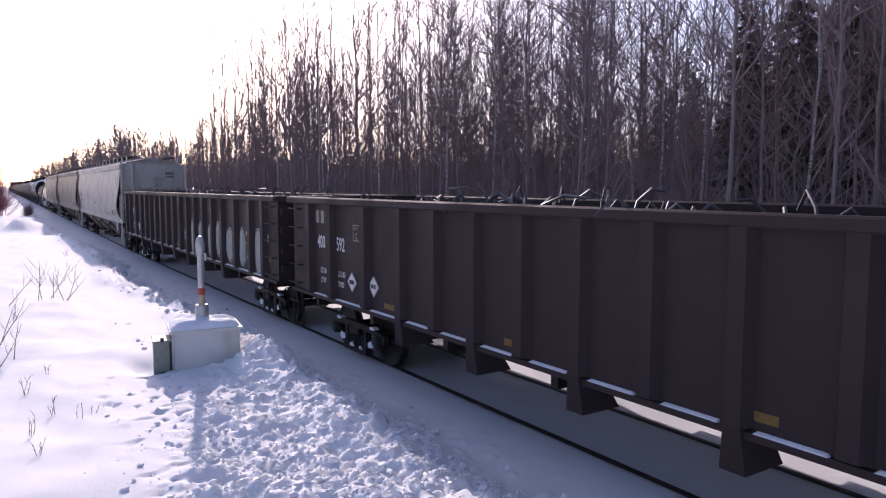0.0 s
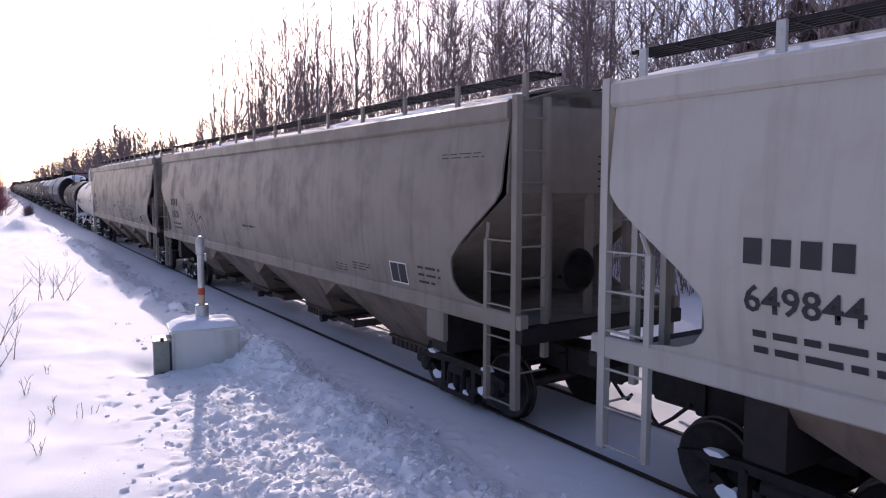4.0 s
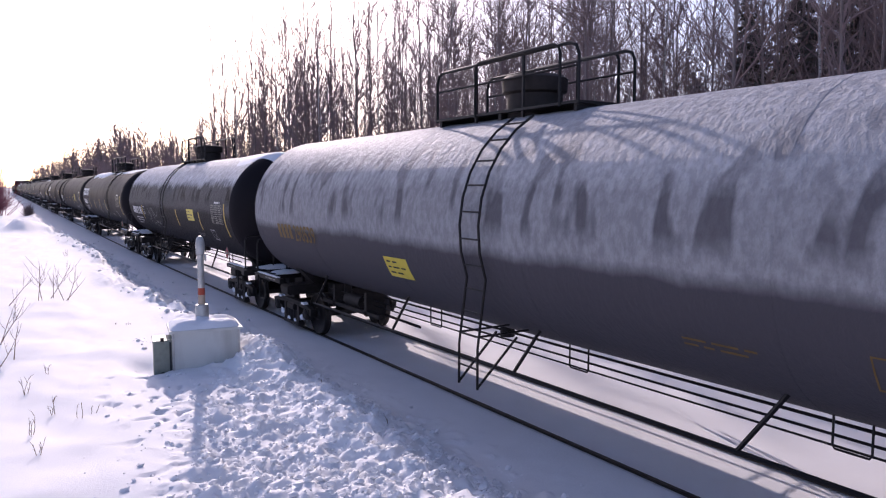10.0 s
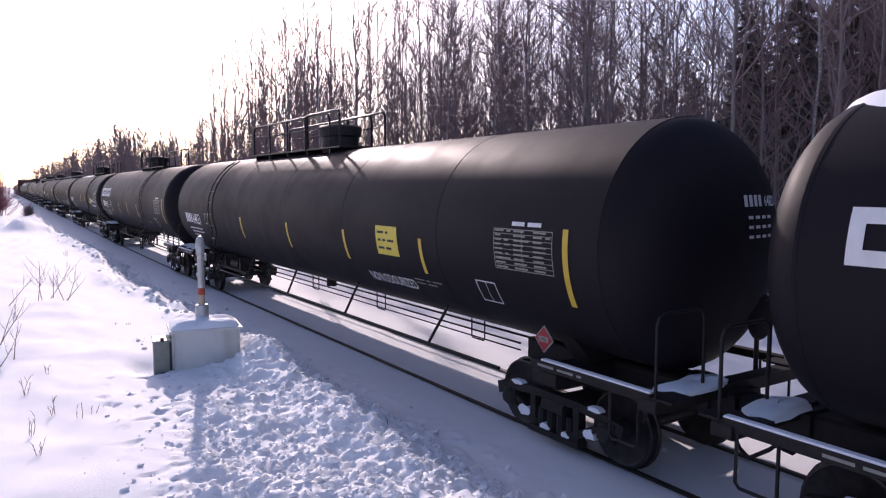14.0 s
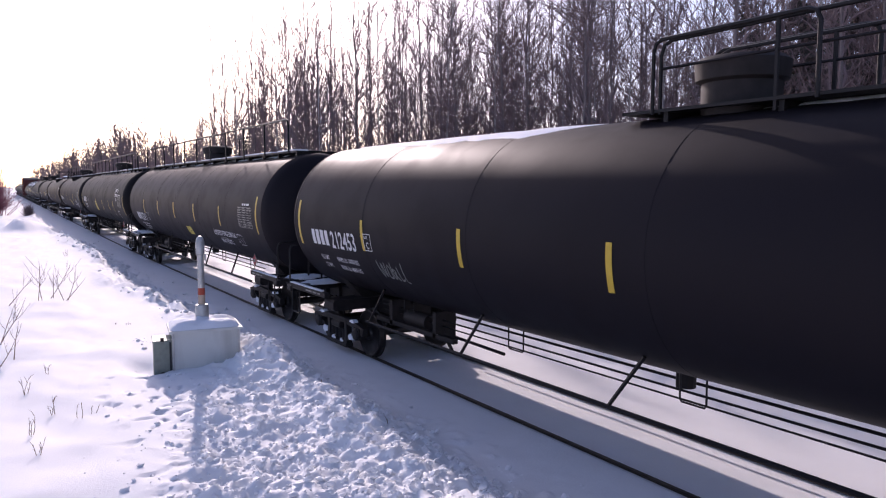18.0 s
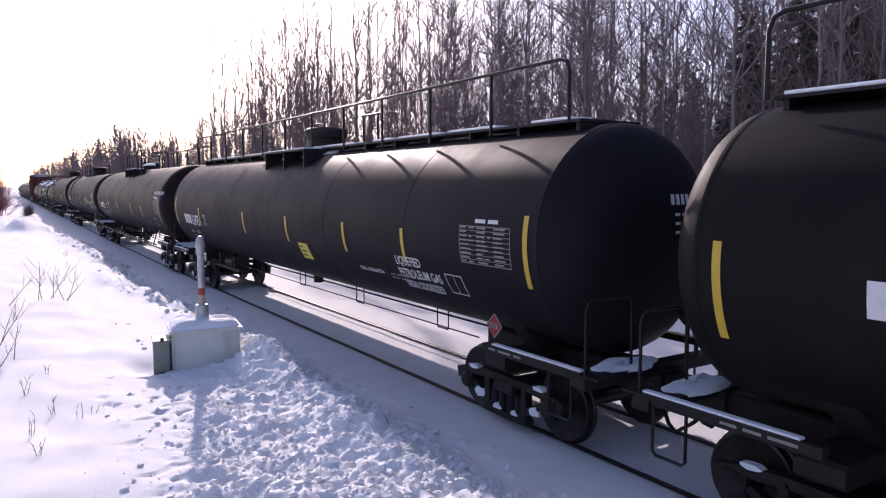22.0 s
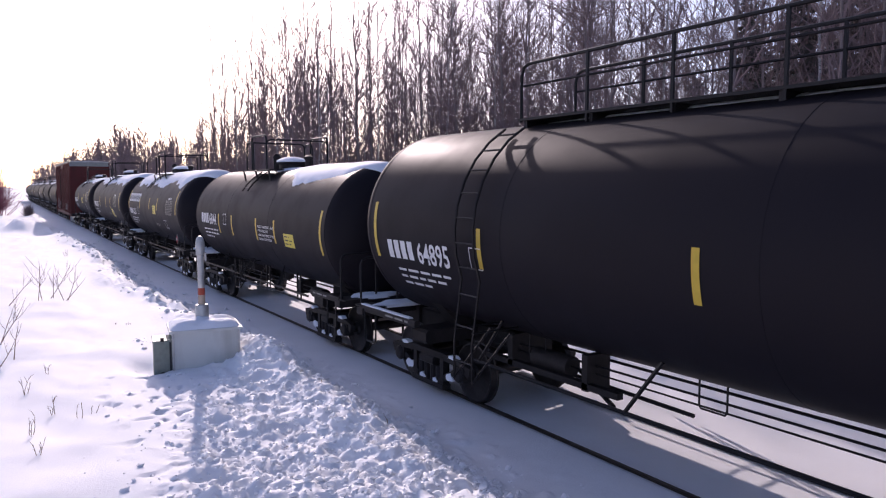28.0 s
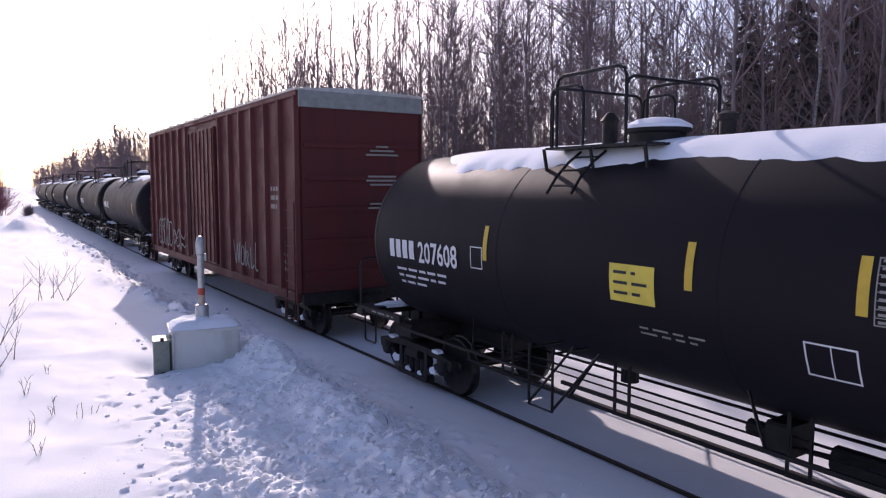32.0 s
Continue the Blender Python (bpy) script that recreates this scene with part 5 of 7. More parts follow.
def gondola(front, rear, label, bubbles=False):
    mid, a = (front + rear) / 2, (rear - front) / 2
    car = start_car("gondola_car", label, "railway gondola", mid, a - 2.0)
    couplers(car, a + 0.55)
    top, low, X = 3.06, 1.18, 1.52
    for s in (-1, 1):
        g = Geo()
        g.box(min(s * X, s * (X - 0.02)), max(s * X, s * (X - 0.02)), -a, a, low, top)
        part("side_sheet", g, GONDOLA, car)
        g = Geo()
        g.box(min(s * (X - 0.06), s * (X + 0.12)), max(s * (X - 0.06), s * (X + 0.12)), -a - 0.05, a + 0.05, top - 0.10, top + 0.03, 0.02)
        part("top_chord", g, GONDOLA, car)
        g = Geo()
        g.box(min(s * (X - 0.1), s * (X + 0.06)), max(s * (X - 0.1), s * (X + 0.06)), -a, a, low - 0.05, low + 0.02)
        part("side_sill", g, GONDOLA, car)
        posts = [-9.44, -8.48, -7.24] + [-0.15 + 0.985 * (k - 6) for k in range(13)] + [6.98, 8.37, 9.38]
        nr = len(posts)
        for k in range(nr):
            y = posts[k]
            deep = 3 <= k < nr - 3 and k % 2 == 1
            bot = 0.80 if deep else low - 0.04
            out = X + 0.11
            g = Geo()
            w1, w2 = 0.085, 0.15
            for zlo, zhi in (((low + 0.05), top - 0.09),):
                vs = []
                for z in (zlo, zhi):
                    vs += [(s * X, y - w2, z), (s * out, y - w1, z), (s * out, y + w1, z), (s * X, y + w2, z)]
                fs = [(0, 1, 5, 4), (1, 2, 6, 5), (2, 3, 7, 6), (3, 2, 1, 0), (4, 5, 6, 7)]
                if s > 0:
                    fs = [f for f in fs]
                g.add(vs, fs)
            if deep:
                g.add([(s * out, y - w1, low + 0.05), (s * out, y + w1, low + 0.05), (s * (out - 0.04), y + 0.13, bot), (s * (out - 0.04), y - 0.13, bot),
                       (s * (X - 0.2), y - w2, low + 0.05), (s * (X - 0.2), y + w2, low + 0.05), (s * (X - 0.5), y + 0.13, bot), (s * (X - 0.5), y - 0.13, bot)],
                      [(0, 1, 2, 3), (4, 7, 6, 5), (0, 3, 7, 4), (1, 5, 6, 2), (3, 2, 6, 7), (0, 4, 5, 1)])
            part("side_rib", g, GONDOLA, car)
            if s < 0 and k < nr - 1:
                yn = posts[k + 1]
                g = Geo()
                g.add([(-X - 0.005, y + 0.17, low + 0.02), (-X - 0.065, y + 0.17, low + 0.02), (-X - 0.065, yn - 0.17, low + 0.02), (-X - 0.005, yn - 0.17, low + 0.02),
                       (-X - 0.005, y + 0.19, low + 0.04), (-X - 0.05, y + 0.19, low + 0.03), (-X - 0.05, yn - 0.19, low + 0.03), (-X - 0.005, yn - 0.19, low + 0.04)],
                      [(0, 1, 5, 4), (1, 2, 6, 5), (2, 3, 7, 6), (4, 5, 6, 7)])
                part("ledge_snow", g, SNOW_CAP, car, "thin snow lying on the sill ledge")
    for s in (-1, 1):
        g = Geo()
        y0, y1 = sorted((s * a, s * (a - 0.03)))
        g.box(-X, X, y0, y1, low, top)
        for k in range(4):
            z = low + 0.3 + k * 0.42
            y0, y1 = sorted((s * a, s * (a + 0.09)))
            g.box(-X + 0.05, X - 0.05, y0, y1, z - 0.08, z + 0.08, 0.03)
        part("end_wall", g, GONDOLA, car)
        g = Geo()
        y0, y1 = sorted((s * (a - 0.02), s * (a + 0.12)))
        g.box(-X - 0.1, X + 0.1, y0, y1, top - 0.10, top + 0.035, 0.02)
        part("end_chord", g, GONDOLA, car)
        for sx in (-1, 1):
            for k in range(6):
                g = Geo()
                z = 0.95 + k * 0.38
                ye = s * (a - 0.08)
                g.pipe([(sx * (X + 0.02), ye, z), (sx * (X + 0.13), ye, z), (sx * (X + 0.13), ye - s * 0.46, z), (sx * (X + 0.02), ye - s * 0.46, z)], 0.013, 5)
                part("grab_iron", g, STEEL, car)
            g = Geo()
            g.pipe([(sx * (X + 0.05), s * (a - 0.1), low), (sx * (X + 0.05), s * (a - 0.1), 0.45), (sx * (X + 0.05), s * (a - 0.56), 0.45), (sx * (X + 0.05), s * (a - 0.56), low)], 0.02, 5)
            part("sill_step", g, STEEL, car)
    g = Geo()
    g.box(-X, X, -a, a, low - 0.06, low)
    part("floor", g, GONDOLA, car)
    g = Geo()
    g.box(-0.33, 0.33, -a - 0.1, a + 0.1, 0.70, low - 0.06, 0.02)
    for k in range(9):
        y = -a + 1 + (2 * a - 2) * k / 8
        g.box(-X + 0.1, X - 0.1, y - 0.06, y + 0.06, 0.92, low - 0.06)
    part("centre_sill", g, STEEL, car)
    skin = flat_skin(-X)
    words(car, "number", skin, "400", a - 1.29, 2.12, 0.26, WHITE_MARK, squeeze=0.68)
    words(car, "number", skin, "592" if not bubbles else "475", a - 2.16, 2.12, 0.26, WHITE_MARK, squeeze=0.68)
    for q, (word, count) in enumerate((("LD LM", "212100"), ("LT WT", "73900")) if not bubbles else (("LD LM", "212300"), ("LT WT", "73700"))):
        words(car, "lettering", skin, word, a - 1.42, 1.64 - 0.19 * q, 0.11, WHITE_MARK, squeeze=0.68)
        words(car, "lettering", skin, count, a - 2.22, 1.64 - 0.19 * q, 0.11, WHITE_MARK, squeeze=0.68)
    for k in range(3):
        g = Geo()
        patch(g, skin, a - 1.22 - 0.23 * k, a - 1.37 - 0.23 * k, 2.60, 2.84, 1, 0.006)
        part("owner_mark", g, DULL_MARK, car, "dulled white block")
    g = Geo()
    frame_lines(g, skin, a - 2.86, a - 3.12, 2.34, 2.63, 0.02)
    plate = part("stencil_frame", g, DULL_MARK, car)
    words(plate, "stencil_word", skin, "PLATE", a - 2.90, 2.54, 0.05, DULL_MARK, squeeze=0.8)
    words(plate, "stencil_letter", skin, "C", a - 2.94, 2.38, 0.11, DULL_MARK)
    diamond(car, -X - 0.005, a - 2.83, 1.60, 0.19, WHITE_MARK, DULL_MARK, "", BLACK_MARK)
    diamond(car, -X - 0.005, a - 3.66, 1.62, 0.19, WHITE_MARK, DULL_MARK, "3077")
    for k in range(5):
        g = Geo()
        y = a - 4.0 - 3.2 * k
        patch(g, skin, y, y - 0.50, 1.30, 1.39, 1)
        part("reflector_strip", g, OCHRE, car, "dirty ochre reflector strip")
    if bubbles:
        rng = random.Random(4)
        sk = flat_skin(-X)
        for k, (y, z, ry, rz, waist) in enumerate(((-2.60, 1.72, 0.27, 0.56, 0.16), (-3.50, 1.78, 0.27, 0.48, 0.18), (-4.61, 1.76, 0.28, 0.46, 0.08), (-5.43, 1.83, 0.24, 0.50, 0.34),
                                                   (-6.53, 1.75, 0.34, 0.47, 0.20), (-7.68, 1.75, 0.28, 0.50, 0.16), (-8.98, 1.74, 0.34, 0.57, 0.0))):
            bub = None
            for f, off, mat, part_name in ((1.0, 0.005, PALE_PAINT, "painted_bubble"), (0.93, 0.009, GONDOLA, "bubble_line"), (0.89, 0.013, PALE_PAINT, "bubble_fill"), (0.52, 0.017, CHALK_LINE, "bubble_mark"), (0.46, 0.021, PALE_PAINT, "bubble_middle")):
                g = Geo()
                blob(g, sk, y, z, ry * f, rz * f, 32, off, 0.07, k, waist)
                made = part(part_name, g, mat, bub or car, "pale spray-painted bubble shape" if bub is None else "")
                bub = bub or made
            for q in range(5):
                g = Geo()
                side = -1 if q < 4 else 1
                blob(g, sk, y + side * (ry + rng.uniform(0.05, 0.13)), z + 0.46 - 0.25 * q + rng.uniform(-0.08, 0.08), rng.uniform(0.02, 0.06), rng.uniform(0.03, 0.09), 12, 0.006, 0.05, q)
                part("paint_spot", g, PALE_PAINT, bub)
        g = Geo()
        blob(g, sk, -9.61, 2.11, 0.08, 0.10, 16, 0.006, 0.02)
        part("paint_spot", g, PALE_PAINT, car, "round pale paint spot")
        g = Geo()
        blob(g, sk, -9.74, 1.64, 0.07, 0.08, 16, 0.006, 0.02)
        part("paint_spot", g, OCHRE, car, "round ochre paint spot")
        scrawl(car, "small white spray-painted scrawl", sk, SCRAWL_A, -1.42, 1.50, 0.5, 0.022, PALE_PAINT, squeeze=0.5)
    # the load of scrap lies in the car and rides with it
    rng = random.Random(int(mid * 10))
    load = tagged(new("scrap_load"), "tangled scrap metal heaped in the open wagon", "scrap metal")
    load.location = (0, mid, 0)
    verts, faces, ny, nx = [], [], 60, 8
    for i in range(ny + 1):
        for k in range(nx + 1):
            y, x = -a + 0.05 + (2 * a - 0.1) * i / ny, -X + 0.03 + (2 * X - 0.06) * k / nx
            verts.append((x, y, 2.55 + 0.25 * noise.noise(Vector((x * 1.5, y * 1.5, mid))) + 0.18 * math.cos(x * 1.0)))
    faces = [(i * (nx + 1) + k, i * (nx + 1) + k + 1, (i + 1) * (nx + 1) + k + 1, (i + 1) * (nx + 1) + k) for i in range(ny) for k in range(nx)]
    part("heap", Geo().add(verts, faces), STEEL, load, smooth=0)
    for k in range(110 if not bubbles else 70):
        y, x = rng.uniform(-a + 0.3, a - 0.3), rng.uniform(-1.3, 1.3)
        p = Vector((x, y, 2.7))
        hgt = rng.uniform(0.30, 0.62) * (1.0 if y < a - 4 else 0.75)
        d = Vector((rng.uniform(-0.5, 0.5), rng.uniform(-0.5, 0.5), 0))
        g = Geo()
        g.pipe([p, p + d * 0.3 + Vector((0, 0, hgt * 0.7)), p + d * 0.8 + Vector((0, 0, hgt)), p + d * 1.3 + Vector((0, 0, hgt * rng.uniform(0.4, 1.0)))], rng.uniform(0.012, 0.03), 5)
        part("scrap_piece", g, SCRAP, load)
    CARS.append((load, mid, a - 2.0, []))
    return car


# ---- covered hoppers ----
def hopper(front, rear, label, paint, ink=BLACK_MARK, number="649844", stripes=(), tags=(), snow_wide=1.0, table=0.8, ink_red=False):
    mid, a = (front + rear) / 2, (rear - front) / 2
    car = start_car("covered_hopper_car", label, "railway hopper car", mid, a - 1.75)
    couplers(car, a + 0.62)
    EAVE, SILL = 4.32, 1.70

    def side_x(z):
        t = (z - SILL) / (EAVE - SILL)
        return 1.47 + 0.15 * math.sin(math.pi * min(max(t, 0), 1) ** 0.85) - 0.02 * t

    def notch(z):
        pts = ((1.70, 0.25), (1.76, 0.85), (1.85, 1.08), (2.02, 1.22), (2.30, 1.20), (2.56, 0.92), (2.90, 0.45), (3.10, 0.18), (3.25, 0.06), (4.4, 0.02))
        for (z0, d0), (z1, d1) in zip(pts, pts[1:]):
            if z <= z1:
                return d0 + (d1 - d0) * (z - z0) / (z1 - z0)
        return 0.02
    zs = [SILL + (EAVE - SILL) * k / 34 for k in range(35)]
    for s in (-1, 1):
        g = Geo()
        cols = 14
        for z in zs:
            e = a - notch(z)
            g.v += [(s * side_x(z), -e + 2 * e * k / cols, z) for k in range(cols + 1)]
        n = cols + 1
        for i in range(len(zs) - 1):
            for k in range(cols):
                q = (i * n + k, i * n + k + 1, (i + 1) * n + k + 1, (i + 1) * n + k)
                g.f.append(q if s > 0 else q[::-1])
        o = len(g.v)
        for z in zs:
            e = a - notch(z)
            g.v += [(s * (side_x(z) - 0.03), -e, z), (s * (side_x(z) - 0.03), e, z)]
        for i in range(len(zs) - 1):
            g.f.append((i * n, (i + 1) * n, o + 2 * i + 2, o + 2 * i))
            g.f.append((i * n + cols, (i + 1) * n + cols, o + 2 * i + 3, o + 2 * i + 1))
        part("side_sheet", g, paint, car)
        g = Geo()
        x0, x1 = sorted((s * 1.38, s * 1.50))
        g.box(x0, x1, -a - 0.25, a + 0.25, 1.48, 1.715, 0.02)
        part("side_sill", g, paint, car)
        g = Geo()
        x0, x1 = sorted((s * 1.36, s * 1.54))
        g.box(x0, x1, -a, a, EAVE - 0.20, EAVE + 0.06, 0.035)
        part("eave_angle", g, paint, car)
    g = Geo()
    roof = [(-1.44, EAVE + 0.02), (-0.55, EAVE + 0.26), (0.55, EAVE + 0.26), (1.44, EAVE + 0.02)]
    g.prism(roof, "y", -a + 0.02, a - 0.02)
    part("roof", g, paint, car)
    g = Geo()
    g.box(-0.33, 0.33, -a + 0.5, a - 0.5, EAVE + 0.26, EAVE + 0.37, 0.05)
    part("hatch_cover", g, paint, car)
    for s in (-1, 1):
        g = Geo()
        x0, x1 = sorted((s * 0.72, s * 1.16))
        for k in range(5):
            xx = x0 + 0.04 + (x1 - x0 - 0.08) * k / 4
            g.box(xx - 0.012, xx + 0.012, -a - 0.1, a + 0.1, EAVE + 0.38, EAVE + 0.42)
        for k in range(int(2 * a / 0.4)):
            y = -a + 0.2 + 0.4 * k
            g.box(x0, x1, y - 0.012, y + 0.012, EAVE + 0.375, EAVE + 0.40)
        part("running_board", g, STEEL, car)
        for k in range(14):
            y = -a + 0.1 + (2 * a - 0.2) * k / 13
            g = Geo()
            x0, x1 = sorted((s * 1.15, s * 1.19))
            g.box(x0, x1, y - 0.045, y + 0.045, EAVE + 0.05, EAVE + 0.41)
            part("board_bracket", g, PALE_STEEL if paint is not HOPPER_TAN else paint, car)
    # snow on the roof slope
    for s in (-1, 1):
        g = Geo()
        ny = 70
        for i in range(ny + 1):
            y = -a + 0.1 + (2 * a - 0.2) * i / ny
            lift = 0.05 * (1 + noise.noise(Vector((y * 0.8, s * 3, mid)))) * snow_wide
            edge = 1.36 - 0.10 * (1 + noise.noise(Vector((y * 2.1, s * 7, mid))))
            for t in (0.45, 0.7, 0.9, 1.0):
                x = 0.4 + (edge - 0.4) * (t - 0.45) / 0.55
                z = EAVE + 0.28 - (x - 0.55) * 0.27 if x > 0.55 else EAVE + 0.275
                g.v.append((s * x, y, z + (lift if t < 1.0 else 0.005)))
        g.f = [(i * 4 + k, i * 4 + k + 1, (i + 1) * 4 + k + 1, (i + 1) * 4 + k) for i in range(ny) for k in range(3)]
        part("roof_snow", g, SNOW_CAP, car, "snow lying on the roof slope")
    for s in (-1, 1):
        g = Geo()
        y0, y1 = sorted((s * (a - 0.02), s * (a - 0.06)))
        g.prism([(-1.5, 3.22), (1.5, 3.22), (1.42, EAVE), (0.5, EAVE + 0.26), (-0.5, EAVE + 0.26), (-1.42, EAVE)], "y", y0, y1)
        part("end_sheet", g, paint, car)
        g = Geo()
        g.add([(-1.45, s * (a - 0.05), 3.25), (1.45, s * (a - 0.05), 3.25), (1.40, s * (a - 2.6), 1.55), (-1.40, s * (a - 2.6), 1.55),
               (-1.45, s * (a - 0.09), 3.2), (1.45, s * (a - 0.09), 3.2), (1.40, s * (a - 2.6), 1.5), (-1.40, s * (a - 2.6), 1.5)],
              [(0, 1, 2, 3), (7, 6, 5, 4), (0, 4, 5, 1), (2, 6, 7, 3), (1, 5, 6, 2), (3, 7, 4, 0)])
        part("slope_sheet", g, paint, car)
        g = Geo()
        g.box(-0.26, 0.26, min(s * (a - 3.2), s * (a + 0.4)), max(s * (a - 3.2), s * (a + 0.4)), 0.72, 1.10, 0.03)
        part("draft_sill", g, STEEL, car)
        g = Geo()
        g.box(-1.4, 1.4, s * (a - 1.75) - 0.2, s * (a - 1.75) + 0.2, 0.86, 1.50, 0.03)
        part("body_bolster", g, STEEL, car)
        g = Geo()
        g.box(-1.5, 1.5, s * (a + 0.18) - 0.1, s * (a + 0.18) + 0.1, 1.34, 1.54, 0.02)
        part("end_sill", g, STEEL, car)
        g = Geo()
        g.box(-1.36, 1.36, min(s * (a - 1.6), s * (a + 0.1)), max(s * (a - 1.6), s * (a + 0.1)), 1.50, 1.54)
        part("end_deck", g, paint, car)
        for x in (-0.75, 0.0, 0.75):
            g = Geo()
            g.box(x - 0.05, x + 0.05, s * (a - 0.12) - 0.04, s * (a - 0.12) + 0.04, 1.52, 3.3)
            part("end_post", g, paint, car)
        for sx in (-1, 1):
            g = Geo()
            g.box(sx * 1.46 - 0.045, sx * 1.46 + 0.045, s * (a + 0.10) - 0.05, s * (a + 0.10) + 0.05, 0.48, EAVE + 0.1)
            part("corner_stile", g, paint, car)
            g = Geo()
            g.box(sx * 1.46 - 0.035, sx * 1.46 + 0.035, s * (a - 0.50) - 0.035, s * (a - 0.50) + 0.035, 0.48, 2.62)
            g.rod((sx * 1.46, s * (a - 0.50), 2.6), (sx * 1.50, s * (a - 0.42), 2.85), 0.03, 5)
            part("ladder_stile", g, paint, car)
            for k in range(6):
                z = 0.52 + 0.42 * k
                g = Geo()
                g.rod((sx * 1.48, s * (a - 0.5), z), (sx * 1.48, s * (a + 0.1), z), 0.014, 5)
                part("ladder_rung", g, paint, car)
            for k in range(9):
                z = 0.95 + 0.40 * k
                g = Geo()
                g.rod((sx * 1.44, s * (a + 0.13), z), (sx * 0.98, s * (a + 0.13), z), 0.014, 5)
                part("end_rung", g, paint, car)
            g = Geo()
            g.box(sx * 0.98 - 0.04, sx * 0.98 + 0.04, s * (a + 0.10) - 0.04, s * (a + 0.10) + 0.04, 1.1, EAVE + 0.1)
            part("inner_stile", g, paint, car)
    # hand brake at the leading end
    g = Geo()
    b = Geo().lathe_y([(0.27, -0.02), (0.30, 0.0), (0.27, 0.02), (0.24, 0.0), (0.27, -0.02)], n=20)
    g.add([(x - 0.45, y - a - 0.15, z + 2.2) for x, y, z in b.v], b.f)
    g.rod((-0.72, -a - 0.15, 2.2), (-0.18, -a - 0.15, 2.2), 0.012, 5)
    g.rod((-0.45, -a - 0.15, 1.92), (-0.45, -a - 0.15, 2.48), 0.012, 5)
    part("hand_brake", g, STEEL, car)
    # four bays, each with its sliding gate
    for yk in (-6.15, -2.05, 2.05, 6.15):
        g = Geo()
        back, fore = (2.3 if yk > 5 else 1.62), (2.3 if yk < -5 else 1.62)
        t = [(-1.46, yk - fore, 1.52), (1.46, yk - fore, 1.52), (1.46, yk + back, 1.52), (-1.46, yk + back, 1.52)]
        b = [(-0.62, yk - 0.68, 0.52), (0.62, yk - 0.68, 0.52), (0.62, yk + 0.68, 0.52), (-0.62, yk + 0.68, 0.52)]
        g.add(t + b, [(0, 1, 2, 3), (7, 6, 5, 4), (0, 4, 5, 1), (1, 5, 6, 2), (2, 6, 7, 3), (3, 7, 4, 0)])
        bay = part("hopper_bay", g, HOPPER_DIRT, car, "rust-stained hopper bay", smooth=0)
        g = Geo()
        g.box(-0.66, 0.66, yk - 0.72, yk + 0.72, 0.34, 0.53, 0.02)
        g.box(-0.70, 0.70, yk - 0.76, yk + 0.76, 0.50, 0.55, 0.01)
        for k in range(9):
            g.box(-0.69, -0.66, yk - 0.68 + 0.16 * k, yk - 0.62 + 0.16 * k, 0.36, 0.52)
        gate = part("outlet_gate", g, STEEL_RUST, bay)
        for x in (-0.62, 0.62):
            g = Geo()
            g.box(x - 0.035, x + 0.035, yk - 1.75, yk - 0.72, 0.40, 0.50, 0.01)
            part("gate_rail", g, STEEL_RUST, gate)
        g = Geo()
        g.box(-0.66, 0.66, yk - 1.78, yk - 1.70, 0.38, 0.52, 0.01)
        part("gate_stop", g, STEEL_RUST, gate)
        g = Geo()
        g.rod((-0.98, yk - 0.88, 0.47), (0.98, yk - 0.88, 0.47), 0.03, 8)
        for s in (-1, 1):
            g.rod((s * 0.88, yk - 0.88, 0.47), (s * 1.02, yk - 0.88, 0.47), 0.075, 8)
        part("gate_shaft", g, STEEL, gate)
        g = Geo()
        g.box(-0.40, 0.40, yk - 0.70, yk - 0.64, 0.70, 1.25, 0.01)
        part("bay_rib", g, HOPPER_DIRT, bay)
    for yk in (-4.1, 0.0, 4.1):
        g = Geo()
        g.prism([(yk - 0.55, 1.50), (yk, 1.16), (yk + 0.55, 1.50)], "x", -1.40, 1.40)
        part("bay_ridge", g, HOPPER_DIRT, car)
    g = Geo()
    g.box(-0.25, 0.25, -a + 3, a - 3, 0.78, 1.05)
    g.rod((-0.6, -a + 3, 0.85), (-0.6, a - 3, 0.85), 0.03, 6)
    part("centre_sill", g, STEEL, car)
    g = Geo()
    g.box(-1.50, -1.42, -a + 1.5, -a + 1.95, 1.05, 1.50, 0.03)
    part("brake_box", g, paint, car)

    def skin(y, z, off=0.006):
        return (-side_x(z) - off, y, z)
    words(car, "number", skin, number, a - 1.62, 2.26, 0.24, ink, 0.008, 1.05)
    for k in range(4):
        g = Geo()
        y = a - 1.62 - 0.25 * k
        patch(g, skin, y, y - 0.17, 2.66, 2.88, None, 0.008)
        part("owner_mark", g, ink, car, "small dark block")
    g = Geo()
    frame_lines(g, skin, a - 4.0, a - 4.3, 2.45, 2.75, 0.02, 0, 0, 0.008)
    part("stencil_frame", g, ink, car)
    g = Geo()
    line_bars(g, skin, a - 1.7, 2.1, (1.1, 1.1), 0.06, 0.14, 0.008)
    line_bars(g, skin, -a + 2.12, 2.12, (0.62, 0.62, 0.45), 0.035, 0.11, 0.008)
    part("load_print", g, ink, car)
    def end_skin(u, z, off=0.006):
        return (-u, -a + 0.02 - off, z)
    words(car, "end_number", end_skin, number, -0.55, 3.72, 0.11, ink, 0.03, 1.0)
    g = Geo()
    for k in range(4):
        patch(g, end_skin, -0.57 - 0.12 * k, -0.65 - 0.12 * k, 3.88, 3.99, 1, 0.03)
    line_bars(g, end_skin, -0.02, 3.72, (0.42, 0.5, 0.36, 0.44, 0.4), 0.025, 0.10, 0.03)
    part("end_print", g, ink, car)
    g = Geo()
    line_bars(g, skin, -a + 1.45, 3.75, (1.0, 1.0), 0.014, 0.05, 0.008)
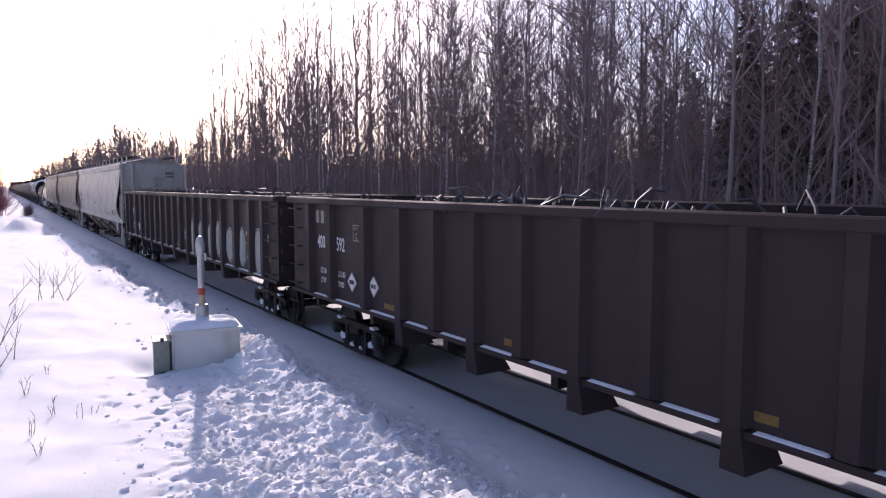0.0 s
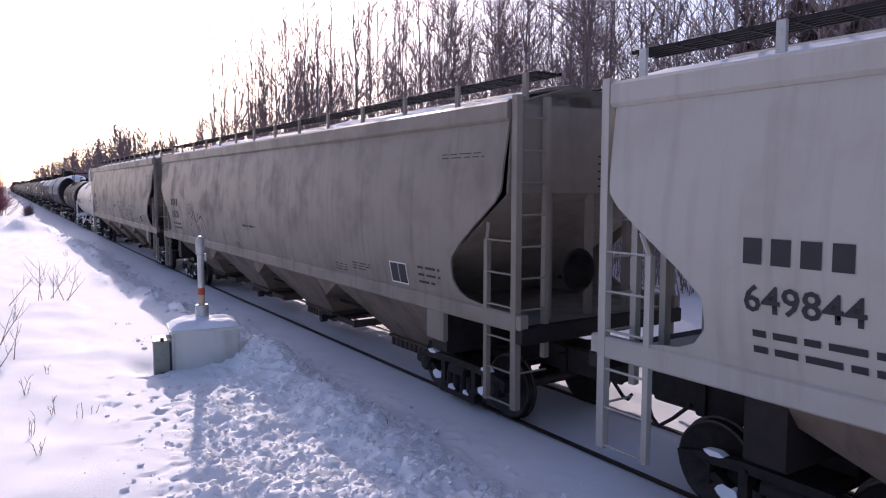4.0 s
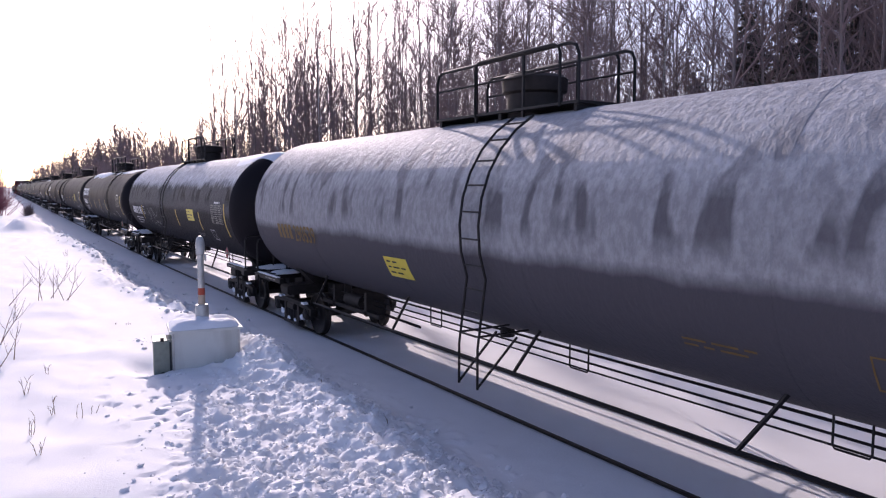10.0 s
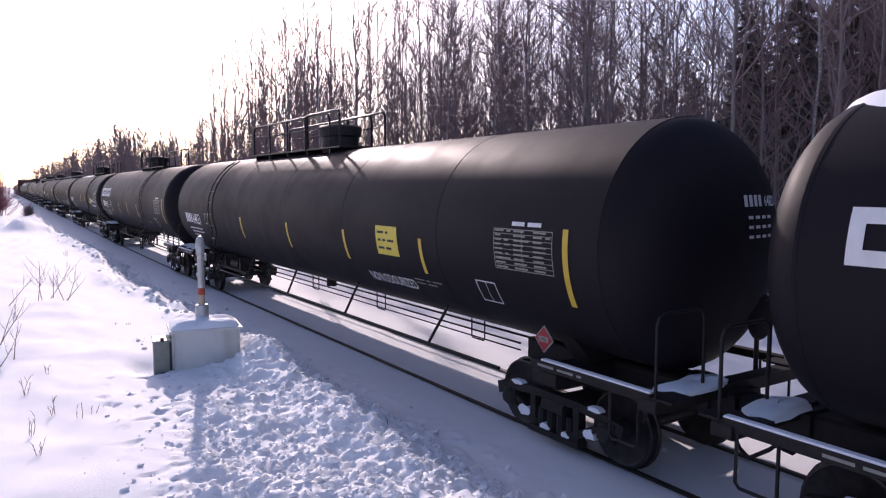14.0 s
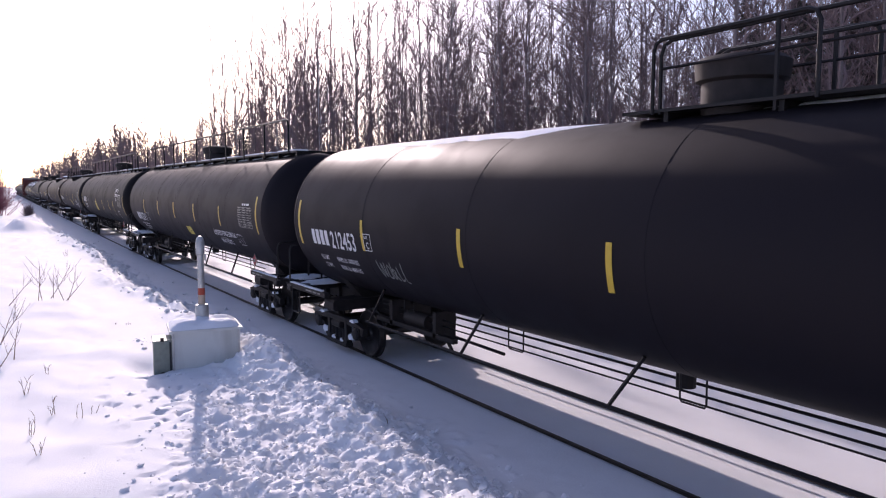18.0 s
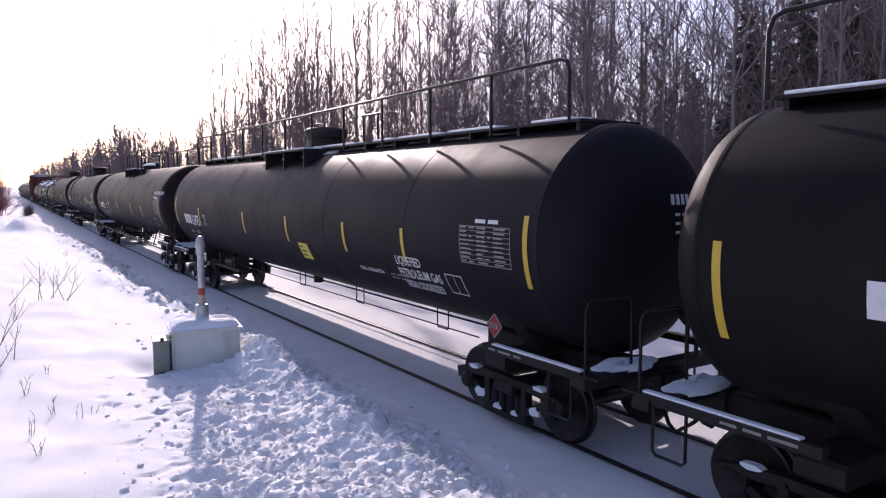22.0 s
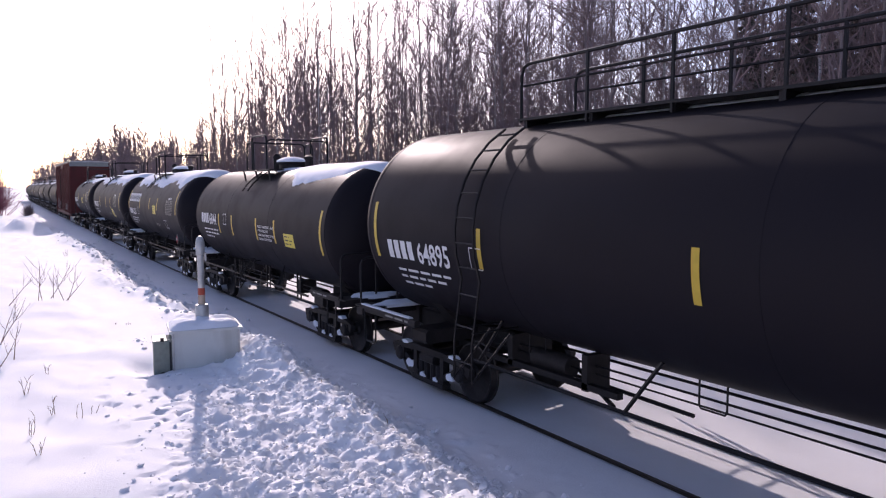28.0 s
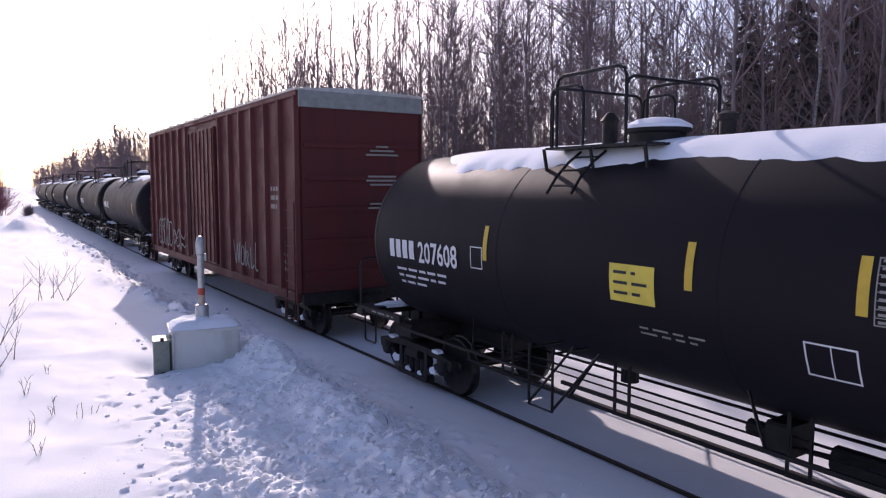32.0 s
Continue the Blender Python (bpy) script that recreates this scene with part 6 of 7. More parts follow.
    line_bars(g, skin, 0.55, 2.36, (0.95,), 0.05, 0.1, 0.008)
    line_bars(g, skin, 1.35, 1.86, (0.34, 0.4), 0.025, 0.06, 0.008)
    line_bars(g, skin, -4.85, 1.90, (0.5, 0.5, 0.5), 0.018, 0.05, 0.008)
    line_bars(g, skin, -5.6, 1.98, (0.7, 0.7, 0.5), 0.018, 0.05, 0.008)
    part("small_print", g, ink, car)
    if ink_red:
        words(car, "lettering", skin, "WARNING", -3.80, 2.0, 0.075, RED_INK, 0.008, 0.9)
        g = Geo()
        line_bars(g, skin, -3.80, 1.94, (0.5, 0.5, 0.5, 0.45), 0.022, 0.05, 0.008)
        part("warning_print", g, RED_INK, car, "faded red warning print")
    g = Geo()
    patch(g, skin, -a + 2.97, -a + 2.48, 1.80, 2.10, 3, 0.008)
    pl = part("stencil_panel", g, BLACK_MARK, car, "black stencil panel with white frame")
    g = Geo()
    frame_lines(g, skin, -a + 2.99, -a + 2.46, 1.78, 2.12, 0.02, 0, 2, 0.012)
    part("panel_frame", g, WHITE_MARK, pl)
    for f, h in stripes:
        g = Geo()
        y = a - 2 * a * f
        patch(g, skin, y + 0.05, y - 0.05, 2.02 - h / 2, 2.02 + h / 2, 5, 0.008)
        part("reflector_strip", g, YELLOW, car)
    for f, z, h, pts, mat, w in tags:
        scrawl(car, "spray-painted outline scrawl", skin, pts, a - 2 * a * f, z + 0.1, h, w, mat, 0.009)
    return car


# ---- boxcar ----
def boxcar(front, rear):
    mid, a = (front + rear) / 2, (rear - front) / 2
    car = start_car("boxcar", "oxide-red boxcar with ribbed sides and a white-topped end", "railway boxcar", mid, a - 1.6)
    couplers(car, a + 0.75)
    X, LOW, TOP = 1.45, 1.0, 5.28
    for s in (-1, 1):
        x0, x1 = sorted((s * X, s * (X - 0.04)))
        g = Geo()
        g.box(x0, x1, -a, a, LOW, TOP)
        part("side_sheet", g, BOXCAR_RED, car)
        x0, x1 = sorted((s * (X - 0.02), s * (X + 0.07)))
        g = Geo()
        g.box(x0, x1, -a + 0.1, a - 0.1, LOW - 0.16, LOW + 0.06, 0.02)
        part("side_sill", g, BOXCAR_RED, car)
        g = Geo()
        g.box(x0, x1, -a, a, TOP - 0.12, TOP + 0.02, 0.02)
        part("top_plate", g, BOXCAR_RED, car)
        for k in range(17):
            y = -a + 0.12 + (2 * a - 0.24) * k / 16
            if abs(y) < 1.6:
                continue
            g = Geo()
            w1, w2, out = 0.05, 0.09, X + 0.09
            vs = []
            for z in (LOW + 0.05, TOP - 0.1):
                vs += [(s * X, y - w2, z), (s * out, y - w1, z), (s * out, y + w1, z), (s * X, y + w2, z)]
            g.add(vs, [(0, 1, 5, 4), (1, 2, 6, 5), (2, 3, 7, 6), (3, 2, 1, 0), (4, 5, 6, 7)])
            part("side_post", g, BOXCAR_RED, car)
        x0, x1 = sorted((s * (X + 0.02), s * (X + 0.09)))
        g = Geo()
        g.box(x0, x1, -1.45, 1.45, LOW + 0.1, TOP - 0.3)
        door = part("sliding_door", g, BOXCAR_RED, car)
        for k in range(7):
            y = -1.3 + 2.6 * k / 6
            g = Geo()
            x0, x1 = sorted((s * (X + 0.09), s * (X + 0.12)))
            g.box(x0, x1, y - 0.04, y + 0.04, LOW + 0.15, TOP - 0.35)
            part("door_rib", g, BOXCAR_RED, door)
        g = Geo()
        g.rod((s * (X + 0.15), 1.1, LOW + 0.2), (s * (X + 0.15), 1.1, TOP - 0.4), 0.02, 6)
        part("lock_rod", g, STEEL, door)
        for e in (-1, 1):
            for k in range(6):
                z = 0.9 + 0.38 * k
                g = Geo()
                g.rod((s * (X + 0.13), e * (a - 0.08), z), (s * (X + 0.13), e * (a - 0.56), z), 0.013, 5)
                part("grab_iron", g, BOXCAR_RED, car)
            g = Geo()
            for yy in (a - 0.08, a - 0.56):
                g.rod((s * (X + 0.12), e * yy, 0.5), (s * (X + 0.12), e * yy, 3.0), 0.016, 5)
            g.rod((s * (X + 0.12), e * (a - 0.08), 0.5), (s * (X + 0.12), e * (a - 0.56), 0.5), 0.016, 5)
            part("side_ladder", g, BOXCAR_RED, car)
    g = Geo()
    g.prism([(-X - 0.1, TOP), (X + 0.1, TOP), (X + 0.1, TOP + 0.04), (0, TOP + 0.12), (-X - 0.1, TOP + 0.04)], "y", -a - 0.06, a + 0.06)
    roof = part("roof", g, PALE_STEEL, car, "weathered galvanised roof")
    for k in range(14):
        y = -a + 0.4 + (2 * a - 0.8) * k / 13
        g = Geo()
        g.add([(-X - 0.1, y - 0.04, TOP + 0.04), (0, y - 0.04, TOP + 0.12), (X + 0.1, y - 0.04, TOP + 0.04), (X + 0.1, y + 0.04, TOP + 0.04), (0, y + 0.04, TOP + 0.12), (-X - 0.1, y + 0.04, TOP + 0.04),
               (-X - 0.1, y, TOP + 0.08), (0, y, TOP + 0.16), (X + 0.1, y, TOP + 0.08)], [(0, 1, 7, 6), (1, 2, 8, 7), (3, 4, 7, 8), (4, 5, 6, 7)])
        part("roof_rib", g, PALE_STEEL, roof)
    for s in (-1, 1):
        g = Geo()
        y0, y1 = sorted((s * a, s * (a - 0.04)))
        g.box(-X, X, y0, y1, LOW, TOP)
        end = part("end_wall", g, BOXCAR_RED, car)
        g = Geo()
        y0, y1 = sorted((s * (a + 0.002), s * (a + 0.05)))
        g.box(-X - 0.02, X + 0.02, y0, y1, TOP - 0.34, TOP + 0.02)
        part("end_band", g, CHALK_LINE, end, "dulled white band across the end's top")
        for k in range(5):
            z = LOW + 0.45 + 0.68 * k
            g = Geo()
            y0, y1 = sorted((s * a, s * (a + 0.05)))
            g.box(-X + 0.08, X - 0.08, y0, y1, z - 0.05, z + 0.05, 0.03)
            part("end_rib", g, BOXCAR_RED, end)
        g = Geo()
        for z, ws in ((4.15, (0.3, 0.6, 0.8)), (3.5, (0.7, 0.8, 0.6)), (2.9, (0.6, 0.7))):
            for q, w in enumerate(ws):
                y0, y1 = sorted((s * (a + 0.052), s * (a + 0.056)))
                g.box(0.45 - w / 2, 0.45 + w / 2, y0, y1, z - 0.09 * q, z - 0.09 * q + 0.04)
        part("end_print", g, DULL_MARK, end)
        g = Geo()
        g.box(-X, X, s * (a + 0.02) - 0.08, s * (a + 0.02) + 0.08, LOW - 0.2, LOW + 0.05, 0.02)
        g.box(-1.3, 1.3, s * (a - 1.6) - 0.2, s * (a - 1.6) + 0.2, 0.80, LOW, 0.03)
        part("end_sill", g, STEEL, car)
    g = Geo()
    g.box(-0.3, 0.3, -a - 0.1, a + 0.1, 0.68, LOW - 0.02, 0.02)
    g.box(-X, X, -a, a, LOW - 0.04, LOW)
    part("underframe", g, STEEL, car)
    skin = flat_skin(-X - 0.092)
    for y, z, h, pts in ((6.2, 1.25, 0.9, SCRAWL_B), (-3.2, 1.25, 0.75, SCRAWL_A), (3.9, 1.2, 0.7, SCRAWL_C)):
        scrawl(car, "faded white spray-painted scrawl", skin, pts, y, z, h, 0.05, CHALK_LINE)
    g = Geo()
    line_bars(g, flat_skin(-X), -a + 1.8, 3.3, (0.5, 0.5, 0.4), 0.1, 0.2)
    line_bars(g, flat_skin(-X), -a + 1.3, 2.0, (0.4, 0.5, 0.4, 0.5), 0.07, 0.16)
    part("side_print", g, DULL_MARK, car)
    return car


# ---- beside the track ----
def signal_case():
    base_z = 0.17
    ob = tagged(new("signal_case"), "pale grey trackside equipment case capped with snow, a mast on it", "signal box")
    ob.matrix_world = Matrix.LocRotScale((-3.97, 12.0, base_z), Euler((0, 0, radians(-9))), (0.95, 0.95, 0.97))
    g = Geo()
    g.box(-0.54, 0.54, -0.40, 0.40, -0.3, 0.80)
    part("case_body", g, CASE_PAINT, ob)
    for x in (-0.54, 0.54):
        g = Geo()
        g.box(x - 0.02, x + 0.02, -0.425, -0.40, -0.25, 0.80)
        part("corner_strip", g, PALE_STEEL, ob)
    g = Geo()
    g.add([(-0.60, -0.46, 0.80), (0.60, -0.46, 0.80), (0.60, 0.46, 0.80), (-0.60, 0.46, 0.80), (-0.60, -0.46, 0.84), (0.60, -0.46, 0.84), (0.60, 0.46, 0.84), (-0.60, 0.46, 0.84), (-0.45, -0.3, 0.87), (0.45, -0.3, 0.87), (0.45, 0.3, 0.87), (-0.45, 0.3, 0.87)],
          [(3, 2, 1, 0), (0, 1, 5, 4), (1, 2, 6, 5), (2, 3, 7, 6), (3, 0, 4, 7), (4, 5, 9, 8), (5, 6, 10, 9), (6, 7, 11, 10), (7, 4, 8, 11), (8, 9, 10, 11)])
    part("lid", g, CASE_PAINT, ob)
    g = Geo()
    n, m = 44, 12
    for i in range(m + 1):
        r = i / m
        for k in range(n):
            t = 2 * math.pi * k / n
            c, sn = math.cos(t), math.sin(t)
            sq = 1 / max(abs(c), abs(sn)) ** 0.85
            ragged = 1 + 0.05 * noise.noise(Vector((c * 2.2, sn * 2.2, 5)))
            x, y = 0.585 * r * c * sq * ragged, 0.45 * r * sn * sq * ragged
            x, y = max(-0.63, min(0.63, x)), max(-0.49, min(0.49, y))
            lump = 0.05 * noise.noise(Vector((x * 4.5, y * 6, 2))) + 0.03 * abs(noise.noise(Vector((x * 9, y * 9, 7))))
            edge = max(0, 1 - r ** 9)
            g.v.append((x, y, 0.835 + edge * (0.085 + 0.05 * (1 - r * r) + lump) + (1 - edge) * 0.01))
    g.f = [(i * n + k, i * n + (k + 1) % n, (i + 1) * n + (k + 1) % n, (i + 1) * n + k)[::-1] for i in range(m) for k in range(n)]
    part("snow_cap", g, SNOW_CAP, ob, "flat lumpy crust of snow on the lid")
    g = Geo()
    g.box(-0.85, -0.545, -0.36, 0.10, -0.25, 0.66, 0.02)
    sb = part("side_cabinet", g, CASE_GREEN, ob, "narrow grey-green side cabinet")
    g = Geo()
    g.box(-0.865, -0.542, -0.375, 0.12, 0.66, 0.69, 0.01)
    part("cabinet_lid", g, CASE_GREEN, sb)
    g = Geo()
    g.box(-0.60, -0.57, -0.375, -0.36, -0.25, 0.66)
    part("hinge_strip", g, BLACK_MARK, sb)
    for z in (0.10, 0.68):
        g = Geo()
        g.box(-0.74, -0.68, -0.41, -0.34, z, z + 0.06, 0.01)
        part("latch", g, STEEL, sb)
    mast = part("mast", Geo().lathe_z([(0.058, 0.88), (0.058, 2.05), (0.075, 2.07), (0.078, 2.26), (0.06, 2.34), (0.03, 2.375), (0.005, 2.38)], -0.02, 0.05, 18), PALE_STEEL, ob, "pale grey steel mast with a rounded top")
    part("collar", Geo().lathe_z([(0.115, 0.86), (0.115, 1.16), (0.10, 1.19), (0.06, 1.195)], -0.02, 0.05, 18), PALE_STEEL, mast)
    part("red_band", Geo().lathe_z([(0.061, 1.36), (0.061, 1.48)], -0.02, 0.05, 18), RED_BAND, mast, "faded orange-red reflective band")
    part("buff_band", Geo().lathe_z([(0.060, 1.20), (0.060, 1.355)], -0.02, 0.05, 18), BUFF, mast, "buff painted band")
    g = Geo()
    g.box(0.045, 0.075, -0.02, 0.10, 1.95, 2.08, 0.01)
    part("bracket", g, PALE_STEEL, mast)
    return ob


DIM_MARK = plain("faded_dark_spray", (0.11, 0.095, 0.085), 0.7, 0, 0.3)
RED_BAND = plain("orange_red_reflective", (0.40, 0.07, 0.04), 0.5, 0, 0.2)
BUFF = plain("buff_paint", (0.45, 0.36, 0.28), 0.6, 0, 0.2)
DRY = plain("dry_stalk", (0.22, 0.15, 0.10), 0.8, 0, 0.3)
ROSY = plain("red_brown_twigs", (0.40, 0.15, 0.19), 0.8, 0, 0.4)
signal_case()


def weed(x, y, h, stems, seed):
    rng = random.Random(seed)
    ob = tagged(new("dry_weed"), "dry brown weed stalk poking out of the snow", "weed", "dry plants in the snow")
    ob.location = (x, y, height_at(x, y) - 0.03)
    for _ in range(stems):
        g = Geo()
        d = Vector((rng.gauss(0, 0.25), rng.gauss(0, 0.25), 1)).normalized()
        L = h * rng.uniform(0.55, 1.1)
        p = [Vector((rng.uniform(-0.06, 0.06), rng.uniform(-0.06, 0.06), 0))]
        for k in range(4):
            d = (d + Vector((rng.uniform(-0.2, 0.2), rng.uniform(-0.2, 0.2), 0.05))).normalized()
            p.append(p[-1] + d * L / 4)
        g.pipe(p, [0.006, 0.005, 0.004, 0.003, 0.0015], 4)
        for _ in range(2):
            s = rng.uniform(0.3, 0.95)
            i = min(int(s * 4), 3)
            q = p[i].lerp(p[i + 1], s * 4 - i)
            e = (d + Vector((rng.uniform(-0.8, 0.8), rng.uniform(-0.8, 0.8), rng.uniform(-0.1, 0.5)))).normalized() * L * rng.uniform(0.15, 0.4)
            g.pipe([q, q + e * 0.5 + Vector((0, 0, 0.02)), q + e], [0.0035, 0.0028, 0.0015], 3)
        part("stem", g, DRY, ob)
    return ob


def bowed_shrub(x, y, seed, limbs):
    """A leafless shrub: each limb (lean in x, lean in y, length, fork height, forks) bends upwards and forks into long thin branches."""
    rng = random.Random(seed)
    ob = tagged(new("shrub"), "leafless brown shrub with long bowed twigs in the snow", "shrub", "dry plants in the snow")
    ob.location = (x, y, height_at(x, y) - 0.04)
    for lx, ly, L, fork, forks in limbs:
        g = Geo()
        d = Vector((lx, ly, 1)).normalized()
        p = [Vector((rng.uniform(-0.07, 0.07), rng.uniform(-0.07, 0.07), 0))]
        for k in range(5):
            d = (d + Vector((rng.uniform(-0.10, 0.10), rng.uniform(-0.10, 0.10), 0.07))).normalized()
            p.append(p[-1] + d * L / 5)
        g.pipe(p, [0.010, 0.008, 0.007, 0.0055, 0.004, 0.002], 5)
        for q in range(forks):
            f = min(0.92, fork + 0.10 * q * rng.uniform(0.4, 1.2)) * 5
            i = min(4, int(f))
            o = p[i].lerp(p[i + 1], f - i)
            side = 1 if q % 2 else -1
            e = (d + Vector((0.84, -0.55, 0)) * side * rng.uniform(0.45, 0.95) + Vector((rng.uniform(-0.3, 0.3), rng.uniform(-0.3, 0.3), 0))).normalized()
            reach = L * rng.uniform(0.35, 0.62)
            t1 = o + e * reach * 0.4
            t2 = t1 + (e + Vector((0, 0, 0.35))).normalized() * reach * 0.6
            g.pipe([o, t1, t2], [0.0055, 0.0042, 0.0018], 4)
            g.pipe([t1, t1 + (e + Vector((-0.5 * side, 0.3 * side, 0.1))).normalized() * reach * 0.35], [0.0032, 0.0015], 3)
        part("stem", g, DRY, ob)
    return ob


for k, (x, y, limbs) in enumerate(((-5.85, 20.8, ((0.05, 0.0, 1.15, 0.32, 5), (-0.25, 0.1, 0.95, 0.35, 2))), (-5.55, 21.4, ((0.75, -0.5, 1.15, 0.4, 4), (0.1, 0.0, 0.8, 0.4, 3))), (-5.29, 20.6, ((0.35, -0.2, 0.95, 0.5, 2), (0.95, -0.6, 0.85, 0.6, 1), (-0.3, 0.2, 0.8, 0.5, 2))),
                                   (-6.55, 19.9, ((0.75, -0.5, 1.0, 0.6, 2),)), (-6.66, 14.1, ((0.10, -0.1, 0.75, 0.5, 2),)), (-6.86, 15.3, ((0.55, -0.3, 1.05, 0.5, 3), (0.3, 0.1, 0.8, 0.4, 2))), (-6.85, 13.6, ((0.6, -0.35, 0.6, 0.5, 2),)))):
    bowed_shrub(x, y, 200 + k, limbs)
for k, (x, y, h, n) in enumerate(((-6.35, 10.2, 0.28, 3), (-6.1, 9.9, 0.22, 2), (-6.65, 9.4, 0.25, 3), (-5.95, 9.95, 0.16, 2), (-6.6, 8.6, 0.2, 3), (-6.25, 12.4, 0.2, 2), (-2.9, 7.6, 0.25, 1), (-3.05, 9.2, 0.2, 1),
                                  (-6.63, 11.4, 0.3, 3), (-4.53, 16.1, 0.09, 3), (-4.7, 16.3, 0.07, 2), (-4.6, 28.0, 0.3, 3), (-4.2, 33, 0.4, 4))):
    weed(x, y, h, n, 300 + k)


def thicket(x, y, r, h, n, seed, mat, label):
    """A rounded bush of many fine twigs."""
    rng = random.Random(seed)
    ob = tagged(new("bush"), label, "bush", "bushes beside the line")
    ob.location = (x, y, height_at(x, y) - 0.05)
    g = Geo()
    for _ in range(n):
        az, el = rng.uniform(0, 6.28), rng.uniform(0.2, 1.5)
        d = Vector((math.cos(az) * math.cos(el) * r / h, math.sin(az) * math.cos(el) * r / h, math.sin(el)))
        p0 = Vector((rng.gauss(0, r * 0.25), rng.gauss(0, r * 0.25), 0))
        p1 = p0 + d * h * rng.uniform(0.4, 0.65)
        g.pipe([p0, p1, p1 + (d + Vector((rng.uniform(-0.4, 0.4), rng.uniform(-0.4, 0.4), rng.uniform(-0.2, 0.4)))) * h * 0.4], [0.022, 0.016, 0.006], 3)
        for _ in range(4):
            q = p1 + Vector((rng.uniform(-0.2, 0.2), rng.uniform(-0.2, 0.2), rng.uniform(-0.2, 0.2)))
            e = Vector((rng.uniform(-1, 1), rng.uniform(-1, 1), rng.uniform(-0.3, 1))) * 0.35 * h * 0.4
            g.pipe([q, q + e], [0.009, 0.004], 3)
    part("twig_mass", g, mat, ob, smooth=0)
    return ob


thicket(-6.7, 96.0, 2.5, 7.0, 900, 5, ROSY, "dense red-brown leafless bush beside the line")
thicket(-2.7, 93.0, 0.6, 1.3, 200, 6, TWIG, "low leafless bush beside the line")
thicket(-5.6, 120.0, 2.4, 4.0, 240, 8, TWIG, "tall leafless bush beside the line")

gondola(-6.6, 14.15, "dark open gondola heaped with scrap metal")
gondola(15.05, 35.65, "dark open gondola painted with white bubbles", True)
SIMPLE = [[(0.18, 0.05), (0.0, 0.9), (0.2, 1.02), (0.55, 0.98), (0.74, 0.8), (0.7, 0.6), (0.56, 0.5), (0.9, 0.02), (0.66, -0.05), (0.42, 0.3), (0.38, 0.02), (0.18, 0.05)], [(0.3, 0.82), (0.44, 0.74), (0.3, 0.64), (0.38, 0.82), (0.36, 0.62)],
          [(0.86, 0.95), (1.0, 1.02), (1.44, 1.0), (1.46, 0.82), (1.2, 0.76), (1.22, 0.62), (1.42, 0.6), (1.4, 0.44), (1.2, 0.4), (1.22, 0.24), (1.5, 0.2), (1.48, 0.0), (1.0, 0.02), (0.86, 0.95)],
          [(1.58, 0.9), (1.72, 1.02), (1.95, 0.94), (2.12, 0.6), (2.35, 0.96), (2.7, 0.86), (2.74, 0.6), (2.68, 0.0), (2.42, 0.02), (2.44, 0.52), (2.22, 0.22), (2.02, 0.5), (1.98, -0.05), (1.7, 0.0), (1.58, 0.9)]]
hopper(36.9, 56.8, "pale grey covered hopper car with snow on its roof", HOPPER_WHITE, number="649844", stripes=((0.507, 0.34), (0.637, 0.40), (0.93, 0.5)), snow_wide=0.6, ink_red=True)
hopper(58.5, 78.5, "tan-grey covered hopper car with snow on its roof", HOPPER_TAN, number="636230",
       tags=[(0.206, 1.59, 1.0, [[(0, 0.02), (0.0, 0.3), (0.06, 0.5), (0.16, 0.64), (0.27, 0.68), (0.31, 0.56), (0.27, 0.7), (0.4, 0.74), (0.54, 0.84), (0.65, 0.62), (0.85, 0.54), (0.98, 0.8), (1.08, 0.62), (1.3, 0.72), (1.55, 0.6), (1.75, 0.3), (1.8, 0.0)],
                                [(0.55, 0.82), (0.68, 0.45), (0.79, 0.0)], [(0.86, 0.3), (0.95, 0.45), (0.92, 0.25), (1.05, 0.3)], [(0.05, 0.42), (0.09, 0.44)], [(0.12, 0.47), (0.16, 0.49)]], BLACK_MARK, 0.035)])
hopper(80.3, 100.0, "tan-grey covered hopper car scrawled with black outlines", HOPPER_TAN, number="636225",
       tags=[(0.558, 1.56, 0.89, SIMPLE, BLACK_MARK, 0.032), (0.716, 1.60, 0.80, SCRAWL_B, DIM_MARK, 0.024), (0.925, 2.62, 0.42, [[(px * 0.9, pz + 0.35 * px) for px, pz in ln] for ln in SCRAWL_A], DIM_MARK, 0.03),
             (0.226, 1.58, 0.66, [[(0, 1), (0.1, 0.5), (0.45, 0.5)], [(0.45, 1), (0.4, 0.0)], [(1.0, 1), (0.7, 0.9), (0.65, 0.5), (1.0, 0.45), (0.95, 0.0), (0.6, 0.0)], [(1.3, 0.9), (1.3, 0.1)]], BLACK_MARK, 0.035),
             (0.296, 1.66, 0.45, [[(0, 1), (0.35, 0.9), (0.1, 0.5), (0.4, 0.45), (0.2, 0), (0, 0.1)], [(0.6, 0.9), (0.7, 0.1), (1.0, 0.9), (1.3, 0.2), (1.6, 0.0)]], RED_SIGN, 0.035), (0.66, 1.55, 0.7, SCRAWL_C, DIM_MARK, 0.028), (0.36, 1.7, 0.6, SCRAWL_A, DIM_MARK, 0.02)])


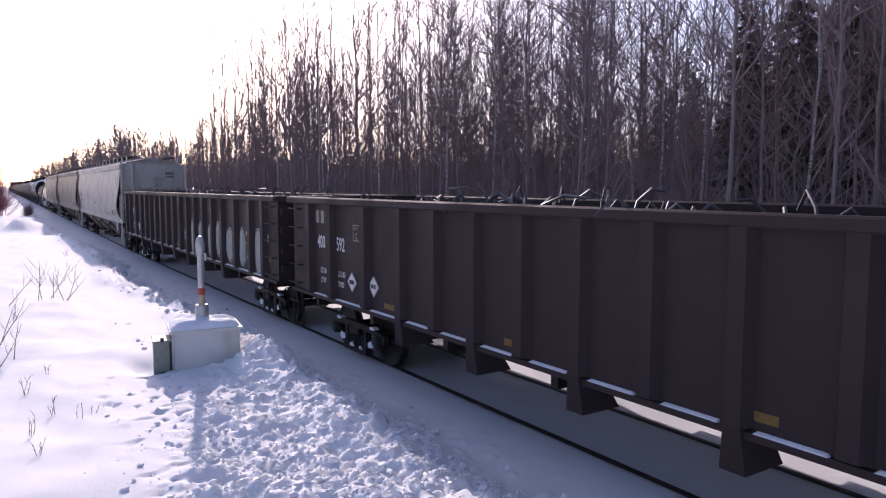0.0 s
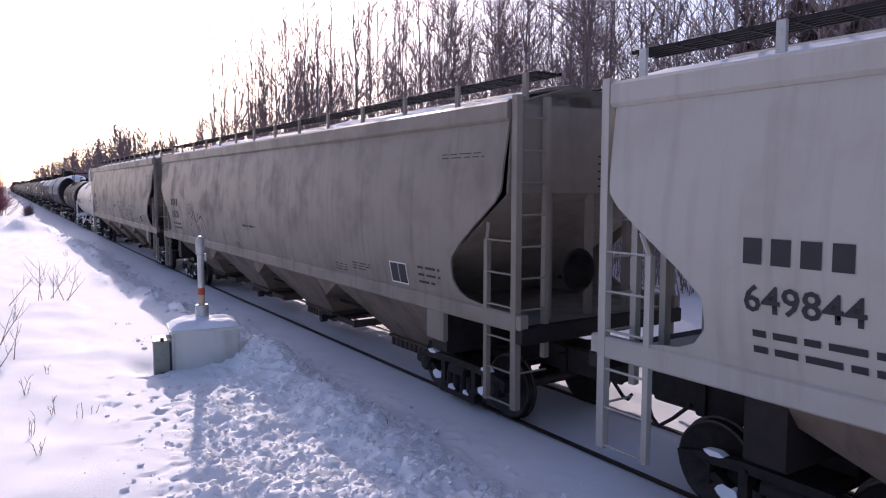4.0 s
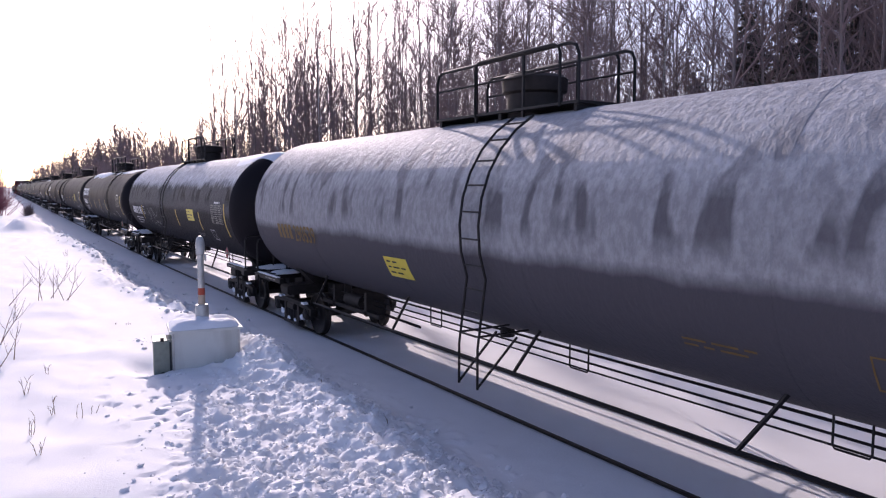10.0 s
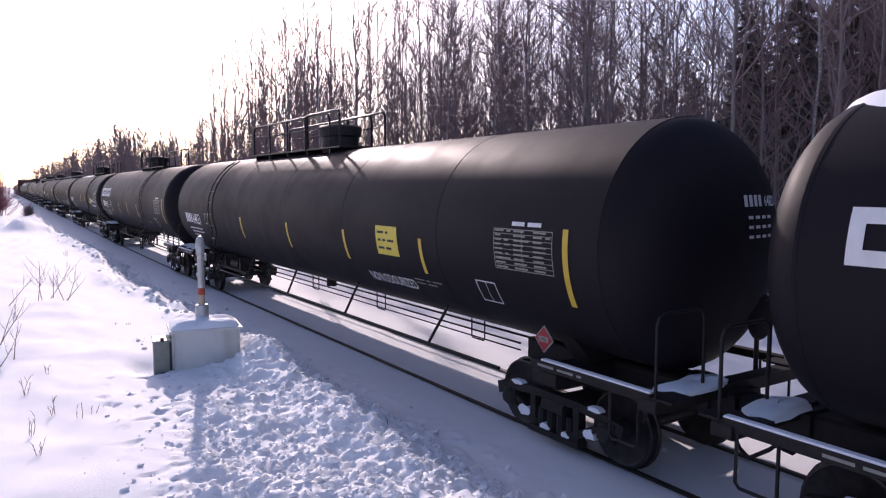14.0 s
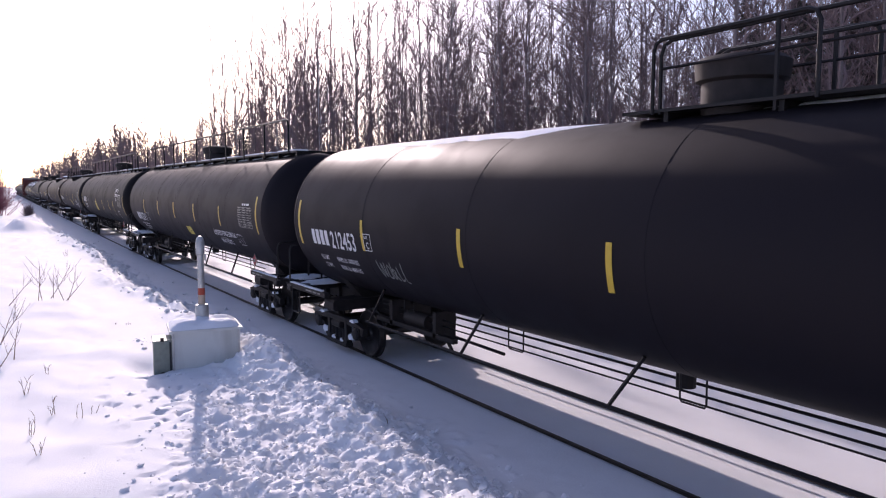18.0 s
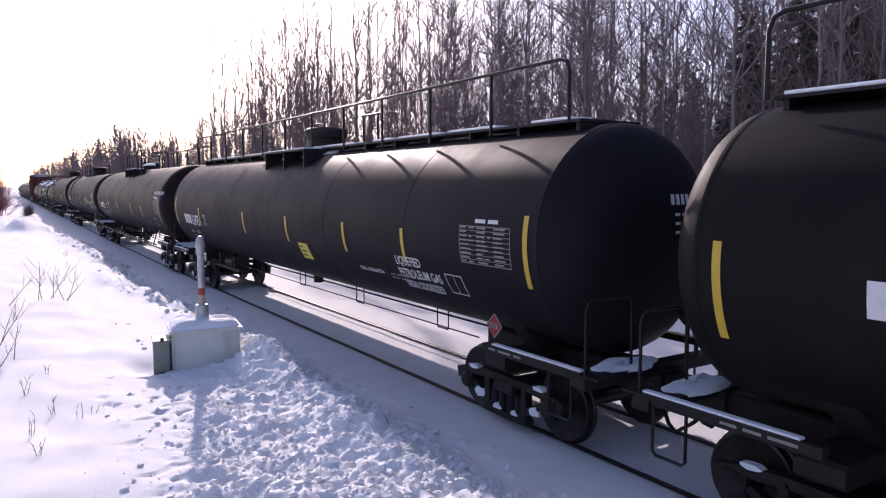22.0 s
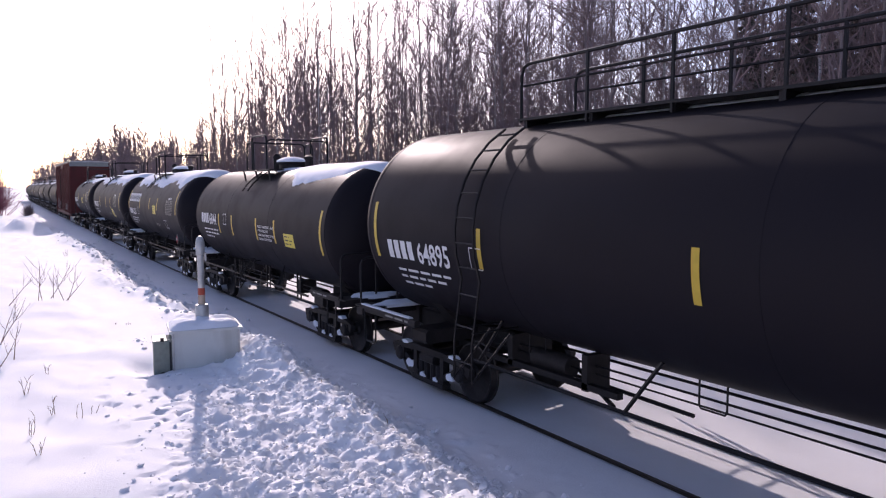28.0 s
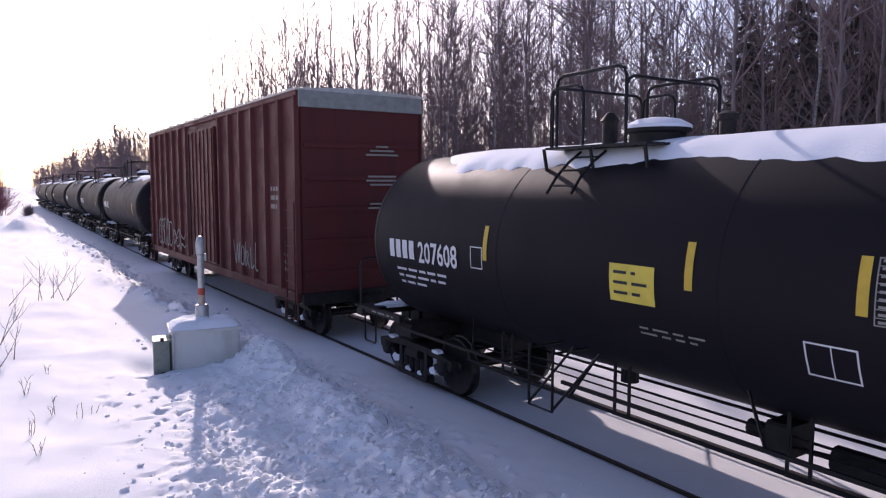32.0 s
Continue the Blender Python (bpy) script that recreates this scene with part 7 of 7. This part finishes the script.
# ---- the train ----
tank_car(101.8, 112.5, "short white tank car stained with rust below its dome", WHITE_TANK, number="72875", R=1.36, zc=2.33, top="dome", ladder_y=0.5, rail=(-0.6, 1.7), rail_mat=WHITE_MARK, gear=STEEL, number_y=4.65, number_z=2.05,
         stripes=(0.24, 0.37, 0.565, 0.735, 0.965), dark_marks=True, placard=WHITE_MARK, sign=[(0.355, 1.98, 0.7, 0.3)], table_at=0.86)
tank_car(115.2, 126.4, "short black tank car with a railed dome platform", BLACK, number="94703", load=("203400 LB  92250KG", "59600 LB  27050KG"), R=1.36, zc=2.33, top="dome", ladder_y=0.55, rail=(-0.5, 1.6), number_y=4.8, number_z=2.1,
         stripes=(0.26, 0.36, 0.58, 0.97), placard=RED_SIGN, snow=[(0.38, 0.60, 0.35, 0.04)], table_at=0.86)
tank_car(129.1, 145.3, "long tank car, its upper half white with rime", TANK_RIME, head_paint=BLACK, snow=[(0.85, 1.09, 0.75, 0.03)], number="290539", number_y=6.7, number_z=2.18, number_h=0.34, print_lines=False, ink_mat=OCHRE, R=1.62, zc=2.74, top="mid", rail=(-1.5, 1.9), stripes=(), sign=[(0.40, 2.0, 0.75, 0.34)], table_at=0.915, placard=RED_SIGN, hazard_text="3475", ladder_y=-0.72)
tank_car(147.7, 163.2, "black tank car crusted with snow and white scrawls", BLACK_FROST, head_paint=BLACK, snow=[(0.85, 1.09, 0.7, 0.04)], number="203798", R=1.55, zc=2.66, top="mid", rail=(-1.5, 1.9), stripes=(0.19, 0.59, 0.79, 0.97), sign=[(0.72, 2.4, 0.85, 0.36)], placard=RED_SIGN, number_y=6.9,
         tags=[(0.25, 1.75, 0.75, SCRAWL_C)], table_at=0.92, ladder_y=0.4)
tank_car(166.0, 183.8, "long black tank car with snow on top and scrawls", BLACK, number="34851", top="mid", rail=(-4.0, 1.4), ladder_y=-4.4, block_logo=True, stripes=(0.22, 0.365, 0.51, 0.655, 0.975), placard=RED_SIGN, number_y=8.0,
         snow=[(-0.06, 0.47, 0.60, 0.10), (0.5, 0.97, 0.48, 0.05)], tags=[(0.41, 1.75, 0.72, SCRAWL_A), (0.585, 1.64, 0.7, SCRAWL_B)], table_at=0.92)
tank_car(186.0, 205.3, "long black pressure tank car with yellow strips", BLACK, number="64821", top="mid", rail=(-0.6, 4.6), ladder_y=5.4, stripes=(0.19, 0.35, 0.52, 0.67, 0.81, 0.975), sign=[(0.755, 2.42, 0.72, 0.48)], placard=RED_SIGN, snow=[(0.2, 0.28, 0.3, 0.03)],
         hazard_text="1075", text=[("NON ODOURIZED", 0.70, 1.66, 0.17)], table_at=0.935, number_y=8.7)
tank_car(207.6, 225.2, "long black tank car with a row of white block marks", BLACK, number="34966", load=("162800 LB  73 850 KG", "100200 LB  45 450 KG"), top="mid", rail=(-4.0, 1.3), ladder_y=-4.4, block_logo=True, stripes=(0.012, 0.22, 0.37, 0.51, 0.66, 0.975), number_z=2.2, placard=RED_SIGN, number_y=7.8, snow=[(0.42, 0.60, 0.25, 0.04)], table_at=0.92)
tank_car(227.6, 246.3, "long black pressure tank car lettered non-odorized", BLACK, number="212453", plate="C", load=("184700 LB  74700 KG", "98300 LB  44600 KG"), top="mid", rail=(-5.0, 0.7), ladder_y=-4.8, stripe_z=2.45, stripes=(0.012, 0.165, 0.325, 0.475, 0.63, 0.785, 0.975), sign=[(0.815, 2.36, 0.6, 0.34)], placard=RED_SIGN, hazard_text="1075", number_y=8.5,
         snow=[(0.02, 0.4, 0.40, 0.03), (0.5, 0.75, 0.22, 0.03)], tags=[(0.182, 1.72, 0.36, SCRAWL_A)], text=[("NON-ODORIZED", 0.838, 2.30, 0.19), ("LIQUEFIED PETROLEUM GAS", 0.84, 2.02, 0.14)], table_at=0.945)
tank_car(248.5, 266.5, "long black pressure tank car with a full-length rail", BLACK, number="222161", top="long", rail=(-8.9, 8.9), ladder=False, stripe_z=2.48, stripes=(0.18, 0.335, 0.485, 0.64, 0.80, 0.98), placard=RED_SIGN, hazard_text="1075", number_y=7.7, number_z=1.9,
         snow=[(0.02, 0.98, 0.3, 0.03)], text=[("LIQUEFIED PETROLEUM GAS", 0.745, 1.92, 0.15), ("NON ODORIZED", 0.765, 1.7, 0.13)], table_at=0.93, sign=[(0.57, 1.86, 0.6, 0.26)])
tank_car(268.7, 287.95, "long dull black pressure tank car scuffed with pale streaks", BLACK_DULL, number="78111", top="long", rail=(-9.5, 9.5), ladder=False, stripes=(0.012, 0.12, 0.43, 0.58, 0.725, 0.815, 0.995), sign=[(0.42, 2.15, 0.7, 0.55)], placard=RED_SIGN, hazard_text="1075", number_y=8.1, number_z=2.3,
         snow=[(0.05, 0.95, 0.32, 0.05)], text=[("LIQUEFIED", 0.862, 3.0, 0.16), ("PETROLEUM", 0.862, 2.77, 0.16), ("GAS", 0.875, 2.54, 0.16)], table_at=0.93)
tank_car(290.2, 309.1, "long black pressure tank car with snow round its platform", BLACK, number="62475", plate="C", gussets=(1.40, 0.15, -1.08), load=("152 800", "110 200"), top="long", rail=(-9.2, 9.2), ladder=False, stripe_z=2.38, stripes=(0.012, 0.17, 0.40, 0.56, 0.715, 0.83, 0.99), sign=[(0.60, 1.95, 0.5, 0.34)], placard=RED_SIGN, hazard_text="1075", number_y=8.1, number_z=2.1,
         snow=[(0.38, 0.62, 0.45, 0.05), (0.1, 0.9, 0.2, 0.03)], text=[("LIQUEFIED", 0.812, 2.06, 0.15), ("PETROLEUM GAS", 0.812, 1.86, 0.15), ("NON ODORIZED", 0.815, 1.68, 0.13), ("FIBERGLASS INSULATION", 0.733, 1.82, 0.07)], table_at=0.945)
tank_car(311.6, 330.0, "long brown-black pressure tank car with white lettering", BROWN_BLACK, number="2132", gussets=(1.65, 0.45, -0.75), load=("153200LB  60500KG", "109800LB  49800KG"), plate="C", top="dome", rail=(-2.2, 2.2), ladder=False, far_rail=True, stripes=(0.012, 0.245, 0.405, 0.63, 0.775, 0.98), placard=RED_SIGN, hazard_text="1075", number_y=7.9, number_z=2.1,
         tags=[(0.165, 1.72, 0.4, SCRAWL_A)], text=[("LIQUEFIED PETROLEUM GAS", 0.935, 2.98, 0.13), ("DOT 105J400W", 0.935, 2.83, 0.09)], snow=[(0.4, 0.52, 0.4, 0.03)], table_at=0.965)
tank_car(332.3, 351.6, "long black pressure tank car lettered non-odorized", BLACK, number="2124", top="mid", rail=(-0.8, 4.8), ladder_y=5.6, stripes=(0.2, 0.35, 0.525, 0.675, 0.81, 0.985), sign=[(0.755, 2.32, 0.62, 0.42)], placard=RED_SIGN, hazard_text="1075", number_y=8.6,
         text=[("NON ODORIZED", 0.835, 2.15, 0.18), ("LIQUEFIED PETROLEUM GAS", 0.84, 1.92, 0.12)], table_at=0.95)
tank_car(354.0, 371.8, "long black pressure tank car with a railed walkway", BLACK, number="64895", R=1.55, zc=2.66, top="mid", rail=(0.9, 6.2), ladder_y=6.0, stripe_z=2.48, stripes=(0.012, 0.175, 0.365, 0.56, 0.78, 0.975), sign=[(0.68, 2.25, 0.7, 0.42)], placard=RED_SIGN, snow=[(0.15, 0.6, 0.2, 0.03)], number_y=8.3, table_at=0.93)
tank_car(374.1, 384.0, "short black tank car with snow on its front", BLACK, number="6844", R=1.38, zc=2.38, top="dome", ladder_y=0.45, rail=(-0.5, 1.5), stripes=(0.25, 0.375, 0.58, 0.71, 0.98), snow=[(0.60, 1.06, 0.70, 0.08), (0.4, 0.6, 0.35, 0.05)], sign=[(0.80, 2.1, 0.6, 0.3)], number_y=4.3, number_z=2.2,
         text=[("PROTECT TANK INTERIOR COATING", 0.595, 2.30, 0.06), ("WHEN ENTERING TANK.", 0.595, 2.20, 0.06), ("WEAR CLEAN, RUBBER SOLED SHOES.", 0.595, 2.10, 0.06), ("TOOLS MUST BE PROTECTED.", 0.595, 2.00, 0.06)], table=False)
tank_car(386.5, 396.5, "short black tank car under a thick snow cap", BLACK, number="15230", R=1.42, zc=2.40, top="dome", ladder_y=0.8, rail=(-0.8, 1.4), block_logo=True, number_y=4.6, number_z=2.08, number_h=0.28, stripe_z=2.6, stripe_h=0.46, stripes=(0.012, 0.28, 0.49, 0.647, 0.97), snow=[(-0.03, 1.06, 0.85, 0.09)], sign=[(0.591, 2.38, 0.58, 0.34)], placard=RED_SIGN, table_at=0.86)
tank_car(399.0, 410.1, "short black tank car with a ragged thick snow cap", BLACK, number="207629", plate="C", R=1.45, zc=2.44, top="dome", ladder_y=0.85, rail=(-0.4, 1.9), number_y=4.95, number_z=2.1, stripe_z=2.42, stripes=(0.29, 0.52, 0.685, 0.965), snow=[(-0.03, 1.06, 0.8, 0.08)], sign=[(0.715, 1.90, 0.62, 0.42)], placard=BLACK_MARK, table_at=0.83)
tank_car(413.45, 423.4, "short black tank car with wind-blown snow on top", BLACK, number="207608", R=1.42, zc=2.40, top="dome", ladder_y=0.635, rail=(-0.35, 1.3), number_y=4.5, number_z=2.15, stripe_z=2.55, stripe_h=0.46, stripes=(0.31, 0.636, 0.795, 0.959), snow=[(0.05, 1.06, 0.62, 0.07)], sign=[(0.565, 2.30, 0.6, 0.40)], placard=BLACK_MARK, table_at=0.86)
boxcar(426.7, 442.0)
tail = 446.2
for k in range(7):
    ln = (11.0, 10.6, 10.8, 15.5, 10.6, 15.5, 10.8)[k]
    tank_car(tail, tail + ln, "grey-black tank car with a light snow cap" if k % 2 else "black tank car with a light snow cap", BLACK_DULL if k % 2 else BLACK, R=1.42, zc=2.38, top="dome", rail=(-1.3, 1.3),
             stripes=(0.1, 0.9), table=False, print_lines=False, snow=[(0.05, 0.95, 0.6, 0.06)], ladder=(k < 3), low_pipe=(k < 3))
    tail += ln + 2.8


# ---- keyed movement ----
def car_pose(y, half):
    p, q = (bend(y - half), y - half), (bend(y + half), y + half)
    return pose((p[0] + q[0]) / 2, y, 0, 0, 0, -math.degrees(math.atan2(q[0] - p[0], q[1] - p[1])))


def motions():
    for car, middle, half, sets in CARS:
        walk(car, [(t, car_pose(middle - SPEED * t, half)) for t in range(33)])
        for ws, dy in sets:
            # the wheels roll while the car is near; farther off they show no turn
            t0 = max(0.0, (middle - 34) / SPEED)
            t1 = min(32.0, (middle + 12) / SPEED)
            rows = [(0.0, pose(0, dy, 0.457))]
            k0, k1 = int(t0 * 30) + 1, int(t1 * 30)
            turn = 0.0
            for k in range(k0, k1 + 1):
                turn += math.degrees(SPEED / 30 / 0.457)
                rows.append((k / 30, pose(0, dy, 0.457, turn % 360)))
            if rows[-1][0] < 32.0:
                rows.append((32.0, rows[-1][1]))
            walk(ws, rows)


motions()
